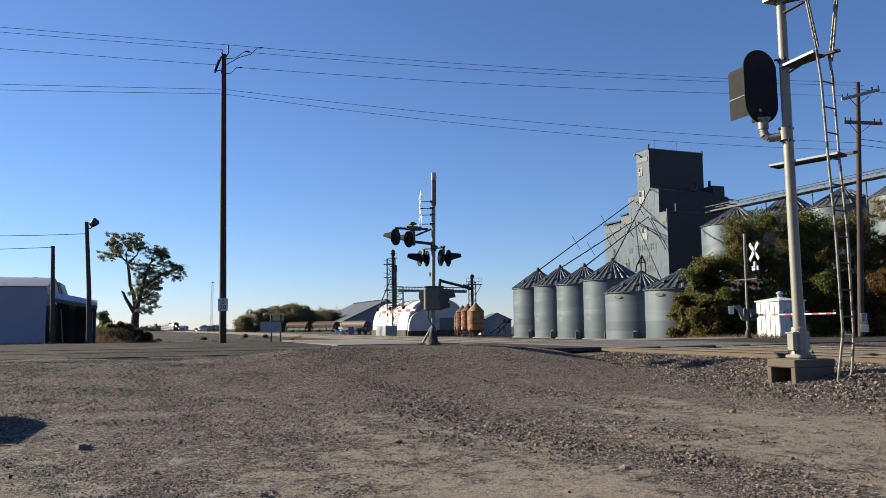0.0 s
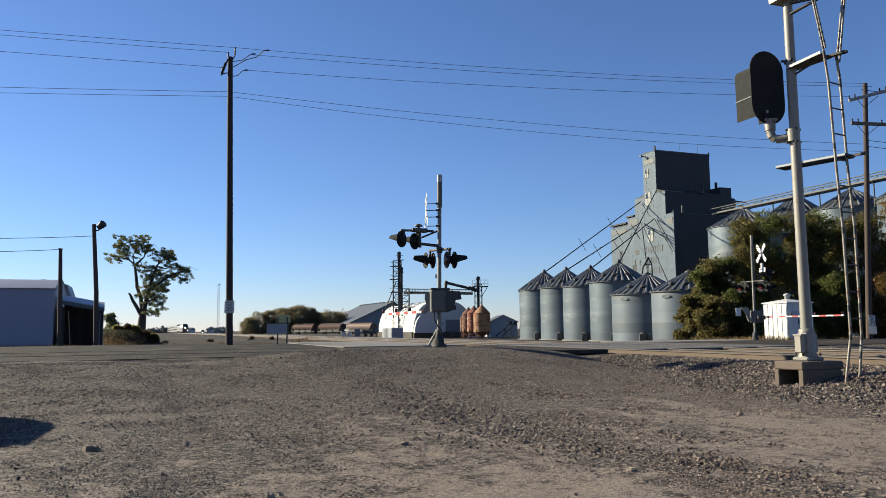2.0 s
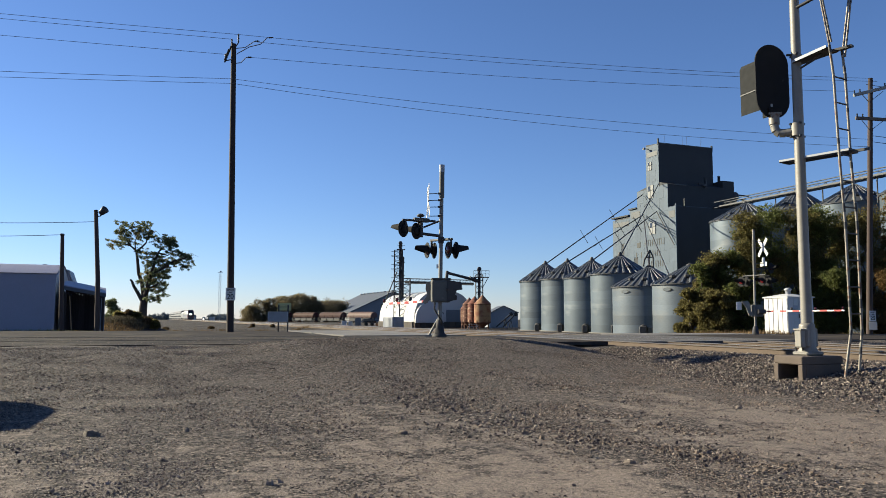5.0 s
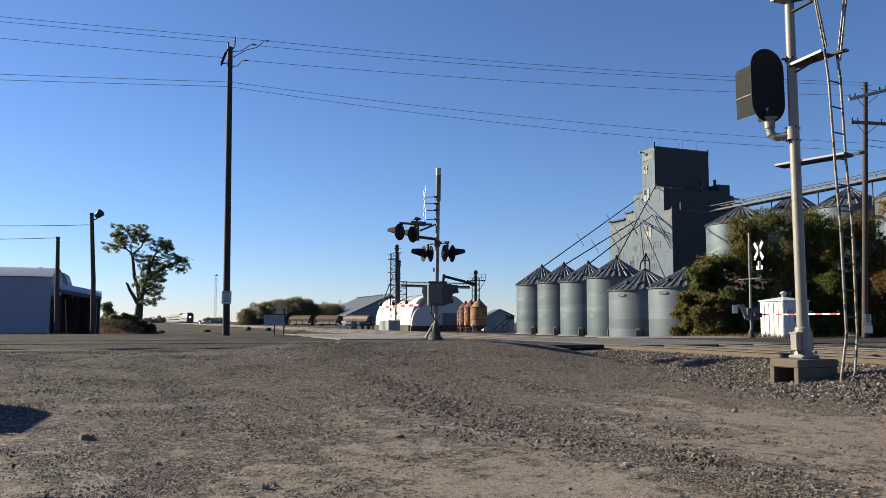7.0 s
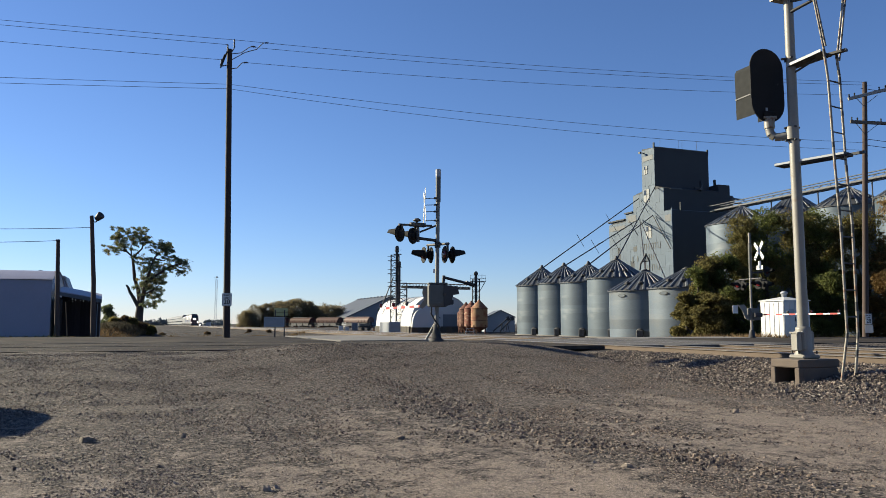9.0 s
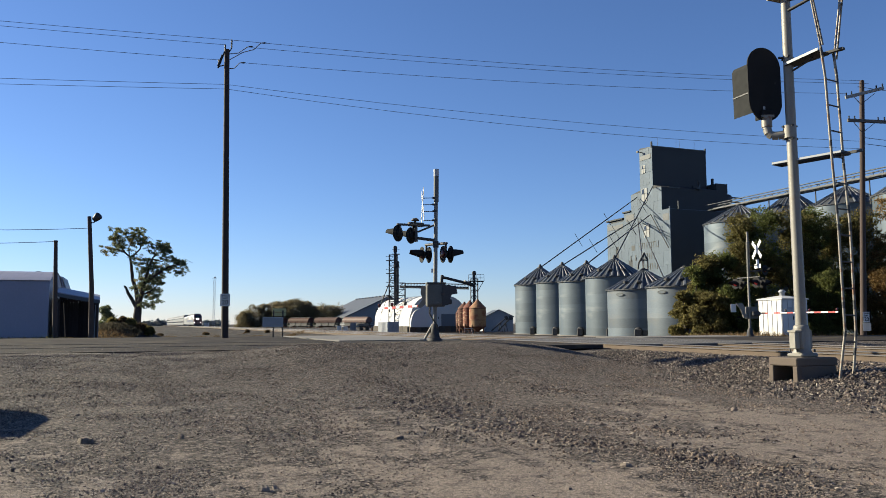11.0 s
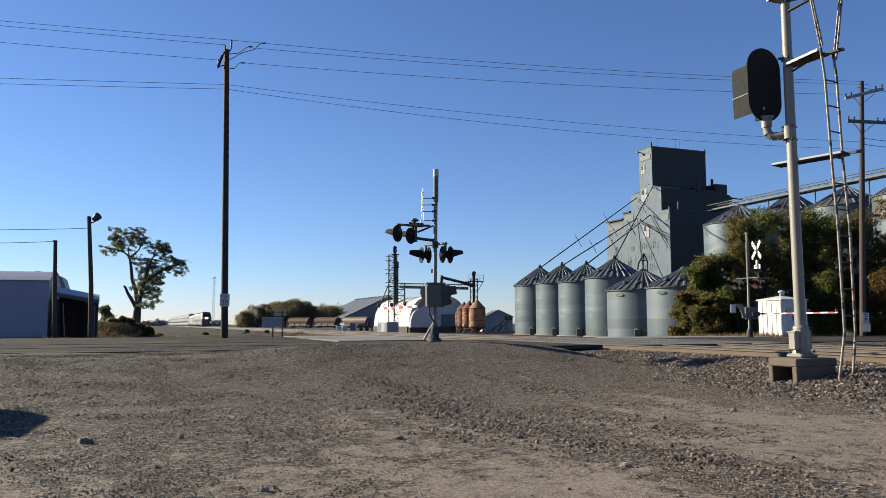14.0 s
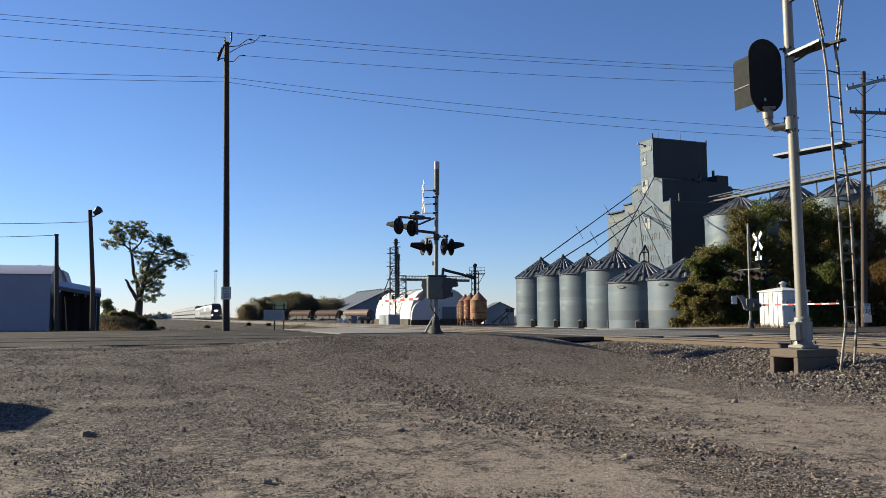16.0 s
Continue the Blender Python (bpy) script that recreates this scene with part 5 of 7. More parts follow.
def crossing_base(s, z0):
    part("base", Geo().lathe((0, 0, z0), [(0.30, 0), (0.30, 0.05), (0.20, 0.10), (0.13, 0.45), (0.10, 0.5)], 4).lathe((0, 0, z0), [(0.0, 0.5), (0.10, 0.5)], 4), "dark", s, "cast iron mast base")


def build_crossing_near():
    s = thing("crossing_signal", (-0.19, 22.5, 0.74), "crossing signal mast with flashing lamps, bell and a lowered gate", "crossing signal", "crossing signals")
    part("mast", Geo().rod((0, 0, 0.1), (0.05, 0, 5.05), 0.062, 0.056, 16), "mastgrey", s)
    crossing_base(s, 0.0)
    part("mast_sleeve", Geo().rod((0.045, 0, 4.1), (0.05, 0, 4.98), 0.075, 0.075, 14), "greybox", s)
    part("mast_cap", Geo().rod((0.05, 0, 4.86), (0.05, 0, 5.08), 0.080, 0.080, 14), "lightgrey", s, "pale mast cap")
    part("strut", Geo().rod((-0.32, -0.05, 0.02), (-0.06, 0, 0.50), 0.035, 0.03, 8).box((-0.34, -0.05, 0.03), (0.2, 0.15, 0.05)), "alu", s)
    # gate mechanism
    mech = part("gate_mechanism", Geo().box((0.02, -0.10, 1.33), (0.54, 0.42, 0.66), pose(0, 0, 0, 0, 0, 8), 0.03).box((0.02, -0.10, 1.68), (0.56, 0.44, 0.04), pose(0, 0, 0, 0, 0, 8), 0.01), "greybox", s, "grey gate mechanism case")
    part("door_panel", Geo().box((0.0, -0.325, 1.33), (0.44, 0.02, 0.54), pose(0, 0, 0, 0, 0, 8), 0.008), "greybox", mech)
    part("latch", Geo().box((0.20, -0.34, 1.35), (0.03, 0.03, 0.12), pose(0, 0, 0, 0, 0, 8)), "dark", mech)
    part("arm_bracket", Geo().prism([(-0.26, 0, 1.62), (-0.40, 0, 1.60), (-0.42, 0, 1.40), (-0.36, 0, 1.22), (-0.52, 0, 1.00), (-0.42, 0, 0.95), (-0.24, 0, 1.12)], (0, 0.05, 0), (0, 0.14, 0)), "alu", s, "pale casting that holds the arm")
    for y in (0.16, -0.30):
        part("counterweight_arm", Geo().prism([(0.22, 0, 1.62), (0.42, 0, 1.62), (0.62, 0, 1.55), (0.66, 0, 1.38), (0.50, 0, 1.36), (0.44, 0, 1.20), (0.40, 0, 1.06), (0.22, 0, 1.02)], (0, y - 0.02, 0), (0, y + 0.02, 0)), "dark", s)
    part("counterweight", Geo().box((0.50, -0.07, 1.50), (0.26, 0.40, 0.20), None, 0.02).box((0.40, -0.07, 1.14), (0.2, 0.3, 0.14), None, 0.02), "dark", s)
    gate_arm(s, (-0.38, 0.1, 1.03), U, 4.4, -0.2)
    part("cable", Geo().tube([(-0.14, -0.15, 1.0), (-0.15, -0.18, 0.8), (-0.05, -0.2, 0.62), (0.05, -0.16, 0.48), (0.07, -0.1, 0.34)], 0.022, 8), "rubber", s)
    # lower pair of lamps, back to back on a crossarm
    part("crossarm", Geo().rod(U * 0.86 + Vector((0.03, 0, 2.90)), U * -0.86 + Vector((0.03, 0, 2.78)), 0.04, 0.04, 10).rod((0.03, 0, 2.74), (0.03, 0, 2.92), 0.09, 0.09, 12), "dark", s)
    for k in (0.80, -0.80):
        o = U * k + Vector((0.03, 0, 2.53 + 0.075 * k))
        part("hanger", Geo().rod(o + Vector((0, 0, 0.3)), o + Vector((0, 0, 0.02)), 0.035, 0.035, 8), "dark", s)
        flasher(s, o - N * (0.14 if k > 0 else 0.08), -N, k > 0)
        flasher(s, o + N * (0.14 if k < 0 else 0.08), N, k < 0)
    # upper bracket with two lamps for the side approach and a bell
    part("bracket", Geo().rod((0.03, 0, 2.95), (-0.55, 0.05, 3.03), 0.045, 0.045, 10).rod((-0.55, 0.05, 2.92), (-0.56, 0.05, 3.47), 0.05, 0.05, 10).rod((0.03, 0, 3.42), (-0.5, 0.05, 3.21), 0.028, 0.028, 8), "dark", s)
    part("crossarm", Geo().rod((-1.10, -0.25, 3.40), (-0.15, 0.30, 3.43), 0.035, 0.035, 10).box((-0.56, 0.05, 3.43), (0.5, 0.16, 0.12), pose(0, 0, 0, 0, 0, 30), 0.02), "dark", s)
    part("bell", Geo().lathe((-0.58, 0.05, 3.47), [(0.03, 0), (0.03, 0.05), (0.11, 0.07), (0.12, 0.10), (0.06, 0.15), (0.0, 0.16)], 16), "dark", s)
    for o in (Vector((-1.07, -0.22, 3.14)), Vector((-0.70, 0.10, 3.11))):
        part("hanger", Geo().rod(o + Vector((0.06, 0, 0.28)), o + Vector((0.06, 0, 0.0)), 0.035, 0.035, 8), "dark", s)
        flasher(s, o, (-0.83, 0.55, 0.02))
    crossbuck(s, (-0.35, 0.05, 3.98), (-0.995, -0.10, 0), 1.26)
    for z in (3.55, 3.82, 4.02, 4.22):
        part("sign_bracket", Geo().rod((0.04, 0, z), (-0.35, 0.05, z), 0.012, 0.012, 6).box((0.0, 0, z), (0.14, 0.14, 0.04)), "dark", s)
    part("placard", Geo().box((-0.07, -0.07, 2.05), (0.06, 0.02, 0.12)), "signwhite", s, "small white number plate")


def build_crossing_far():
    s = thing("crossing_signal", (16.01, 40.0, 0.45), "crossing signal mast with a white crossbuck and lowered gate", "crossing signal", "crossing signals")
    part("mast", Geo().rod((0, 0, 0.1), (0.06, 0, 5.55), 0.065, 0.058, 14), "alu", s)
    crossing_base(s, 0.0)
    part("mast_sleeve", Geo().rod((0.05, 0, 3.2), (0.06, 0, 5.0), 0.085, 0.085, 12), "greybox", s)
    crossbuck(s, (0.47, -0.10, 4.60), (math.cos(radians(7)), math.sin(radians(7)), 0), 1.22)
    part("track_count_sign", Geo().box((0.50, -0.10, 3.72), (0.62, 0.02, 0.22), pose(0, 0, 0, 0, 0, 7 - 90), 0.005).box((0.50, -0.10, 3.92), (0.26, 0.02, 0.30), pose(0, 0, 0, 0, 0, 7 - 90), 0.005), "signwhite", s, "white inverted T sign")
    for z in (4.2, 4.58, 4.9, 3.75):
        part("sign_bracket", Geo().rod((0.05, 0, z), (0.5, -0.1, z), 0.015, 0.015, 6), "dark", s)
    part("crossarm", Geo().rod(U * 0.80 + Vector((0.03, 0, 3.13)), U * -0.80 + Vector((0.03, 0, 3.13)), 0.04, 0.04, 10), "dark", s)
    for k in (0.74, -0.74):
        o = U * k + Vector((0.03, 0, 2.83))
        flasher(s, o - N * 0.19, -N, True, 0.28, "lit_lens")
        flasher(s, o + N * 0.19, N, True, 0.28)
    part("bracket", Geo().rod((0.03, 0, 3.45), (0.75, -0.2, 3.50), 0.04, 0.04, 8), "dark", s)
    flasher(s, (0.80, -0.25, 3.50), (0.6, -0.8, 0), True, 0.28)
    flasher(s, (0.80, -0.10, 2.80), (0.7, -0.7, 0), True, 0.24)
    part("gate_mechanism", Geo().box((0.05, -0.15, 1.30), (0.50, 0.40, 0.62), pose(0, 0, 0, 0, 0, TURN), 0.03), "greybox", s, "grey gate mechanism case")
    part("arm_bracket", Geo().prism([(-0.75, 0, 1.78), (-0.42, 0, 1.80), (-0.30, 0, 1.60), (-0.28, 0, 1.25), (-0.05, 0, 1.2), (-0.05, 0, 1.05), (-0.38, 0, 1.05), (-0.50, 0, 1.45)], (0, -0.22, 0), (0, -0.12, 0)), "alu", s)
    part("counterweight", Geo().box((0.15, -0.45, 1.25), (0.40, 0.30, 0.22), None, 0.03), "dark", s)
    part("placard", Geo().box((-0.85, -0.1, 1.55), (0.30, 0.02, 0.42), pose(0, 0, 0, 0, 0, 10), 0.005).box((-0.85, -0.115, 1.55), (0.16, 0.006, 0.05), pose(0, 0, 0, 0, 30, 10)), "signwhite", s, "small white plate with dark marks")
    gate_arm(s, (0.45, -0.35, 1.27), -U, 4.75, -0.1)


def build_cabinet():
    c = thing("signal_cabinet", Vector((18.61, 42.0, 0.50)), "white sheet-metal signal cabinet with a roof vent", "signal cabinet", "", TURN)
    part("body", Geo().box((0.92, 0.86, 1.0), (1.84, 1.72, 2.0), None, 0.015), "white", c)
    for i in range(5):
        part("panel", Geo().box((-0.012, 0.19 + 0.335 * i, 1.0), (0.022, 0.30, 1.86), None, 0.006), "white", c)
        part("panel", Geo().box((0.20 + 0.36 * i, -0.012, 1.0), (0.33, 0.022, 1.86), None, 0.006), "white", c)
    part("roof", Geo().grid([[(-0.06, -0.06, 2.0), (1.90, -0.06, 2.0), (1.90, 1.78, 2.0), (-0.06, 1.78, 2.0)], [(-0.06, -0.06, 2.06), (1.90, -0.06, 2.06), (1.90, 1.78, 2.06), (-0.06, 1.78, 2.06)],
                             [(0.75, 0.70, 2.24), (1.09, 0.70, 2.24), (1.09, 1.02, 2.24), (0.75, 1.02, 2.24)]], False, True), "white", c)
    part("vent", Geo().lathe((0.92, 0.86, 2.2), [(0.14, 0), (0.14, 0.22), (0.20, 0.24), (0.20, 0.30), (0.08, 0.38), (0, 0.38)], 14), "lightgrey", c)
    part("notice", Geo().box((0.5, -0.03, 1.45), (0.35, 0.01, 0.25)), "lightgrey", c, "small grey notice")
    part("handle", Geo().box((0.75, -0.045, 1.0), (0.04, 0.04, 0.22)), "dark", c)
    part("plinth", Geo().box((0.92, 0.86, -0.1), (1.9, 1.8, 0.22)), "concrete", c)


# ---------------------------------------------------------------- trees and growth
def leaves(blobs, per, size, seed):
    """Leaf blades scattered through uneven clumps: each blob is a centre, three half-axes and a share."""
    rng = np.random.default_rng(seed)
    V, F = [], []
    for cx, cy, cz, rx, ry, rz, share in blobs:
        n = int(per * share)
        d = rng.normal(size=(n, 3))
        d /= np.linalg.norm(d, axis=1)[:, None]
        rad = rng.uniform(0.15, 1.0, n) ** 0.6
        wob = np.array([1 + 0.5 * noise.noise((a * 2.1 + cx, b * 2.1 + cy, c * 2.1 + cz)) for a, b, c in d])
        c = np.array([cx, cy, cz]) + d * (rad * wob)[:, None] * np.array([rx, ry, rz])
        a = rng.normal(size=(n, 3))
        a /= np.linalg.norm(a, axis=1)[:, None]
        b = np.cross(a, rng.normal(size=(n, 3)))
        b /= np.linalg.norm(b, axis=1)[:, None]
        s = (size * rng.uniform(0.5, 1.25, n))[:, None]
        k = np.cross(a, b) * 0.25
        quad = np.stack([c - a * s, c - b * s * 0.45 + k * s, c + a * s, c + b * s * 0.45 + k * s], 1)
        V.append(quad.reshape(-1, 3))
    v = np.concatenate(V)
    g = Geo()
    g.v = v.tolist()
    g.f = [(i, i + 1, i + 2, i + 3) for i in range(0, len(v), 4)]
    g.s = [False] * len(g.f)
    return g


def limb(g, pts, r0, r1):
    """A bent tapering limb, one skin over rings that follow its points."""
    rows, n = [], len(pts) - 1
    for i, p in enumerate(pts):
        d = (pts[min(i + 1, n)] - pts[max(i - 1, 0)]).normalized()
        e = d.cross(Vector((0.2, 1, 0.1))).normalized()
        q = d.cross(e)
        r = r0 + (r1 - r0) * i / n
        rows.append([p + (e * math.cos(k) + q * math.sin(k)) * r for k in (math.pi * j / 4 for j in range(8))])
    return g.grid(rows, True, True)


def yard_tree():
    """The leaning broadleaf tree behind the lean-to: a stout trunk, slender bare limbs and a ragged crown in clumps."""
    k = 62 / 1358
    t = thing("tree", (-24.56, 62, 0.0), "old broadleaf tree with a forked trunk and ragged green crown", "tree")
    at = lambda x, y, d=0.0: Vector(((x - 243) * k, d, (590 - y) * k + 0.5))
    part("trunk", limb(Geo(), [at(243, 606), at(243.5, 585), at(245, 560), at(247, 534)], 0.44, 0.27), "bark", t)
    part("limb", limb(Geo(), [at(236, 604, -0.2), at(240, 585, -0.1), at(244, 560)], 0.22, 0.18), "bark", t)
    part("limb", limb(Geo(), [at(246, 540), at(240, 513, 0.2), at(232, 494, 0.3), at(230, 471, 0.2), at(228, 454, 0.1), at(219, 446), at(206, 441)], 0.19, 0.04), "bark", t)
    part("limb", limb(Geo(), [at(228, 456, 0.1), at(236, 448, 0.2), at(243, 440, 0.3), at(247, 425, 0.3), at(251, 412, 0.2)], 0.09, 0.03), "bark", t)
    part("limb", limb(Geo(), [at(219, 446), at(210, 432, -0.2), at(205, 418, -0.3)], 0.06, 0.02), "bark", t)
    part("limb", limb(Geo(), [at(228, 454), at(222, 438, 0.4), at(226, 424, 0.5)], 0.06, 0.02), "bark", t)
    part("limb", limb(Geo(), [at(244, 545), at(237, 530, -0.2), at(230, 518, -0.3), at(227, 509, -0.4), at(224, 506, -0.4)], 0.17, 0.07), "bark", t)
    part("limb", limb(Geo(), [at(248, 536), at(254, 515, -0.2), at(259, 497, -0.3), at(266, 471, -0.2), at(269, 456, 0), at(278, 447, 0.1)], 0.20, 0.04), "bark", t)
    part("limb", limb(Geo(), [at(258, 500, -0.3), at(279, 488, -0.5), at(299, 473, -0.4), at(320, 467, -0.2), at(329, 466)], 0.13, 0.03), "bark", t)
    part("limb", limb(Geo(), [at(268, 458), at(284, 462, 0.2), at(297, 452, 0.3)], 0.07, 0.02), "bark", t)
    part("limb", limb(Geo(), [at(252, 522), at(266, 512, 0.6), at(276, 500, 0.8)], 0.10, 0.03), "bark", t)
    for _ in range(40):                                   # twigs
        x, y = random.choice(((205, 425), (250, 415), (285, 440), (300, 470), (322, 470), (270, 480), (262, 510)))
        a = at(x + random.uniform(-14, 14), y + random.uniform(-10, 10), random.uniform(-0.8, 0.8))
        part("twig", limb(Geo(), [a, a + Vector((random.uniform(-0.5, 0.5), random.uniform(-0.3, 0.3), random.uniform(-0.5, 0.4)))], 0.018, 0.008), "bark", t)
    rng = random.Random(3)
    clumps = {"leaf_yard": [], "leaf_yellow": []}
    for x, y, rx, ry, sh, m in ((205, 410, 11, 8, 0.8, 0), (214, 426, 13, 11, 1.2, 1), (192, 443, 9, 8, 0.7, 1), (203, 438, 9, 6, 0.6, 0), (199, 425, 9, 8, 0.6, 0), (239, 408, 13, 7, 1.0, 0), (245, 425, 13, 10, 1.1, 0), (231, 418, 9, 8, 0.7, 1), (222, 436, 10, 7, 0.6, 0),
                                (235, 454, 6, 7, 0.4, 0), (258, 431, 8, 8, 0.5, 0), (276, 434, 13, 8, 1.0, 0), (290, 437, 13, 9, 1.1, 0), (294, 450, 11, 10, 1.0, 0), (272, 448, 8, 5, 0.4, 0), (262, 466, 12, 10, 1.1, 0), (279, 473, 16, 9, 1.2, 0),
                                (255, 481, 11, 10, 1.0, 0), (270, 488, 18, 11, 1.6, 0), (303, 477, 13, 6, 0.9, 0), (318, 464, 13, 8, 1.1, 0), (322, 480, 8, 10, 0.5, 0), (250, 498, 9, 9, 0.8, 1), (249, 515, 12, 11, 1.3, 1), (269, 510, 16, 12, 1.5, 0),
                                (273, 528, 9, 11, 0.9, 0), (261, 539, 9, 8, 0.8, 0), (286, 497, 10, 8, 0.6, 0), (242, 466, 5, 5, 0.25, 0), (304, 461, 8, 6, 0.4, 0)):
        c = at(x, y)
        for _ in range(18):
            e = 1.1
            b = (c.x + rng.uniform(-e, e) * rx * k * 0.8, rng.uniform(-1.1, 1.1), c.z + rng.uniform(-e, e) * ry * k * 0.8, rx * k * rng.uniform(0.20, 0.42), 0.4, ry * k * rng.uniform(0.20, 0.42), sh * 0.27)
            clumps["leaf_yellow" if rng.random() < (0.38 if m else 0.05) else "leaf_yard"].append(b)
    part("crown", leaves(clumps["leaf_yard"], 240, 0.066, 11), "leaf_yard", t)
    part("yellowing_leaves", leaves(clumps["leaf_yellow"], 300, 0.066, 12), "leaf_yellow", t, "patches of yellowing leaves")


def grown_tree(place, h, w, seed, leaf, label, per=900, low=0.08, size=0.17, clumps=1, shrink=0.55):
    t = thing("tree", place, label, "tree", "trees along the railway")
    rng = random.Random(seed)
    part("trunk", limb(Geo(), [Vector((0, 0, -0.3)), Vector((0.1, 0, h * 0.25)), Vector((0.0, 0.1, h * 0.55))], 0.16 + h * 0.012, 0.08), "bark", t)
    bl = []

    def clump(x, y, z, r, rz, share):
        """One bough's leaves, broken up into tufts."""
        if clumps == 1:
            bl.append((x, y, z, r, r, rz, share))
            return
        bl.append((x, y, z, r * 1.0, r * 1.0, rz * 1.0, share * 0.6))
        for _ in range(clumps):
            d = Vector((rng.gauss(0, 1), rng.gauss(0, 1), rng.gauss(0.15, 1))).normalized() * rng.uniform(0.45, 0.95)
            f = rng.uniform(0.22, 0.42)
            bl.append((x + d.x * r, y + d.y * r, z + d.z * rz, r * f, r * f, rz * f * 0.8, share * 0.55 / clumps))
    for i in range(13):
        k = rng.uniform(0, 6.28)
        z = h * (low + (0.9 - low) * (i + 0.5) / 13)
        spread_ = w * 0.5 * (1.0 - shrink * max(0.0, (z / h - 0.45) / 0.55)) * rng.uniform(0.35, 0.8)
        c = Vector((math.cos(k) * spread_, math.sin(k) * spread_ * 0.8, z))
        if h > 3 and size < 0.2:
            part("limb", limb(Geo(), [Vector((0, 0, max(0.2, z * 0.6))), c * 0.55 + Vector((0, 0, z * 0.35)), c], 0.07, 0.02), "bark", t)
        r = w * rng.uniform(0.17, 0.27)
        clump(c.x, c.y, c.z, r, r * 0.85, 1.0)
    clump(0, 0, h * 0.9, w * (0.42 - 0.4 * shrink), h * 0.1, 0.9)
    clump(0.1 * w, 0, h * 0.5, w * 0.3, h * 0.3, 1.4)
    part("crown", leaves(bl, per, size, seed), leaf, t)
    return t


def build_trees():
    yard_tree()
    olive, green = "dense olive-green shrubby tree beside the track", "dense green tree beside the track"
    for i, (x, y, h, w, leaf, label) in enumerate((
            (17.2, 54.5, 3.6, 2.0, "leaf_olive", "low olive-brown bush beside the track"), (18.2, 55.2, 5.5, 2.5, "leaf", olive), (19.4, 56.0, 6.4, 2.8, "leaf_olive", olive),
            (18.6, 53.5, 3.4, 3.0, "leaf_olive", "low olive-brown bush beside the track"), (20.3, 56.0, 6.6, 3.4, "leaf", green), (20.9, 53.8, 4.2, 3.2, "leaf", green), (22.2, 57.0, 9.7, 3.8, "leaf_olive", olive), (24.2, 57.5, 10.2, 4.6, "leaf", green),
            (26.2, 57.0, 10.2, 4.6, "leaf_olive", olive), (28.2, 57.5, 10.2, 4.8, "leaf", green), (29.6, 59.0, 9.9, 4.6, "leaf_olive", olive), (27.0, 53.8, 5.0, 3.6, "leaf", green), (31.0, 56.0, 9.9, 4.4, "leaf_olive", olive),
            (32.8, 55.0, 10.8, 4.4, "leaf_rust", "tree with rusty autumn leaves beside the track"), (31.0, 53.0, 5.2, 3.4, "leaf_rust", "tree with rusty autumn leaves beside the track"), (36.0, 55.0, 10.4, 5.0, "leaf_olive", olive))):
        grown_tree((x, y, ground_at(x, y) - 0.05), h, w, 30 + i, leaf, label, 1150, 0.05, 0.100, 9, 0.25)
    for i in range(17):
        x = -91 + i * 2.6 + random.uniform(-0.9, 0.9)
        h = float(np.interp(x, [-88, -84, -79, -74, -66, -60, -54, -48], [7.0, 10.5, 12.6, 13.0, 14.0, 11.6, 9.0, 9.8])) * random.uniform(0.85, 1.06)
        grown_tree((x, 352 + random.uniform(-7, 7), -0.15), h, random.uniform(8.0, 12.5), 60 + i, "leaf_far", "bushy olive-green tree behind the freight cars", 480, 0.02, 0.27, 1, 0.3)
    scrub = [(-27.2 + 0.5 * k + random.uniform(-0.2, 0.2), 60.3 + random.uniform(-0.8, 0.7), random.uniform(0.3, 0.75), random.uniform(0.6, 1.3), "leaf_dry" if k % 3 else "leaf_olive") for k in range(10)]
    for i, (x, y, h, w, leaf) in enumerate([(-28.7, 66, 3.0, 1.9, "leaf_yard")] + scrub):
        b = grown_tree((x, y, ground_at(x, y)), h, w, 80 + i, leaf, "low dark bush beside the shed", 260, 0.1, 0.12)
        b.name = "bush"
        b["category"] = "bush"


def grass(name, n, area, tall, material, label, seed):
    """Upright blades in one joined mesh."""
    rng = np.random.default_rng(seed)
    x, y = area(rng, n)
    z = height(x, y)
    h = tall * rng.uniform(0.4, 1.2, len(x))
    an = rng.uniform(0, 6.28, len(x))
    w = 0.02 + 0.02 * tall
    lean = rng.normal(0, 0.35, (len(x), 2)) * h[:, None]
    a = np.stack([x - np.cos(an) * w, y - np.sin(an) * w, z - 0.02], -1)
    b = np.stack([x + np.cos(an) * w, y + np.sin(an) * w, z - 0.02], -1)
    c = np.stack([x + lean[:, 0], y + lean[:, 1], z + h], -1)
    g = Geo()
    g.v = np.stack([a, b, c], 1).reshape(-1, 3).tolist()
    g.f = [(i, i + 1, i + 2) for i in range(0, len(g.v), 3)]
    g.s = [False] * len(g.f)
    return tagged(new(name, g.mesh(name, M[material])), label, "grass", "", "stuff")


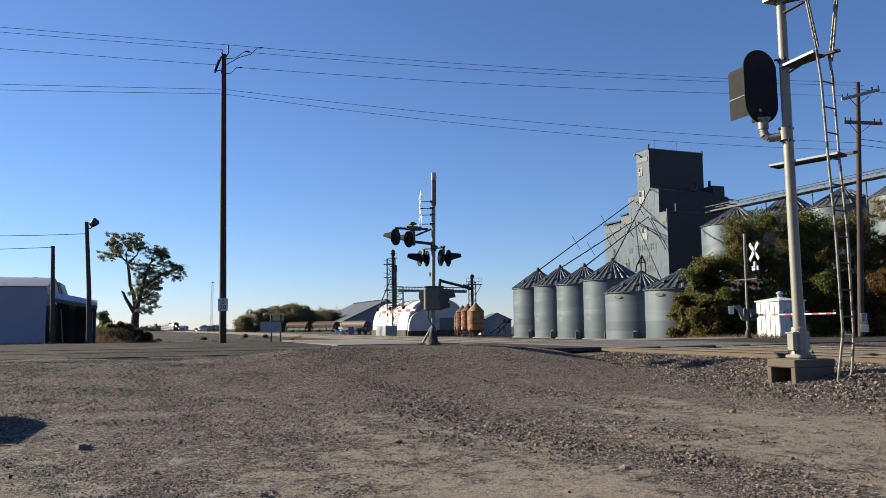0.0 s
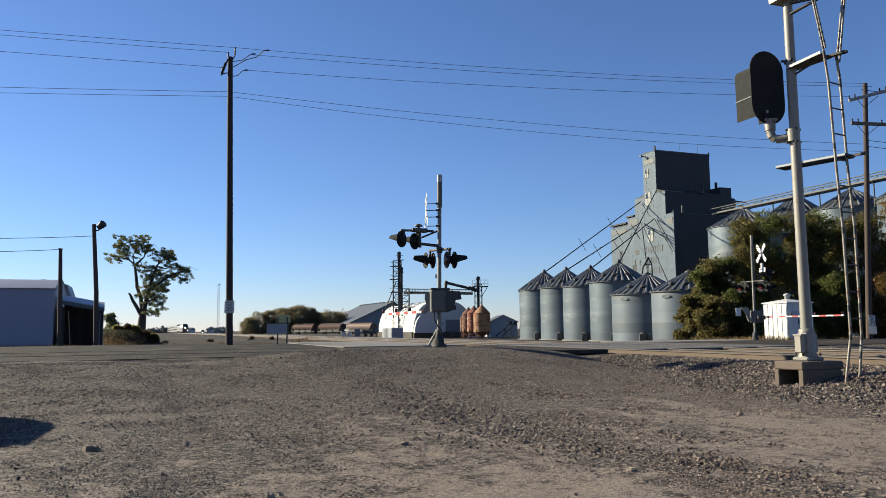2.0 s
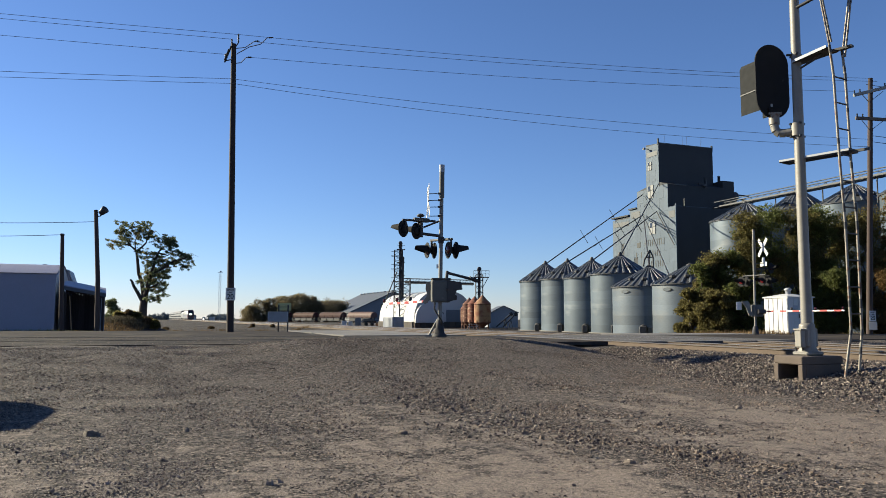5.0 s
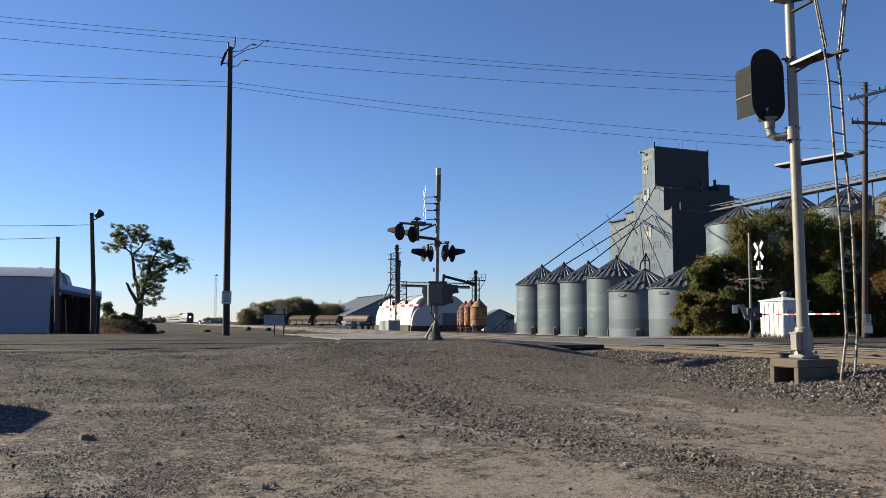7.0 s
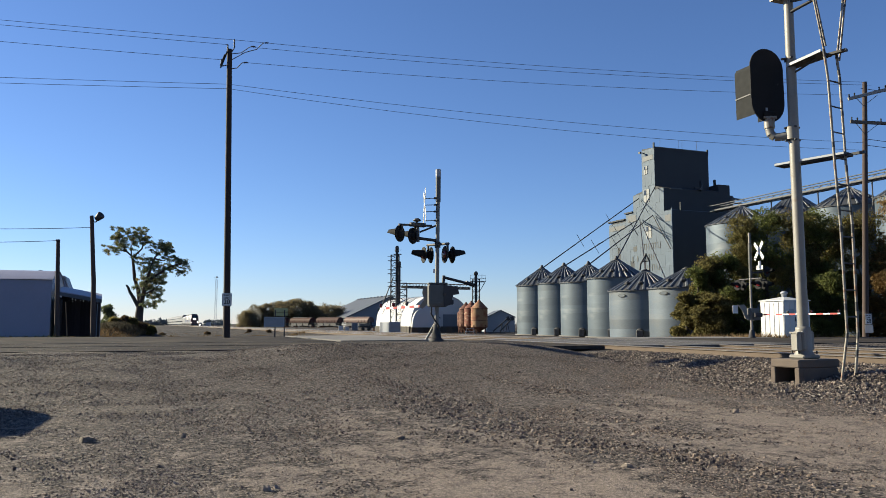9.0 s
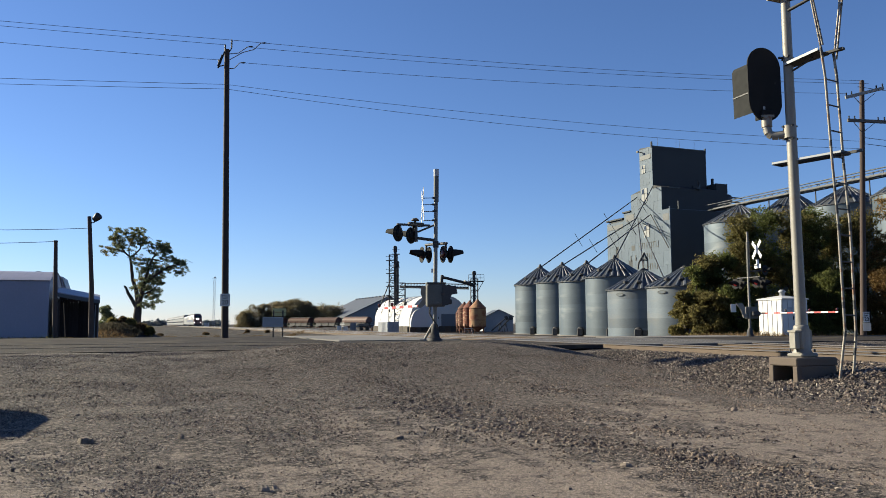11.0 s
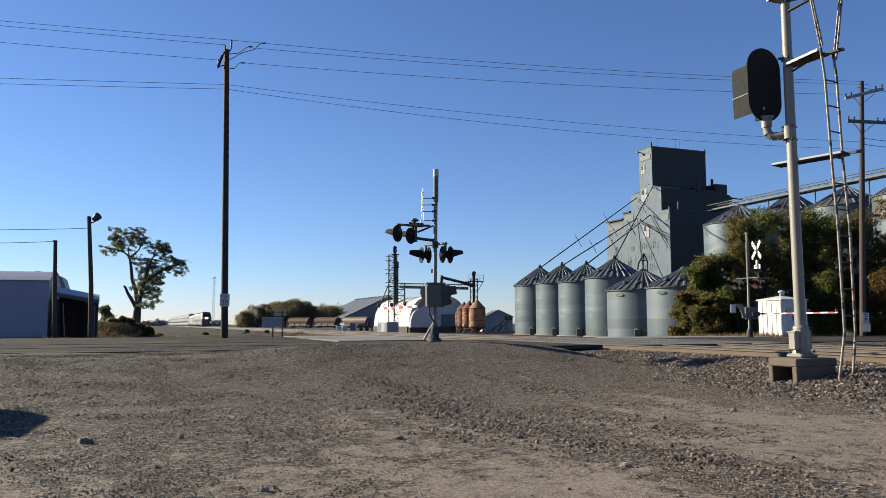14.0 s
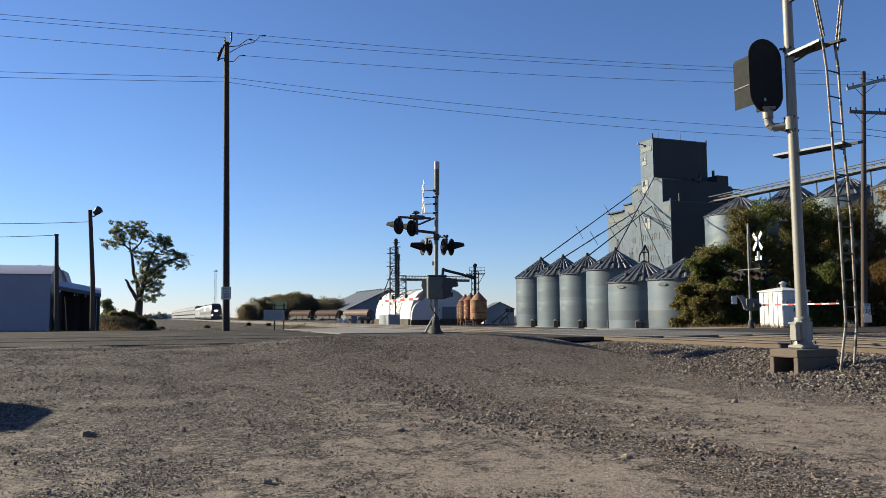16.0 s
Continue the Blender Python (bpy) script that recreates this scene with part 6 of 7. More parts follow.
def build_grass():
    grass("dry_grass", 7000, lambda r, n: (r.uniform(-28.8, -22.9, n), r.uniform(54.5, 58.8, n)), 0.10, "drygrass", "pale dry grass on the verge", 1)
    grass("brush", 15000, lambda r, n: (np.clip(r.normal(-25.7, 1.5, n), -28.8, -22.9), r.normal(60.0, 0.8, n)), 0.30, "brush", "grey-brown brush on the bank under the tree", 11)
    grass("dry_grass", 14000, lambda r, n: tuple(from_pa(r.uniform(30, 52, n), 32.2 + 9 * r.uniform(0, 1, n) ** 1.8).T), 0.42, "drygrass", "pale dry grass below the trees", 2)
    grass("dry_grass", 2500, lambda r, n: (r.uniform(-38, -22.5, n), r.uniform(44.8, 47.5, n)), 0.22, "leaf_olive", "low weeds along the shed wall", 3)
    for i, (x, y, h, w) in enumerate(((-30.5, 100, 0.25, 0.9), (-25.6, 102, 0.3, 0.7), (-24.4, 96, 0.2, 0.6), (-16.4, 104, 0.25, 0.6), (-7.4, 86, 0.4, 0.9), (-33.5, 92, 0.2, 0.8), (-20.3, 90, 0.15, 0.5))):
        b = grown_tree((x, y, ground_at(x, y)), h, w, 140 + i, "leaf_dry", "low dry scrub on the gravel field", 90, 0.1, 0.12)
        b.name, b["category"] = "bush", "bush"
    spots = [(random.uniform(-34, -12), random.uniform(62, 84)) for _ in range(26)]
    grass("weeds", 2600, lambda r, n: tuple((np.array(spots)[r.integers(0, len(spots), n)] + r.normal(0, 0.4, (n, 2))).T), 0.3, "leaf_dry", "dark dry weeds in clumps on the gravel field", 7)
    grass("dry_grass", 700, lambda r, n: (r.uniform(-40, 0, n), r.uniform(64, 110, n)), 0.25, "leaf_dry", "dry weeds along the sidings", 4)


# ---------------------------------------------------------------- sheds on the far side of the yard
def ribs(parent, a, b, z0, z1, n, material, out):
    """Upright sheet ribs along a wall from a to b."""
    a, b, out = Vector(a), Vector(b), Vector(out)
    m = pose(0, 0, 0, 0, 0, math.degrees(math.atan2((b - a).y, (b - a).x)))
    for i in range(n):
        c = a.lerp(b, (i + 0.5) / n) + out
        part("sheet", Geo().box((c.x, c.y, (z0 + z1) / 2), ((b - a).length / n - 0.002, 0.012, z1 - z0), m), material, parent)


def build_sheds():
    # long shed with a bowed roof; its near wall is in shade
    s = thing("metal_shed", (-25.5, 50.0, 0.4), "long white sheet-metal shed with a bowed roof", "shed", "sheds", TURN)
    L, D = 22.0, 8.0
    prof = [(D * k / 12, 3.72 + 0.98 * math.sin(math.pi * (0.06 + 0.88 * k / 12)) - 0.18) for k in range(13)]
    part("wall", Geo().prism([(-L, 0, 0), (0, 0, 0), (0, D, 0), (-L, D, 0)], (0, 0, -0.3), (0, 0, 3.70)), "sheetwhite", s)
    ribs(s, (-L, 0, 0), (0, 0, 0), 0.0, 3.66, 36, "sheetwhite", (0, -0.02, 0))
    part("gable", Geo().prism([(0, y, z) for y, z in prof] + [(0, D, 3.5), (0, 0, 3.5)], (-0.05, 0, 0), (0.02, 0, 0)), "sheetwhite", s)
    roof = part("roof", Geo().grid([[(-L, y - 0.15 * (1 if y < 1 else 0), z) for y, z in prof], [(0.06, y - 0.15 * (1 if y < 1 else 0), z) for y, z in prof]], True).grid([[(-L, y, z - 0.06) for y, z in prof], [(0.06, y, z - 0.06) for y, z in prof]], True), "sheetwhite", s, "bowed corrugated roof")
    for i in range(46):
        x = -L + 0.3 + i * (L / 46)
        part("roof_rib", Geo().tube([(x, y - 0.15 * (1 if y < 1 else 0), z + 0.002) for y, z in prof[:8]], 0.006, 4), "sheetwhite", roof)
    # gabled shed behind it
    b = thing("small_shed", (-38.1, 75.0, 0.06), "small white gabled shed behind the long one", "shed", "sheds", TURN)
    k = 1.25
    part("wall", Geo().prism([(x * k, 0, z * k) for x, z in ((-2.5, 0), (1.05, 0), (1.05, 3.6), (0.7, 4.6), (-0.9, 5.0), (-2.5, 4.6))], (0, 0, 0), (0, 5, 0)), "sheetwhite", b)
    part("roof", Geo().prism([(x * k, 0, z * k) for x, z in ((-2.6, 4.6), (-0.9, 5.03), (0.75, 4.62), (1.12, 3.6), (1.18, 3.6), (0.8, 4.7), (-0.9, 5.12), (-2.6, 4.7))], (0, -0.2, 0), (0, 5.2, 0)), "lightgrey", b)
    # open lean-to, dark inside
    l = thing("lean_to", (-25.1, 50.6, 0.4), "dark boarded timber lean-to beside the shed", "lean-to", "sheds", 24)
    part("roof", Geo().prism([(-0.2, 0, 2.85), (2.42, 0, 2.38), (2.42, 0, 2.50), (-0.2, 0, 3.0)], (0, -0.5, 0), (0, 4.5, 0.5)), "sheetwhite", l, "sloping corrugated roof")
    part("fascia", Geo().prism([(-0.2, 0, 2.70), (2.42, 0, 2.24), (2.42, 0, 2.46), (-0.2, 0, 2.93)], (0, -0.56, 0), (0, -0.51, 0)), "bluegrey", l)
    part("back_wall", Geo().box((1.1, 4.3, 1.2), (2.5, 0.1, 2.4)), "creosote", l)
    part("side_wall", Geo().box((2.28, 2.0, 1.15), (0.08, 4.6, 2.3)).box((-0.15, 2.0, 1.3), (0.08, 4.6, 2.6)), "creosote", l)
    for i in range(14):
        part("plank", Geo().box((0.0 + i * 0.17, 1.6 + 0.01 * (i % 2), 1.42 - 0.09 * i * 0.17), (0.168, 0.025, 2.83 - 0.18 * i * 0.17), None, 0.004), "darkboard", l)
    part("corner_board", Geo().box((2.34, -0.44, 1.1), (0.09, 0.03, 2.3), None, 0.006).box((2.16, -0.44, 1.05), (0.05, 0.03, 2.2)), "storewall", l, "pale worn corner board")
    for x in (0.0, 2.0, 2.28):
        part("post", Geo().box((x, -0.4, 1.2), (0.13, 0.13, 2.5), None, 0.01), "creosote", l)
    pr = thing("leaning_pole", (-24.15, 49.6, 0.45), "thin brown pole leaning in the lean-to", "pole")
    part("shaft", Geo().rod((0, 0, 0), (-0.25, 0.1, 2.2), 0.035, 0.03, 8), "ochre", pr)


# ---------------------------------------------------------------- the far yard: domed store, legs, tanks, stores
def lattice(parent, x, y, w, z0, z1, bays, r, material):
    """A square lattice mast."""
    cs = [Vector((x + sx * w / 2, y + sy * w / 2, 0)) for sx, sy in ((-1, -1), (1, -1), (1, 1), (-1, 1))]
    for c in cs:
        part("leg", Geo().rod(c + Vector((0, 0, z0)), c + Vector((0, 0, z1)), r, r, 6), material, parent)
    for i in range(bays):
        h0, h1 = z0 + (z1 - z0) * i / bays, z0 + (z1 - z0) * (i + 1) / bays
        g = Geo()
        for k in range(4):
            a, b = cs[k], cs[(k + 1) % 4]
            g.rod(a + Vector((0, 0, h0)), b + Vector((0, 0, h1)), r * 0.6, r * 0.6, 4).rod(a + Vector((0, 0, h1)), b + Vector((0, 0, h1)), r * 0.6, r * 0.6, 4)
        part("bracing", g, material, parent)


def build_far_yard():
    # domed store
    d = thing("domed_store", (-5.04, 120.0, -0.15), "long white fabric-covered arched store with a white end wall", "storage building", "", TURN)
    W_, H_, L_ = 9.9, 5.9, 19.0
    arch = [(W_ / 2 - W_ / 2 * math.copysign(abs(math.cos(math.pi * k / 24)) ** 0.72, math.cos(math.pi * k / 24)), 1.0 + (H_ - 1.0) * math.sin(math.pi * k / 24) ** 0.85) for k in range(25)]
    part("cover", Geo().grid([[(x, y, z) for x, z in arch] for y in (-0.1, L_ * 0.25, L_ * 0.5, L_ * 0.75, L_)], True), "fabric", d, "taut white fabric cover")
    part("end_wall", Geo().prism([(x, 0, z) for x, z in arch] + [(W_, 0, 0.9), (0, 0, 0.9)], (0, 0.0, 0), (0, 0.1, 0)), "fabric", d, "shaded white end wall")
    porch = [(0.05 + x * 0.47, 0.9 + (z - 1.0) * 0.60) for x, z in arch]
    part("porch", Geo().prism([(x, 0, z) for x, z in porch] + [(0.05 + W_ * 0.47, 0, 0.85), (0.05, 0, 0.85)], (0, -0.7, 0), (0, -0.15, 0)), "fabric", d, "low white arched porch")
    part("end_wall", Geo().prism([(x, 0, z) for x, z in arch] + [(W_, 0, 0.9), (0, 0, 0.9)], (0, L_ - 0.1, 0), (0, L_ - 0.02, 0)), "fabric", d)
    for i in range(10):
        part("block", Geo().box((0.5 + i * (W_ - 1) / 9, -0.05, 0.5), ((W_ - 1) / 9 - 0.04, 0.5, 1.0), None, 0.03), "tie" if i % 3 else "railrust", d)
    for i in range(16):
        part("block", Geo().box((0.05, 0.8 + i * 1.18, 0.5), (0.5, 1.14, 1.0), None, 0.03), "tie", d)
    for y in (3.5, 7.5, 11.5, 15.5):
        part("seam", Geo().tube([(x, y, z + 0.02) for x, z in arch[1:14]], 0.03, 4), "lightgrey", d)
    part("door", Geo().box((6.7, -0.06, 1.9), (2.6, 0.08, 2.0), None, 0.02), "storewall", d, "grey end door")
    part("wall_lamp", Geo().box((4.6, -0.2, 2.3), (0.5, 0.25, 0.35), None, 0.05), "dark", d)
    # container beside it
    c = thing("steel_container", (-7.58, 108.5, -0.05), "pale grey steel box container on the ground", "container", "", TURN + 10)
    part("body", Geo().box((0.92, 1.5, 0.8), (1.84, 3.0, 1.58), None, 0.03), "lightgrey", c)
    for i in range(8):
        part("corrugation", Geo().box((-0.02, 0.25 + i * 0.36, 0.8), (0.05, 0.18, 1.4), None, 0.01), "lightgrey", c)
        part("corrugation", Geo().box((0.15 + i * 0.22, -0.02, 0.8), (0.10, 0.03, 1.4), None, 0.01), "lightgrey", c)
    # grain leg with a lattice mast
    g = thing("bucket_elevator", (-7.8, 130.0, -0.3), "tall dark bucket elevator leg in a lattice mast", "bucket elevator", "bucket elevators")
    lattice(g, -0.35, 0, 1.35, 0, 13.2, 15, 0.065, "dark")
    part("casing", Geo().box((0.0, -0.2, 6.9), (0.45, 0.45, 13.8)), "dark", g)
    part("casing", Geo().box((0.45, -0.2, 6.0), (0.3, 0.4, 12.0)), "dark", g)
    part("head", Geo().lathe((0.0, -0.6, 14.4), [(0, 0), (0.30, 0), (0.34, 0.1), (0.34, 0.6), (0, 0.7)], 12, (0, 1, 0)).box((0.0, -0.2, 13.9), (0.62, 0.6, 0.5), None, 0.05), "dark", g)
    part("head_box", Geo().box((0.2, -0.2, 11.6), (0.9, 0.7, 1.0), None, 0.1), "dark", g)
    for i in range(9):
        part("landing", Geo().box((-0.9 if i % 2 else 0.1, -0.2, 4.5 + i * 1.1), (1.3, 1.0, 0.08)), "dark", g)
        part("landing_rail", Geo().rod((-1.55 if i % 2 else -0.5, -0.7, 5.2 + i * 1.1), (-0.3 if i % 2 else 0.75, -0.7, 5.2 + i * 1.1), 0.04, 0.04, 5), "dark", g)
    part("brace", Geo().rod((-0.6, 0, 9.5), (-2.6, -0.5, 4.2), 0.10, 0.10, 6).rod((-0.6, 0, 7.5), (-2.4, -0.5, 3.2), 0.05, 0.05, 6), "dark", g)
    lattice(g, 1.0, -4.0, 1.7, 0, 8.2, 8, 0.08, "galv_roof")
    # bridge from leg to leg
    br = thing("conveyor_bridge", (-6.9, 127.0, 7.2), "lattice conveyor bridge between two grain legs", "conveyor")
    e = Vector((11.2, -6.2, -0.55))
    for y, z in ((0, 0), (0, 0.75), (0.7, 0), (0.7, 0.75)):
        part("chord", Geo().rod((0, y, z), e + Vector((0, y, z)), 0.06, 0.06, 6), "galv_roof", br)
    for i in range(22):
        a, b = e * (i / 22), e * ((i + 1) / 22)
        part("web", Geo().rod(a, b + Vector((0, 0, 0.75)), 0.035, 0.035, 4).rod(b, b + Vector((0, 0, 0.75)), 0.035, 0.035, 4), "galv_roof", br)
    part("trough", Geo().prism([(0, 0.1, 0.05), (0, 0.6, 0.05), (0, 0.6, 0.35), (0, 0.1, 0.35)], (0, 0, 0), e), "dark", br)
    # second leg
    k = thing("bucket_elevator", (5.15, 120.0, -0.2), "shorter lattice grain leg with a railed platform", "bucket elevator", "bucket elevators")
    lattice(k, 0, 0, 1.1, 0, 8.4, 9, 0.06, "dark")
    part("casing", Geo().box((0.0, 0, 4.6), (0.4, 0.4, 9.0)), "dark", k)
    part("head", Geo().lathe((0, -0.4, 9.3), [(0, 0), (0.30, 0), (0.34, 0.1), (0.34, 0.6), (0, 0.7)], 12, (0, 1, 0)), "dark", k)
    part("platform", Geo().box((0.3, 0, 8.0), (2.4, 1.6, 0.1)), "dark", k)
    for x in (-0.9, -0.3, 0.3, 0.9, 1.5):
        part("rail_post", Geo().rod((x, -0.8, 8.0), (x, -0.8, 9.0), 0.03, 0.03, 5), "galv_roof", k)
    part("hand_rail", Geo().rod((-0.9, -0.8, 9.0), (1.5, -0.8, 9.0), 0.03, 0.03, 5).rod((-0.9, -0.8, 8.5), (1.5, -0.8, 8.5), 0.03, 0.03, 5), "galv_roof", k)
    part("platform_brace", Geo().rod((1.4, -0.7, 7.95), (0.5, -0.5, 6.4), 0.05, 0.05, 5).rod((-0.9, -0.7, 7.95), (-0.5, -0.5, 7.0), 0.05, 0.05, 5), "dark", k)
    part("spout", Geo().rod((-5.0, -3.0, 8.5), (-0.4, -0.4, 7.5), 0.22, 0.22, 10).rod((-5.2, -3.0, 6.8), (-5.0, -3.0, 8.8), 0.24, 0.24, 8).rod((-1.6, -1.1, 7.85), (-0.3, -0.2, 7.4), 0.30, 0.30, 10), "dark", k)
    # rusty hopper tanks
    for x, y, r, ap, ev, bt, m in ((4.94, 105.0, 1.13, 4.6, 3.45, 0.9, "ochre"), (4.0, 108.5, 0.98, 4.5, 3.55, 1.0, "rust_pale"), (3.35, 111.5, 0.98, 4.4, 3.5, 1.0, "rust"), (2.75, 114.0, 0.62, 3.6, 2.9, 1.1, "rust")):
        t = thing("hopper_tank", (x, y, -0.1), "rust-streaked steel hopper tank on legs", "tank", "rusty tanks")
        part("shell", Geo().lathe((0, 0, 0), [(r, bt), (r + 0.015, bt + 0.5), (r, bt + 0.9), (r + 0.015, bt + 1.4), (r, ev)], 28), m, t)
        part("roof", Geo().lathe((0, 0, 0), [(r + 0.05, ev - 0.03), (r + 0.04, ev + 0.02), (0.15, ap - 0.05), (0.12, ap + 0.08), (0, ap + 0.08)], 28, None, False), m, t)
        part("hopper", Geo().lathe((0, 0, 0), [(r, bt), (0.25, 0.35), (0.2, 0.2), (0, 0.2)], 28), "rust", t)
        for i in range(4):
            a = math.pi / 4 + i * math.pi / 2
            part("leg", Geo().rod((math.cos(a) * r, math.sin(a) * r, 0), (math.cos(a) * r, math.sin(a) * r, bt + 0.3), 0.06, 0.06, 6), "rust", t)
        for z in (bt + 0.02, bt + 0.9, ev - 0.08):
            part("hoop", Geo().lathe((0, 0, z), [(r + 0.01, -0.03), (r + 0.035, 0), (r + 0.01, 0.03)], 28), "rust", t)
    st = thing("step_frame", (3.6, 103.6, -0.1), "pale steel step frame in front of rusty tanks", "steps")
    for z in (0.35, 0.7):
        part("tread", Geo().box((0, 0, z), (1.2, 0.3, 0.06)), "lightgrey", st)
    for x in (-0.5, 0.5):
        part("leg", Geo().box((x, 0, 0.35), (0.06, 0.06, 0.75), pose(0, 0, 0, 0, 12 * (1 if x < 0 else -1), 0)), "lightgrey", st)
    # small gabled shed and augers
    w = thing("gabled_shed", (9.72, 130.0, -0.2), "small pale gabled metal shed with a wide grey door", "shed", "sheds", 3)
    part("wall", Geo().prism([(-2.3, 0, 0), (2.4, 0, 0), (2.4, 0, 2.6), (0, 0, 3.65), (-2.3, 0, 2.5)], (0, 0, 0), (0, 9, 0)), "lightgrey", w)
    part("roof", Geo().prism([(-2.5, 0, 2.45), (0, 0, 3.68), (2.55, 0, 2.52), (2.55, 0, 2.62), (0, 0, 3.80), (-2.5, 0, 2.55)], (0, -0.25, 0), (0, 9.2, 0)), "bluegrey", w)
    part("door", Geo().box((0.1, -0.04, 1.0), (2.5, 0.08, 2.0), None, 0.02), "lightgrey", w)
    for i in range(4):
        part("door_panel", Geo().box((0.1, -0.09, 0.25 + i * 0.5), (2.4, 0.03, 0.46)), "lightgrey", w)
    for x, dx in ((7.3, 2.6), (8.3, 2.2)):
        au = thing("grain_auger", (x, 112.0, -0.1), "dark slanting grain auger on the ground", "grain auger", "augers", 20)
        part("tube", Geo().rod((0, 0, 0.3), (dx, 0.5, 2.2), 0.11, 0.11, 8), "dark", au)
        part("head", Geo().box((dx, 0.5, 2.15), (0.4, 0.35, 0.6), pose(0, 0, 0, 0, -30, 0), 0.05), "dark", au)
        part("stand", Geo().rod((dx * 0.6, -0.4, 0), (dx * 0.6, 0.3, 1.5), 0.05, 0.05, 6).rod((dx * 0.6, 1.0, 0), (dx * 0.6, 0.3, 1.5), 0.05, 0.05, 6), "dark", au)
    # wide gabled store with a blue-grey roof
    s = thing("gabled_store", (-22.9, 335.0, -0.4), "wide blue-grey metal store with a gabled roof", "storage building", "", TURN)
    part("wall", Geo().prism([(-18.9, 0, 0), (18.9, 0, 0), (18.9, 0, 4.6), (0, 0, 13.2), (-18.9, 0, 4.6)], (0, 0, 0), (0, 56, 0)), "storewall", s)
    part("roof", Geo().prism([(-19.8, 0, 4.2), (0, 0, 13.3), (19.8, 0, 4.2), (19.8, 0, 4.6), (0, 0, 13.75), (-19.8, 0, 4.6)], (0, -0.6, 0), (0, 56.6, 0)), "bluegrey", s)
    for i in range(10):
        part("ridge_vent", Geo().box((0, 2 + i * 5.8, 13.9), (1.2, 1.8, 0.6), None, 0.15), "storewall", s)
    part("window", Geo().box((-4.6, -0.06, 7.4), (2.2, 0.08, 1.8), None, 0.02), "glass", s)
    tk = thing("upright_tank", (-11.0, 150.0, -0.2), "pale upright tank beside the domed store", "tank")
    part("shell", Geo().lathe((0, 0, 0), [(0.95, 0), (0.95, 4.4), (0.8, 4.7), (0.3, 5.0), (0, 5.02)], 24), "lightgrey", tk)
    part("pipe", Geo().rod((-0.7, -0.8, 0), (-0.7, -0.8, 5.0), 0.09, 0.09, 6).rod((-0.7, -0.8, 5.0), (0, 0, 5.2), 0.09, 0.09, 6), "lightgrey", tk)


def freight_car(place, turn, m, label):
    c = thing("freight_car", place, label, "freight car", "parked freight cars", turn)
    prof = [(math.cos(k) * 1.5, 2.55 + math.sin(k) * 1.35) for k in (math.pi * (i / 12) for i in range(13))]
    low = [(-1.5, 2.0), (1.5, 2.0)]
    part("body", Geo().prism([(-6.6, y, z) for y, z in prof + low], (0, 0, 0), (13.2, 0, 0)), m, c)
    for i in range(9):
        x = -6.4 + i * 1.6
        for y in (-1.52, 1.52):
            part("side_post", Geo().box((x, y, 2.3), (0.12, 0.08, 0.9)), m, c)
    for x in (-3.9, 0, 3.9):
        part("hopper", Geo().prism([(x - 1.93, 0, 2.0), (x - 1.5, 0, 0.8), (x + 1.5, 0, 0.8), (x + 1.93, 0, 2.0)], (0, -1.3, 0), (0, 1.3, 0)), "dark", c)
    part("sill", Geo().box((0, 0, 1.0), (15.0, 2.4, 0.28)), "dark", c)
    part("running_board", Geo().box((0, 0, 3.98), (12.5, 0.7, 0.08)), "galv_roof", c)
    for sx in (-1, 1):
        part("end_platform", Geo().box((sx * 7.1, 0, 1.6), (0.9, 2.6, 0.1)).box((sx * 7.4, 1.2, 2.3), (0.06, 0.06, 1.6)).box((sx * 7.4, -1.2, 2.3), (0.06, 0.06, 1.6)), "dark", c)
        bogie = part("bogie", Geo().box((sx * 5.4, 0, 0.55), (2.4, 2.0, 0.35), None, 0.05), "dark", c)
        for wx in (-0.85, 0.85):
            part("wheelset", Geo().rod((sx * 5.4 + wx, -0.8, 0.45), (sx * 5.4 + wx, 0.8, 0.45), 0.44, 0.44, 14), "rust", bogie)
    for x in (-3.5, 0, 3.5):
        part("hatch", Geo().lathe((x, 0, 3.88), [(0.4, 0), (0.4, 0.18), (0.2, 0.24), (0, 0.24)], 10), m, c)
    return c


def build_freight():
    y, x = 310.0, -66.5
    for i, (m, label) in enumerate((("tankcar", "weathered beige covered hopper wagon on a siding"), ("tankcar", "weathered beige covered hopper wagon on a siding"), ("tankrust", "rust-brown covered hopper wagon on a siding"), ("redbrown", "faded red-brown covered hopper wagon on a siding"))):
        freight_car((x + i * 12.2, y - i * 12.0, -0.25), -44.5, m, label)


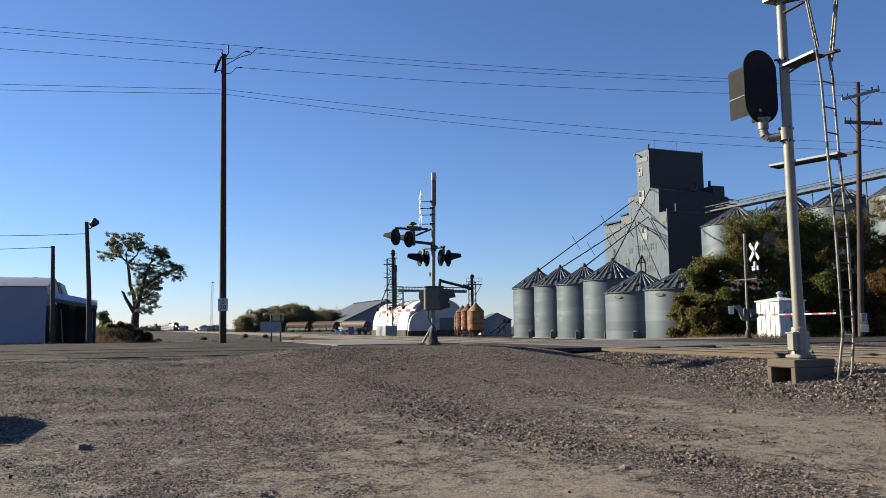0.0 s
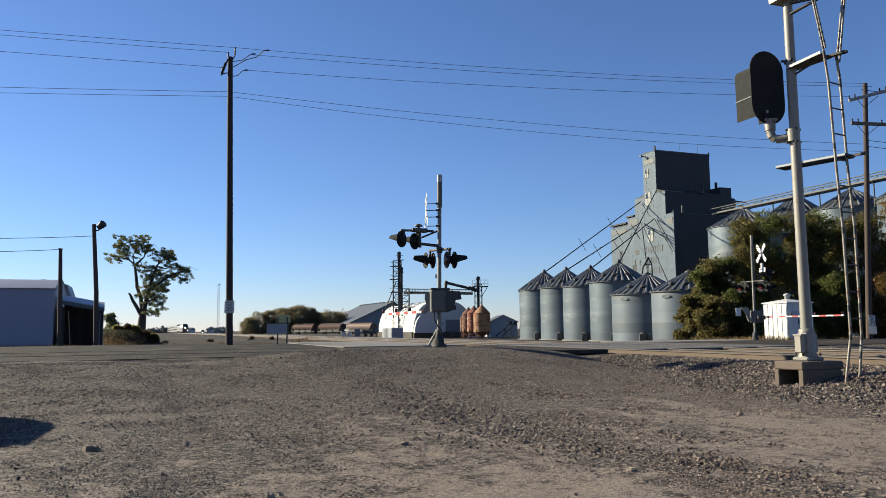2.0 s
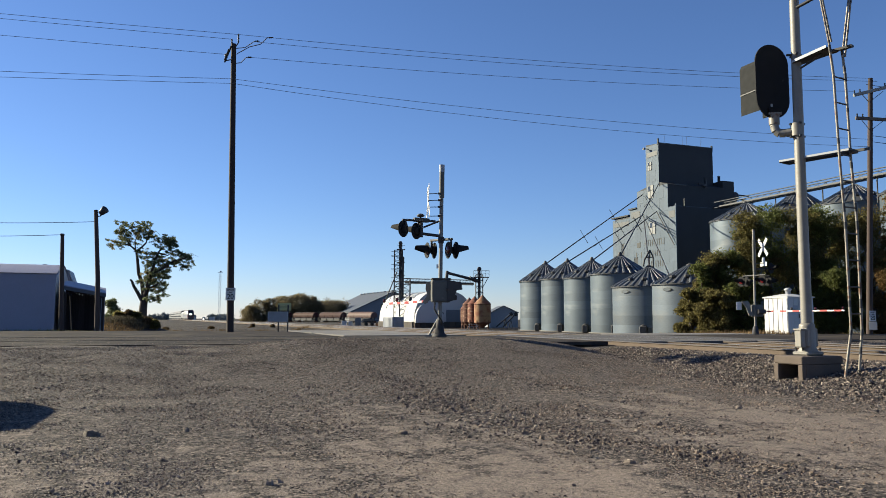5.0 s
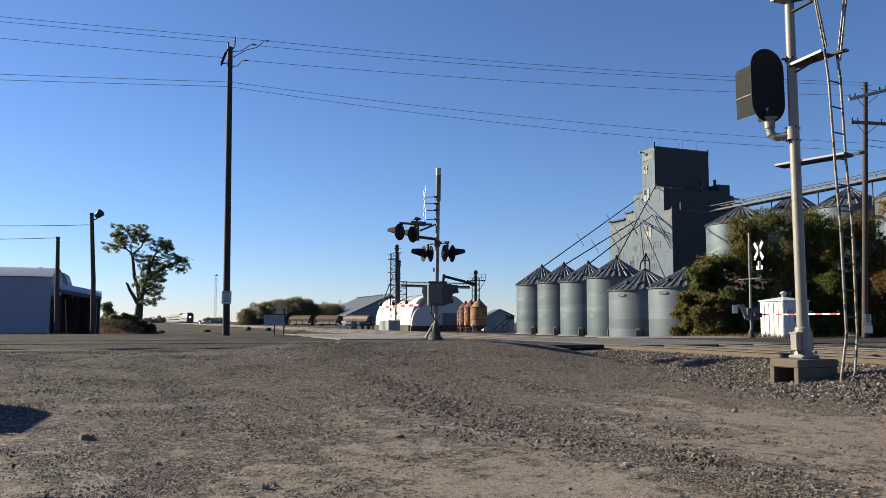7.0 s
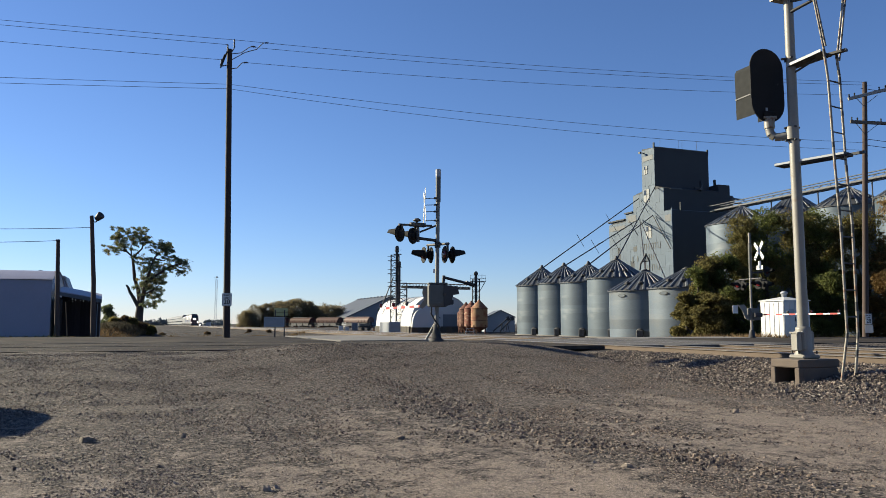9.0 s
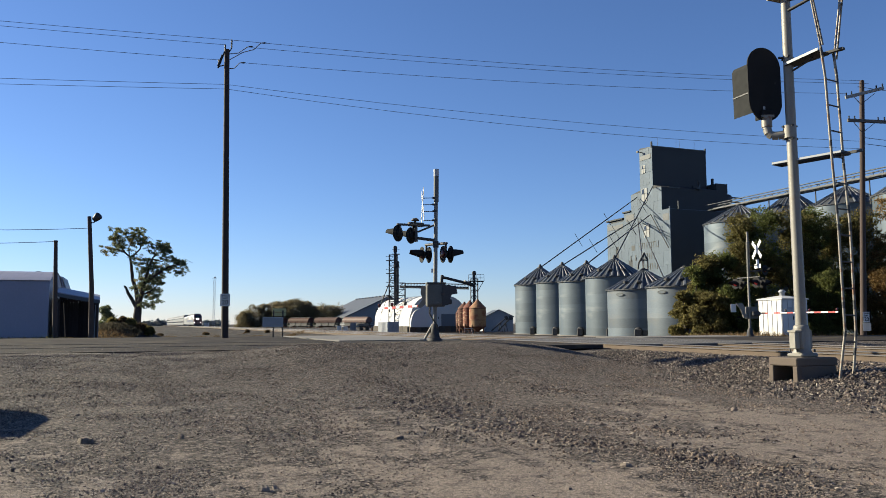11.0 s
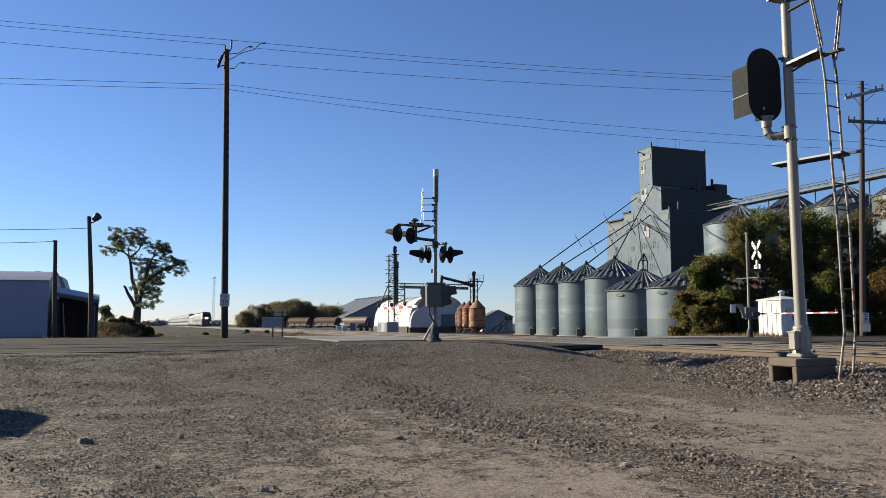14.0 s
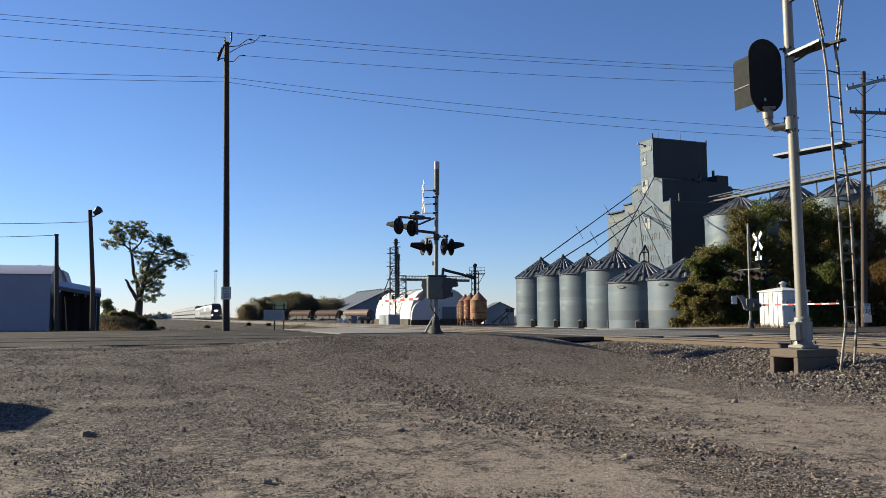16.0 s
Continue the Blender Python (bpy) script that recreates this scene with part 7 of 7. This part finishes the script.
def car(name, place, turn, paint, label, tall=1.5, kind="car"):
    """A plain car: body, cabin with glass, four wheels, lamps."""
    c = thing(name, place, label, kind, "parked vehicles", turn)
    part("body", Geo().prism([(-2.15, 0, 0.35), (2.15, 0, 0.35), (2.22, 0, 0.62), (2.1, 0, 0.86), (1.1, 0, 0.98), (-2.0, 0, 1.0), (-2.2, 0, 0.7)], (0, -0.88, 0), (0, 0.88, 0)), paint, c)
    part("cabin", Geo().grid([[(1.15, -0.84, 0.96), (1.15, 0.84, 0.96), (-1.95, 0.84, 0.96), (-1.95, -0.84, 0.96)], [(0.30, -0.70, tall), (0.30, 0.70, tall), (-1.25, 0.70, tall), (-1.25, -0.70, tall)]], False, True)
         .face([(0.30, -0.70, tall), (0.30, 0.70, tall), (-1.25, 0.70, tall), (-1.25, -0.70, tall)]), paint, c)
    for sy in (-1, 1):
        part("side_window", Geo().prism([(0.85, 0, 1.02), (0.28, 0, tall - 0.08), (-1.5, 0, tall - 0.08), (-1.72, 0, 1.02)], (0, sy * 0.80, 0), (0, sy * 0.845, 0)), "glass", c)
        for x in (-1.35, 1.35):
            w = part("wheel", Geo().lathe((x, sy * 0.72, 0.34), [(0.0, 0), (0.30, 0), (0.34, 0.04), (0.34, 0.18), (0.30, 0.22), (0.0, 0.22)], 20, (0, sy, 0)), "rubber", c)
            part("rim", Geo().lathe((x, sy * 0.945, 0.34), [(0.2, 0), (0.18, 0.012), (0.0, 0.015)], 14, (0, sy, 0)), "alu", w)
        part("headlight", Geo().box((2.14, sy * 0.62, 0.72), (0.14, 0.34, 0.14), None, 0.03), "white", c)
    if tall > 1.7:                                       # the long rounded roof of an estate car
        plan = [(0.75 * math.copysign(abs(math.cos(k)) ** 0.9, math.cos(k)), math.copysign(abs(math.sin(k)) ** 0.9, math.sin(k))) for k in (2 * math.pi * i / 24 for i in range(24))]
        part("roof", Geo().grid([[(-0.25 + 2.5 * px * f, 0.80 * py * f, z) for px, py in plan] for f, z in ((1.08, 0.98), (1.0, tall - 0.14), (0.9, tall))], True, True).face([(-0.25 + 2.5 * px * 0.9, 0.72 * py, tall) for px, py in plan]), paint, c)
    part("windscreen", Geo().prism([(1.10, -0.72, 1.02), (1.10, 0.72, 1.02), (0.42, 0.64, tall - 0.06), (0.42, -0.64, tall - 0.06)], (0.01, 0, 0.01), (0.03, 0, 0.03)), "glass", c)
    return c


def build_yard_vehicles():
    # crates, a cabinet and a flat trailer beside the domed store
    for x, y, w, h, m, name, label, cat in ((-20.9, 158, 0.9, 0.95, "white", "crate", "white crate on the gravel yard", "crate"), (-19.7, 158.5, 0.8, 0.8, "white", "crate", "white crate on the gravel yard", "crate"),
                                            (-18.1, 158, 1.15, 1.6, "storewall", "switch_cabinet", "grey sheet-metal switch cabinet in the yard", "cabinet"), (-13.6, 154, 0.9, 0.6, "ochre", "crate", "ochre wooden crate on the yard", "crate")):
        c = thing(name, (x, y, -0.15), label, cat, "", random.uniform(-15, 15))
        part("body", Geo().box((0, 0, h / 2), (w, w * 0.9, h), None, 0.03), m, c)
        part("lid", Geo().box((0, 0, h + 0.03), (w + 0.06, w * 0.9 + 0.06, 0.06), None, 0.01), m, c)
        for sx in (-0.3, 0.0, 0.3):
            part("slat", Geo().box((sx * w, -w * 0.45 - 0.012, h / 2), (w * 0.22, 0.024, h * 0.9), None, 0.005), m, c)
    t = thing("flat_trailer", (-15.6, 157, -0.15), "dark loaded farm trailer parked in the yard", "trailer", "", 8)
    part("bed", Geo().box((0, 0, 0.75), (3.2, 1.8, 0.16), None, 0.02), "dark", t)
    part("load", Geo().box((-0.3, 0, 1.15), (2.2, 1.5, 0.62), None, 0.12), "carpaint", t)
    part("drawbar", Geo().rod((1.6, 0, 0.7), (2.6, 0, 0.45), 0.06, 0.05, 8), "dark", t)
    for sx in (-0.7, 0.5):
        for sy in (-1, 1):
            part("wheel", Geo().lathe((sx, sy * 0.78, 0.36), [(0, 0), (0.30, 0), (0.36, 0.04), (0.36, 0.16), (0.30, 0.2), (0, 0.2)], 16, (0, sy, 0)), "rubber", t)
    # the one beside the eye throws its shadow into view
    car("parked_car", (-9.60, 11.15, 0.03), 108, "carpaint", "dark estate car parked on the gravel lot", 1.9)


def build_rocks():
    """The few stones in the lot that stand out by their size."""
    for x, y, w, h in ((-3.62, 7.95, 0.19, 0.072), (-1.30, 5.75, 0.10, 0.055), (3.98, 10.6, 0.085, 0.06), (2.62, 11.6, 0.09, 0.05), (-0.45, 8.3, 0.11, 0.045), (-2.78, 8.35, 0.075, 0.06), (1.55, 6.6, 0.10, 0.045)):
        r = thing("stone", (x, y, ground_at(x, y) - 0.01), "single grey-brown stone lying on the gravel", "stone", "stones", random.uniform(-30, 30))
        g = Geo()
        ring = lambda k, z: [(math.cos(a) * w / 2 * k * random.uniform(0.8, 1.15), math.sin(a) * w * 0.36 * k * random.uniform(0.8, 1.15), z * random.uniform(0.85, 1.1)) for a in (2 * math.pi * i / 8 for i in range(8))]
        rows = [ring(0.95, 0.001), ring(1.0, h * 0.4), ring(0.86, h * 0.8), ring(0.5, h)]
        g.grid(rows, False, True).face(rows[-1])
        part("body", g, "stone", r)


def build_signboard():
    s = thing("sign_board", (-9.2, 42.0, 0.45), "roadside sign seen from behind on two posts", "sign", "", 8)
    for x in (0.05, 0.55):
        part("post", Geo().box((x, 0, 0.75), (0.07, 0.05, 1.6)), "dark", s)
    part("panel", Geo().box((0.02, -0.04, 0.90), (1.05, 0.03, 0.55), None, 0.01), "signback", s, "blue-grey back of a sign panel")
    part("panel_frame", Geo().box((0.02, -0.065, 1.16), (1.08, 0.03, 0.04)).box((-0.50, -0.065, 0.9), (0.04, 0.03, 0.55)).box((0.53, -0.065, 0.9), (0.04, 0.03, 0.55)), "lightgrey", s)
    part("upper_panel", Geo().box((0.35, 0.03, 1.55), (0.72, 0.02, 0.20), None, 0.005).box((0.35, 0.03, 1.33), (0.72, 0.02, 0.18), None, 0.005), "olive", s, "olive-green back of a small sign")


def build_distance():
    # thin lattice radio mast, small buildings and woods near the horizon
    m = thing("radio_mast", (-76.8, 260.0, -0.2), "thin steel lattice radio mast", "radio mast")
    lattice(m, 0, 0, 0.6, 0, 16.5, 18, 0.025, "lightgrey")
    part("head", Geo().box((0, 0, 17.0), (1.5, 0.6, 0.10)).box((0.1, 0, 17.25), (0.6, 0.4, 0.4), None, 0.1), "lightgrey", m)
    b = thing("line_hut", (-127.8, 420.0, -0.2), "small white lineside hut", "hut")
    part("wall", Geo().box((0, 0, 1.1), (2.2, 2.2, 2.2)), "white", b)
    part("roof", Geo().box((0, 0, 2.3), (2.5, 2.5, 0.2)), "lightgrey", b)
    t = car("parked_truck", (-135.5, 430.0, -0.2), -75, "carpaint", "dark truck with its headlights on by the line", 2.2, "truck")
    for y in (0.0,):
        part("lit_headlight", Geo().lathe((2.26, y, 0.95), [(0.22, 0), (0.15, 0.1), (0, 0.12)], 12, (1, 0, 0)), "headlamp", t)
    rng = random.Random(5)
    for i in range(34):
        x = -330 + i * 13 + rng.uniform(-5, 5)
        y = rng.uniform(640, 760)
        h = rng.uniform(1.8, 3.2)
        w = rng.uniform(12, 20)
        grown_tree((x, y, -0.3), h, w, 200 + i, "farwood", "far dusky tree on the horizon", 55, 0.1, 1.4).name = "far_tree"
    for i, (x, y, l) in enumerate(((-190, 560, 12), (-145, 600, 14), (-218, 640, 18))):
        h = thing("far_building", (x, y, -0.2), "low pale building near the horizon", "building", "far buildings")
        part("wall", Geo().box((0, 0, 1.4), (l, 6, 2.8)), "lightgrey", h)
        part("roof", Geo().prism([(-l / 2 - 0.3, -3.3, 2.8), (-l / 2 - 0.3, 3.3, 2.8), (-l / 2 - 0.3, 0, 4.3)], (0, 0, 0), (l + 0.6, 0, 0)), "bluegrey", h)


# ---------------------------------------------------------------- the train
FRONT_0, PACE = 447.6, 14.06         # metres along the line at the start, metres a second towards the crossing


def locomotive():
    t = thing("locomotive", pa(TRACKS[1], FRONT_0, RAIL), "passenger diesel locomotive with dark nose and bright headlights", "locomotive", "", TURN)
    # local y runs back along the train from the nose
    prof = lambda w, h: [(-w, 0.9), (-w, h - 0.7), (-w * 0.8, h - 0.15), (-w * 0.5, h), (w * 0.5, h), (w * 0.8, h - 0.15), (w, h - 0.7), (w, 0.9)]
    part("body", Geo().grid([[(x, y, z) for x, z in prof(1.5, 4.35)] for y in (1.9, 20.6)], False).face([(x, 20.6, z) for x, z in prof(1.5, 4.35)]), "steelcoach", t, "silver-grey body side")
    part("roof", Geo().box((0, 11.5, 4.40), (2.2, 18, 0.35), None, 0.08), "dark", t)
    for y in (5, 9, 14, 18):
        part("roof_unit", Geo().box((0, y, 4.5), (1.6, 2.2, 0.3), None, 0.08), "dark", t)
    cab = part("nose", Geo().grid([[(x * 0.94, 0.25, 0.7 + (z - 0.9) * 0.62) for x, z in prof(1.5, 4.35)], [(x, 0.7, 0.6 + (z - 0.9) * 0.66) for x, z in prof(1.5, 4.35)], [(x, 1.9, z) for x, z in prof(1.5, 4.35)]], False)
               .face([(x * 0.94, 0.25, 0.7 + (z - 0.9) * 0.62) for x, z in prof(1.5, 4.35)][::-1]), "locored", t, "dark nose")
    part("windscreen", Geo().prism([(-1.2, 1.05, 3.15), (1.2, 1.05, 3.15), (1.05, 1.6, 3.95), (-1.05, 1.6, 3.95)], (0, -0.12, 0.02), (0, -0.06, 0.05)), "glass", cab)
    for x in (-0.24, 0.24):
        part("headlight", Geo().lathe((x, 0.24, 2.62), [(0.16, 0), (0.12, 0.06), (0, 0.08)], 12, (0, -1, 0)), "headlamp", cab, "bright headlight")
    for x in (-1.15, 1.15):
        part("ditch_light", Geo().lathe((x, 0.24, 1.35), [(0.075, 0), (0.05, 0.05), (0, 0.06)], 12, (0, -1, 0)), "headlamp", cab, "bright ditch light")
    part("plough", Geo().prism([(-1.4, 0.15, 0.12), (1.4, 0.15, 0.12), (1.4, 0.35, 0.95), (-1.4, 0.35, 0.95)], (0, 0, 0), (0, 0.25, 0)), "dark", t)
    part("stripe", Geo().box((-1.515, 11, 2.0), (0.02, 18, 0.7)).box((1.515, 11, 2.0), (0.02, 18, 0.7)), "locoblue", t, "dark blue stripe")
    part("underframe", Geo().box((0, 10.8, 0.75), (2.7, 19, 0.5)), "dark", t)
    for y in (4, 16.8):
        bogie = part("bogie", Geo().box((0, y, 0.55), (2.5, 4.0, 0.5), None, 0.06), "dark", t)
        for w in (-1.3, 1.3):
            part("wheelset", Geo().rod((-0.8, y + w, 0.5), (0.8, y + w, 0.5), 0.5, 0.5, 16), "rust", bogie)
    return t


def coach(gap):
    t = thing("passenger_coach", pa(TRACKS[1], FRONT_0 + gap, RAIL), "tall double-deck stainless steel passenger coach", "railway coach", "coaches", TURN)
    prof = [(-1.52, 0.6), (-1.54, 3.9), (-1.35, 4.5), (-0.8, 4.9), (0.8, 4.9), (1.35, 4.5), (1.54, 3.9), (1.52, 0.6)]
    part("body", Geo().grid([[(x, 0, z) for x, z in prof], [(x, 25.3, z) for x, z in prof]], False).face([(x, 0, z) for x, z in prof][::-1]).face([(x, 25.3, z) for x, z in prof]), "steelcoach", t)
    for x in (-1.545, 1.545):
        for z in (3.45, 1.85):
            part("window_band", Geo().box((x, 12.6, z), (0.03, 24, 0.42)), "locoblue", t, "dark blue window band")
    for i in range(12):
        for z in (1.85, 3.45):
            part("window", Geo().box((-1.565, 1.6 + i * 2, z), (0.03, 1.3, 0.5)), "glass", t)
    part("roof", Geo().grid([[(x, y, z) for x, z in ((-1.56, 3.95), (-1.37, 4.53), (-0.82, 4.94), (0.82, 4.94), (1.37, 4.53), (1.56, 3.95))] for y in (-0.02, 25.32)], False), "galv_roof", t)
    part("end_door", Geo().box((0, -0.03, 2.5), (2.9, 0.05, 4.0), None, 0.02), "dark", t, "dark gangway end")
    part("underframe", Geo().box((0, 12.6, 0.55), (2.6, 17, 0.4)), "dark", t)
    for y in (3.2, 22.0):
        part("bogie", Geo().box((0, y, 0.5), (2.4, 3.2, 0.6), None, 0.08), "dark", t)
    return t


def baggage_car(gap):
    t = thing("baggage_car", pa(TRACKS[1], FRONT_0 + gap, RAIL), "low stainless steel baggage car without windows", "railway coach", "", TURN)
    prof = [(-1.50, 0.9), (-1.52, 3.3), (-1.3, 3.9), (-0.7, 4.15), (0.7, 4.15), (1.3, 3.9), (1.52, 3.3), (1.50, 0.9)]
    part("body", Geo().grid([[(x, 0, z) for x, z in prof], [(x, 25.3, z) for x, z in prof]], False).face([(x, 0, z) for x, z in prof][::-1]).face([(x, 25.3, z) for x, z in prof]), "steelcoach", t)
    for y in (7.0, 18.0):
        part("sliding_door", Geo().box((-1.53, y, 2.1), (0.04, 2.4, 2.1)), "lightgrey", t)
    part("stripe", Geo().box((-1.53, 12.6, 2.9), (0.03, 24.6, 0.25)), "locoblue", t, "dark blue stripe")
    part("underframe", Geo().box((0, 12.6, 0.75), (2.5, 16, 0.4)), "dark", t)
    for y in (3.2, 22.0):
        part("bogie", Geo().box((0, y, 0.5), (2.4, 3.2, 0.6), None, 0.08), "dark", t)
    return t


TRAIN = []


def build_train():
    lead = locomotive()
    TRAIN.append((lead, 0.0))
    place = lambda gap: Matrix.Translation(pa(TRACKS[1], FRONT_0 + gap, RAIL)) @ pose(0, 0, 0, 0, 0, TURN)
    second = copy_thing(lead, place(21.4))
    for o in second.children_recursive:                  # its lamps are dark
        if o.name.startswith(("headlight", "ditch_light")):
            bpy.data.objects.remove(o)
    second["label"] = "second passenger diesel locomotive with its lamps dark"
    TRAIN.append((second, 21.4))
    TRAIN.append((baggage_car(42.8), 42.8))
    first = coach(69.0)
    TRAIN.append((first, 69.0))
    for i in range(1, 9):
        gap = 69.0 + 26.1 * i
        TRAIN.append((copy_thing(first, Matrix.Translation(pa(TRACKS[1], FRONT_0 + gap, RAIL)) @ pose(0, 0, 0, 0, 0, TURN)), gap))


def insect():
    """A fly that crosses close before the eye."""
    f = thing("fly", (-0.6, -0.8, 1.9), "small dark fly in the air", "insect")
    part("body", Geo().lathe((-0.006, 0, 0), [(0.0, 0), (0.0022, 0.001), (0.0030, 0.004), (0.0026, 0.008), (0.0012, 0.0115), (0.0, 0.012)], 10, (1, 0, -0.25)), "black", f)
    part("head", Geo().lathe((0.005, 0, -0.003), [(0.0, 0), (0.0018, 0.0008), (0.0022, 0.002), (0.0015, 0.0035), (0.0, 0.004)], 10, (1, 0, -0.2)), "black", f)
    for sy in (-1, 1):
        part("wing", Geo().prism([(0.002, 0, 0.002), (-0.002, sy * 0.004, 0.005), (-0.008, sy * 0.007, 0.008), (-0.009, sy * 0.004, 0.007), (-0.003, sy * 0.001, 0.003)], (0, 0, 0), (0, 0, 0.0002)), "grating", f)
    for x in (-0.001, 0.001, 0.003):
        part("leg", Geo().rod((x, 0, -0.002), (x - 0.001, 0.001, -0.006), 0.0002, 0.0002, 5), "black", f)
    return f


FLY = []


def motions():
    turned = pose(0, 0, 0, 0, 0, TURN)
    for fly in FLY:
        walk(fly, [(t, pose(x, y, z, 0, 20, 30)) for t, x, y, z in ((0.0, -1.6, -1.4, 1.9), (3.0, -1.9, -1.0, 2.1), (5.6, -1.5, -0.9, 2.0), (6.0, -1.30, 0.35, 1.75), (6.2, -0.80, 0.98, 1.60), (6.3, -0.334, 1.35, 1.514),
                                                                    (6.4, -0.02, 1.35, 2.35), (6.6, 0.4, 0.6, 2.8), (9.0, 1.6, -1.2, 2.2), (16.0, 1.2, -1.6, 2.0))])
    for ob, gap in TRAIN:
        walk(ob, [(k * 0.5, Matrix.Translation(pa(TRACKS[1], FRONT_0 + gap - PACE * k * 0.5, RAIL)) @ turned) for k in range(33)])


# ---------------------------------------------------------------- build
build_ground()
build_roads()
build_poles()
build_signal()
build_crossing_near()
build_crossing_far()
build_cabinet()
build_sheds()
build_bins()
build_elevator()
build_far_yard()
build_freight()
build_train()
FLY.append(insect())
build_trees()
build_signboard()
build_yard_vehicles()
build_distance()
build_grass()
build_rocks()
build_stones()
build_tracks()
motions()
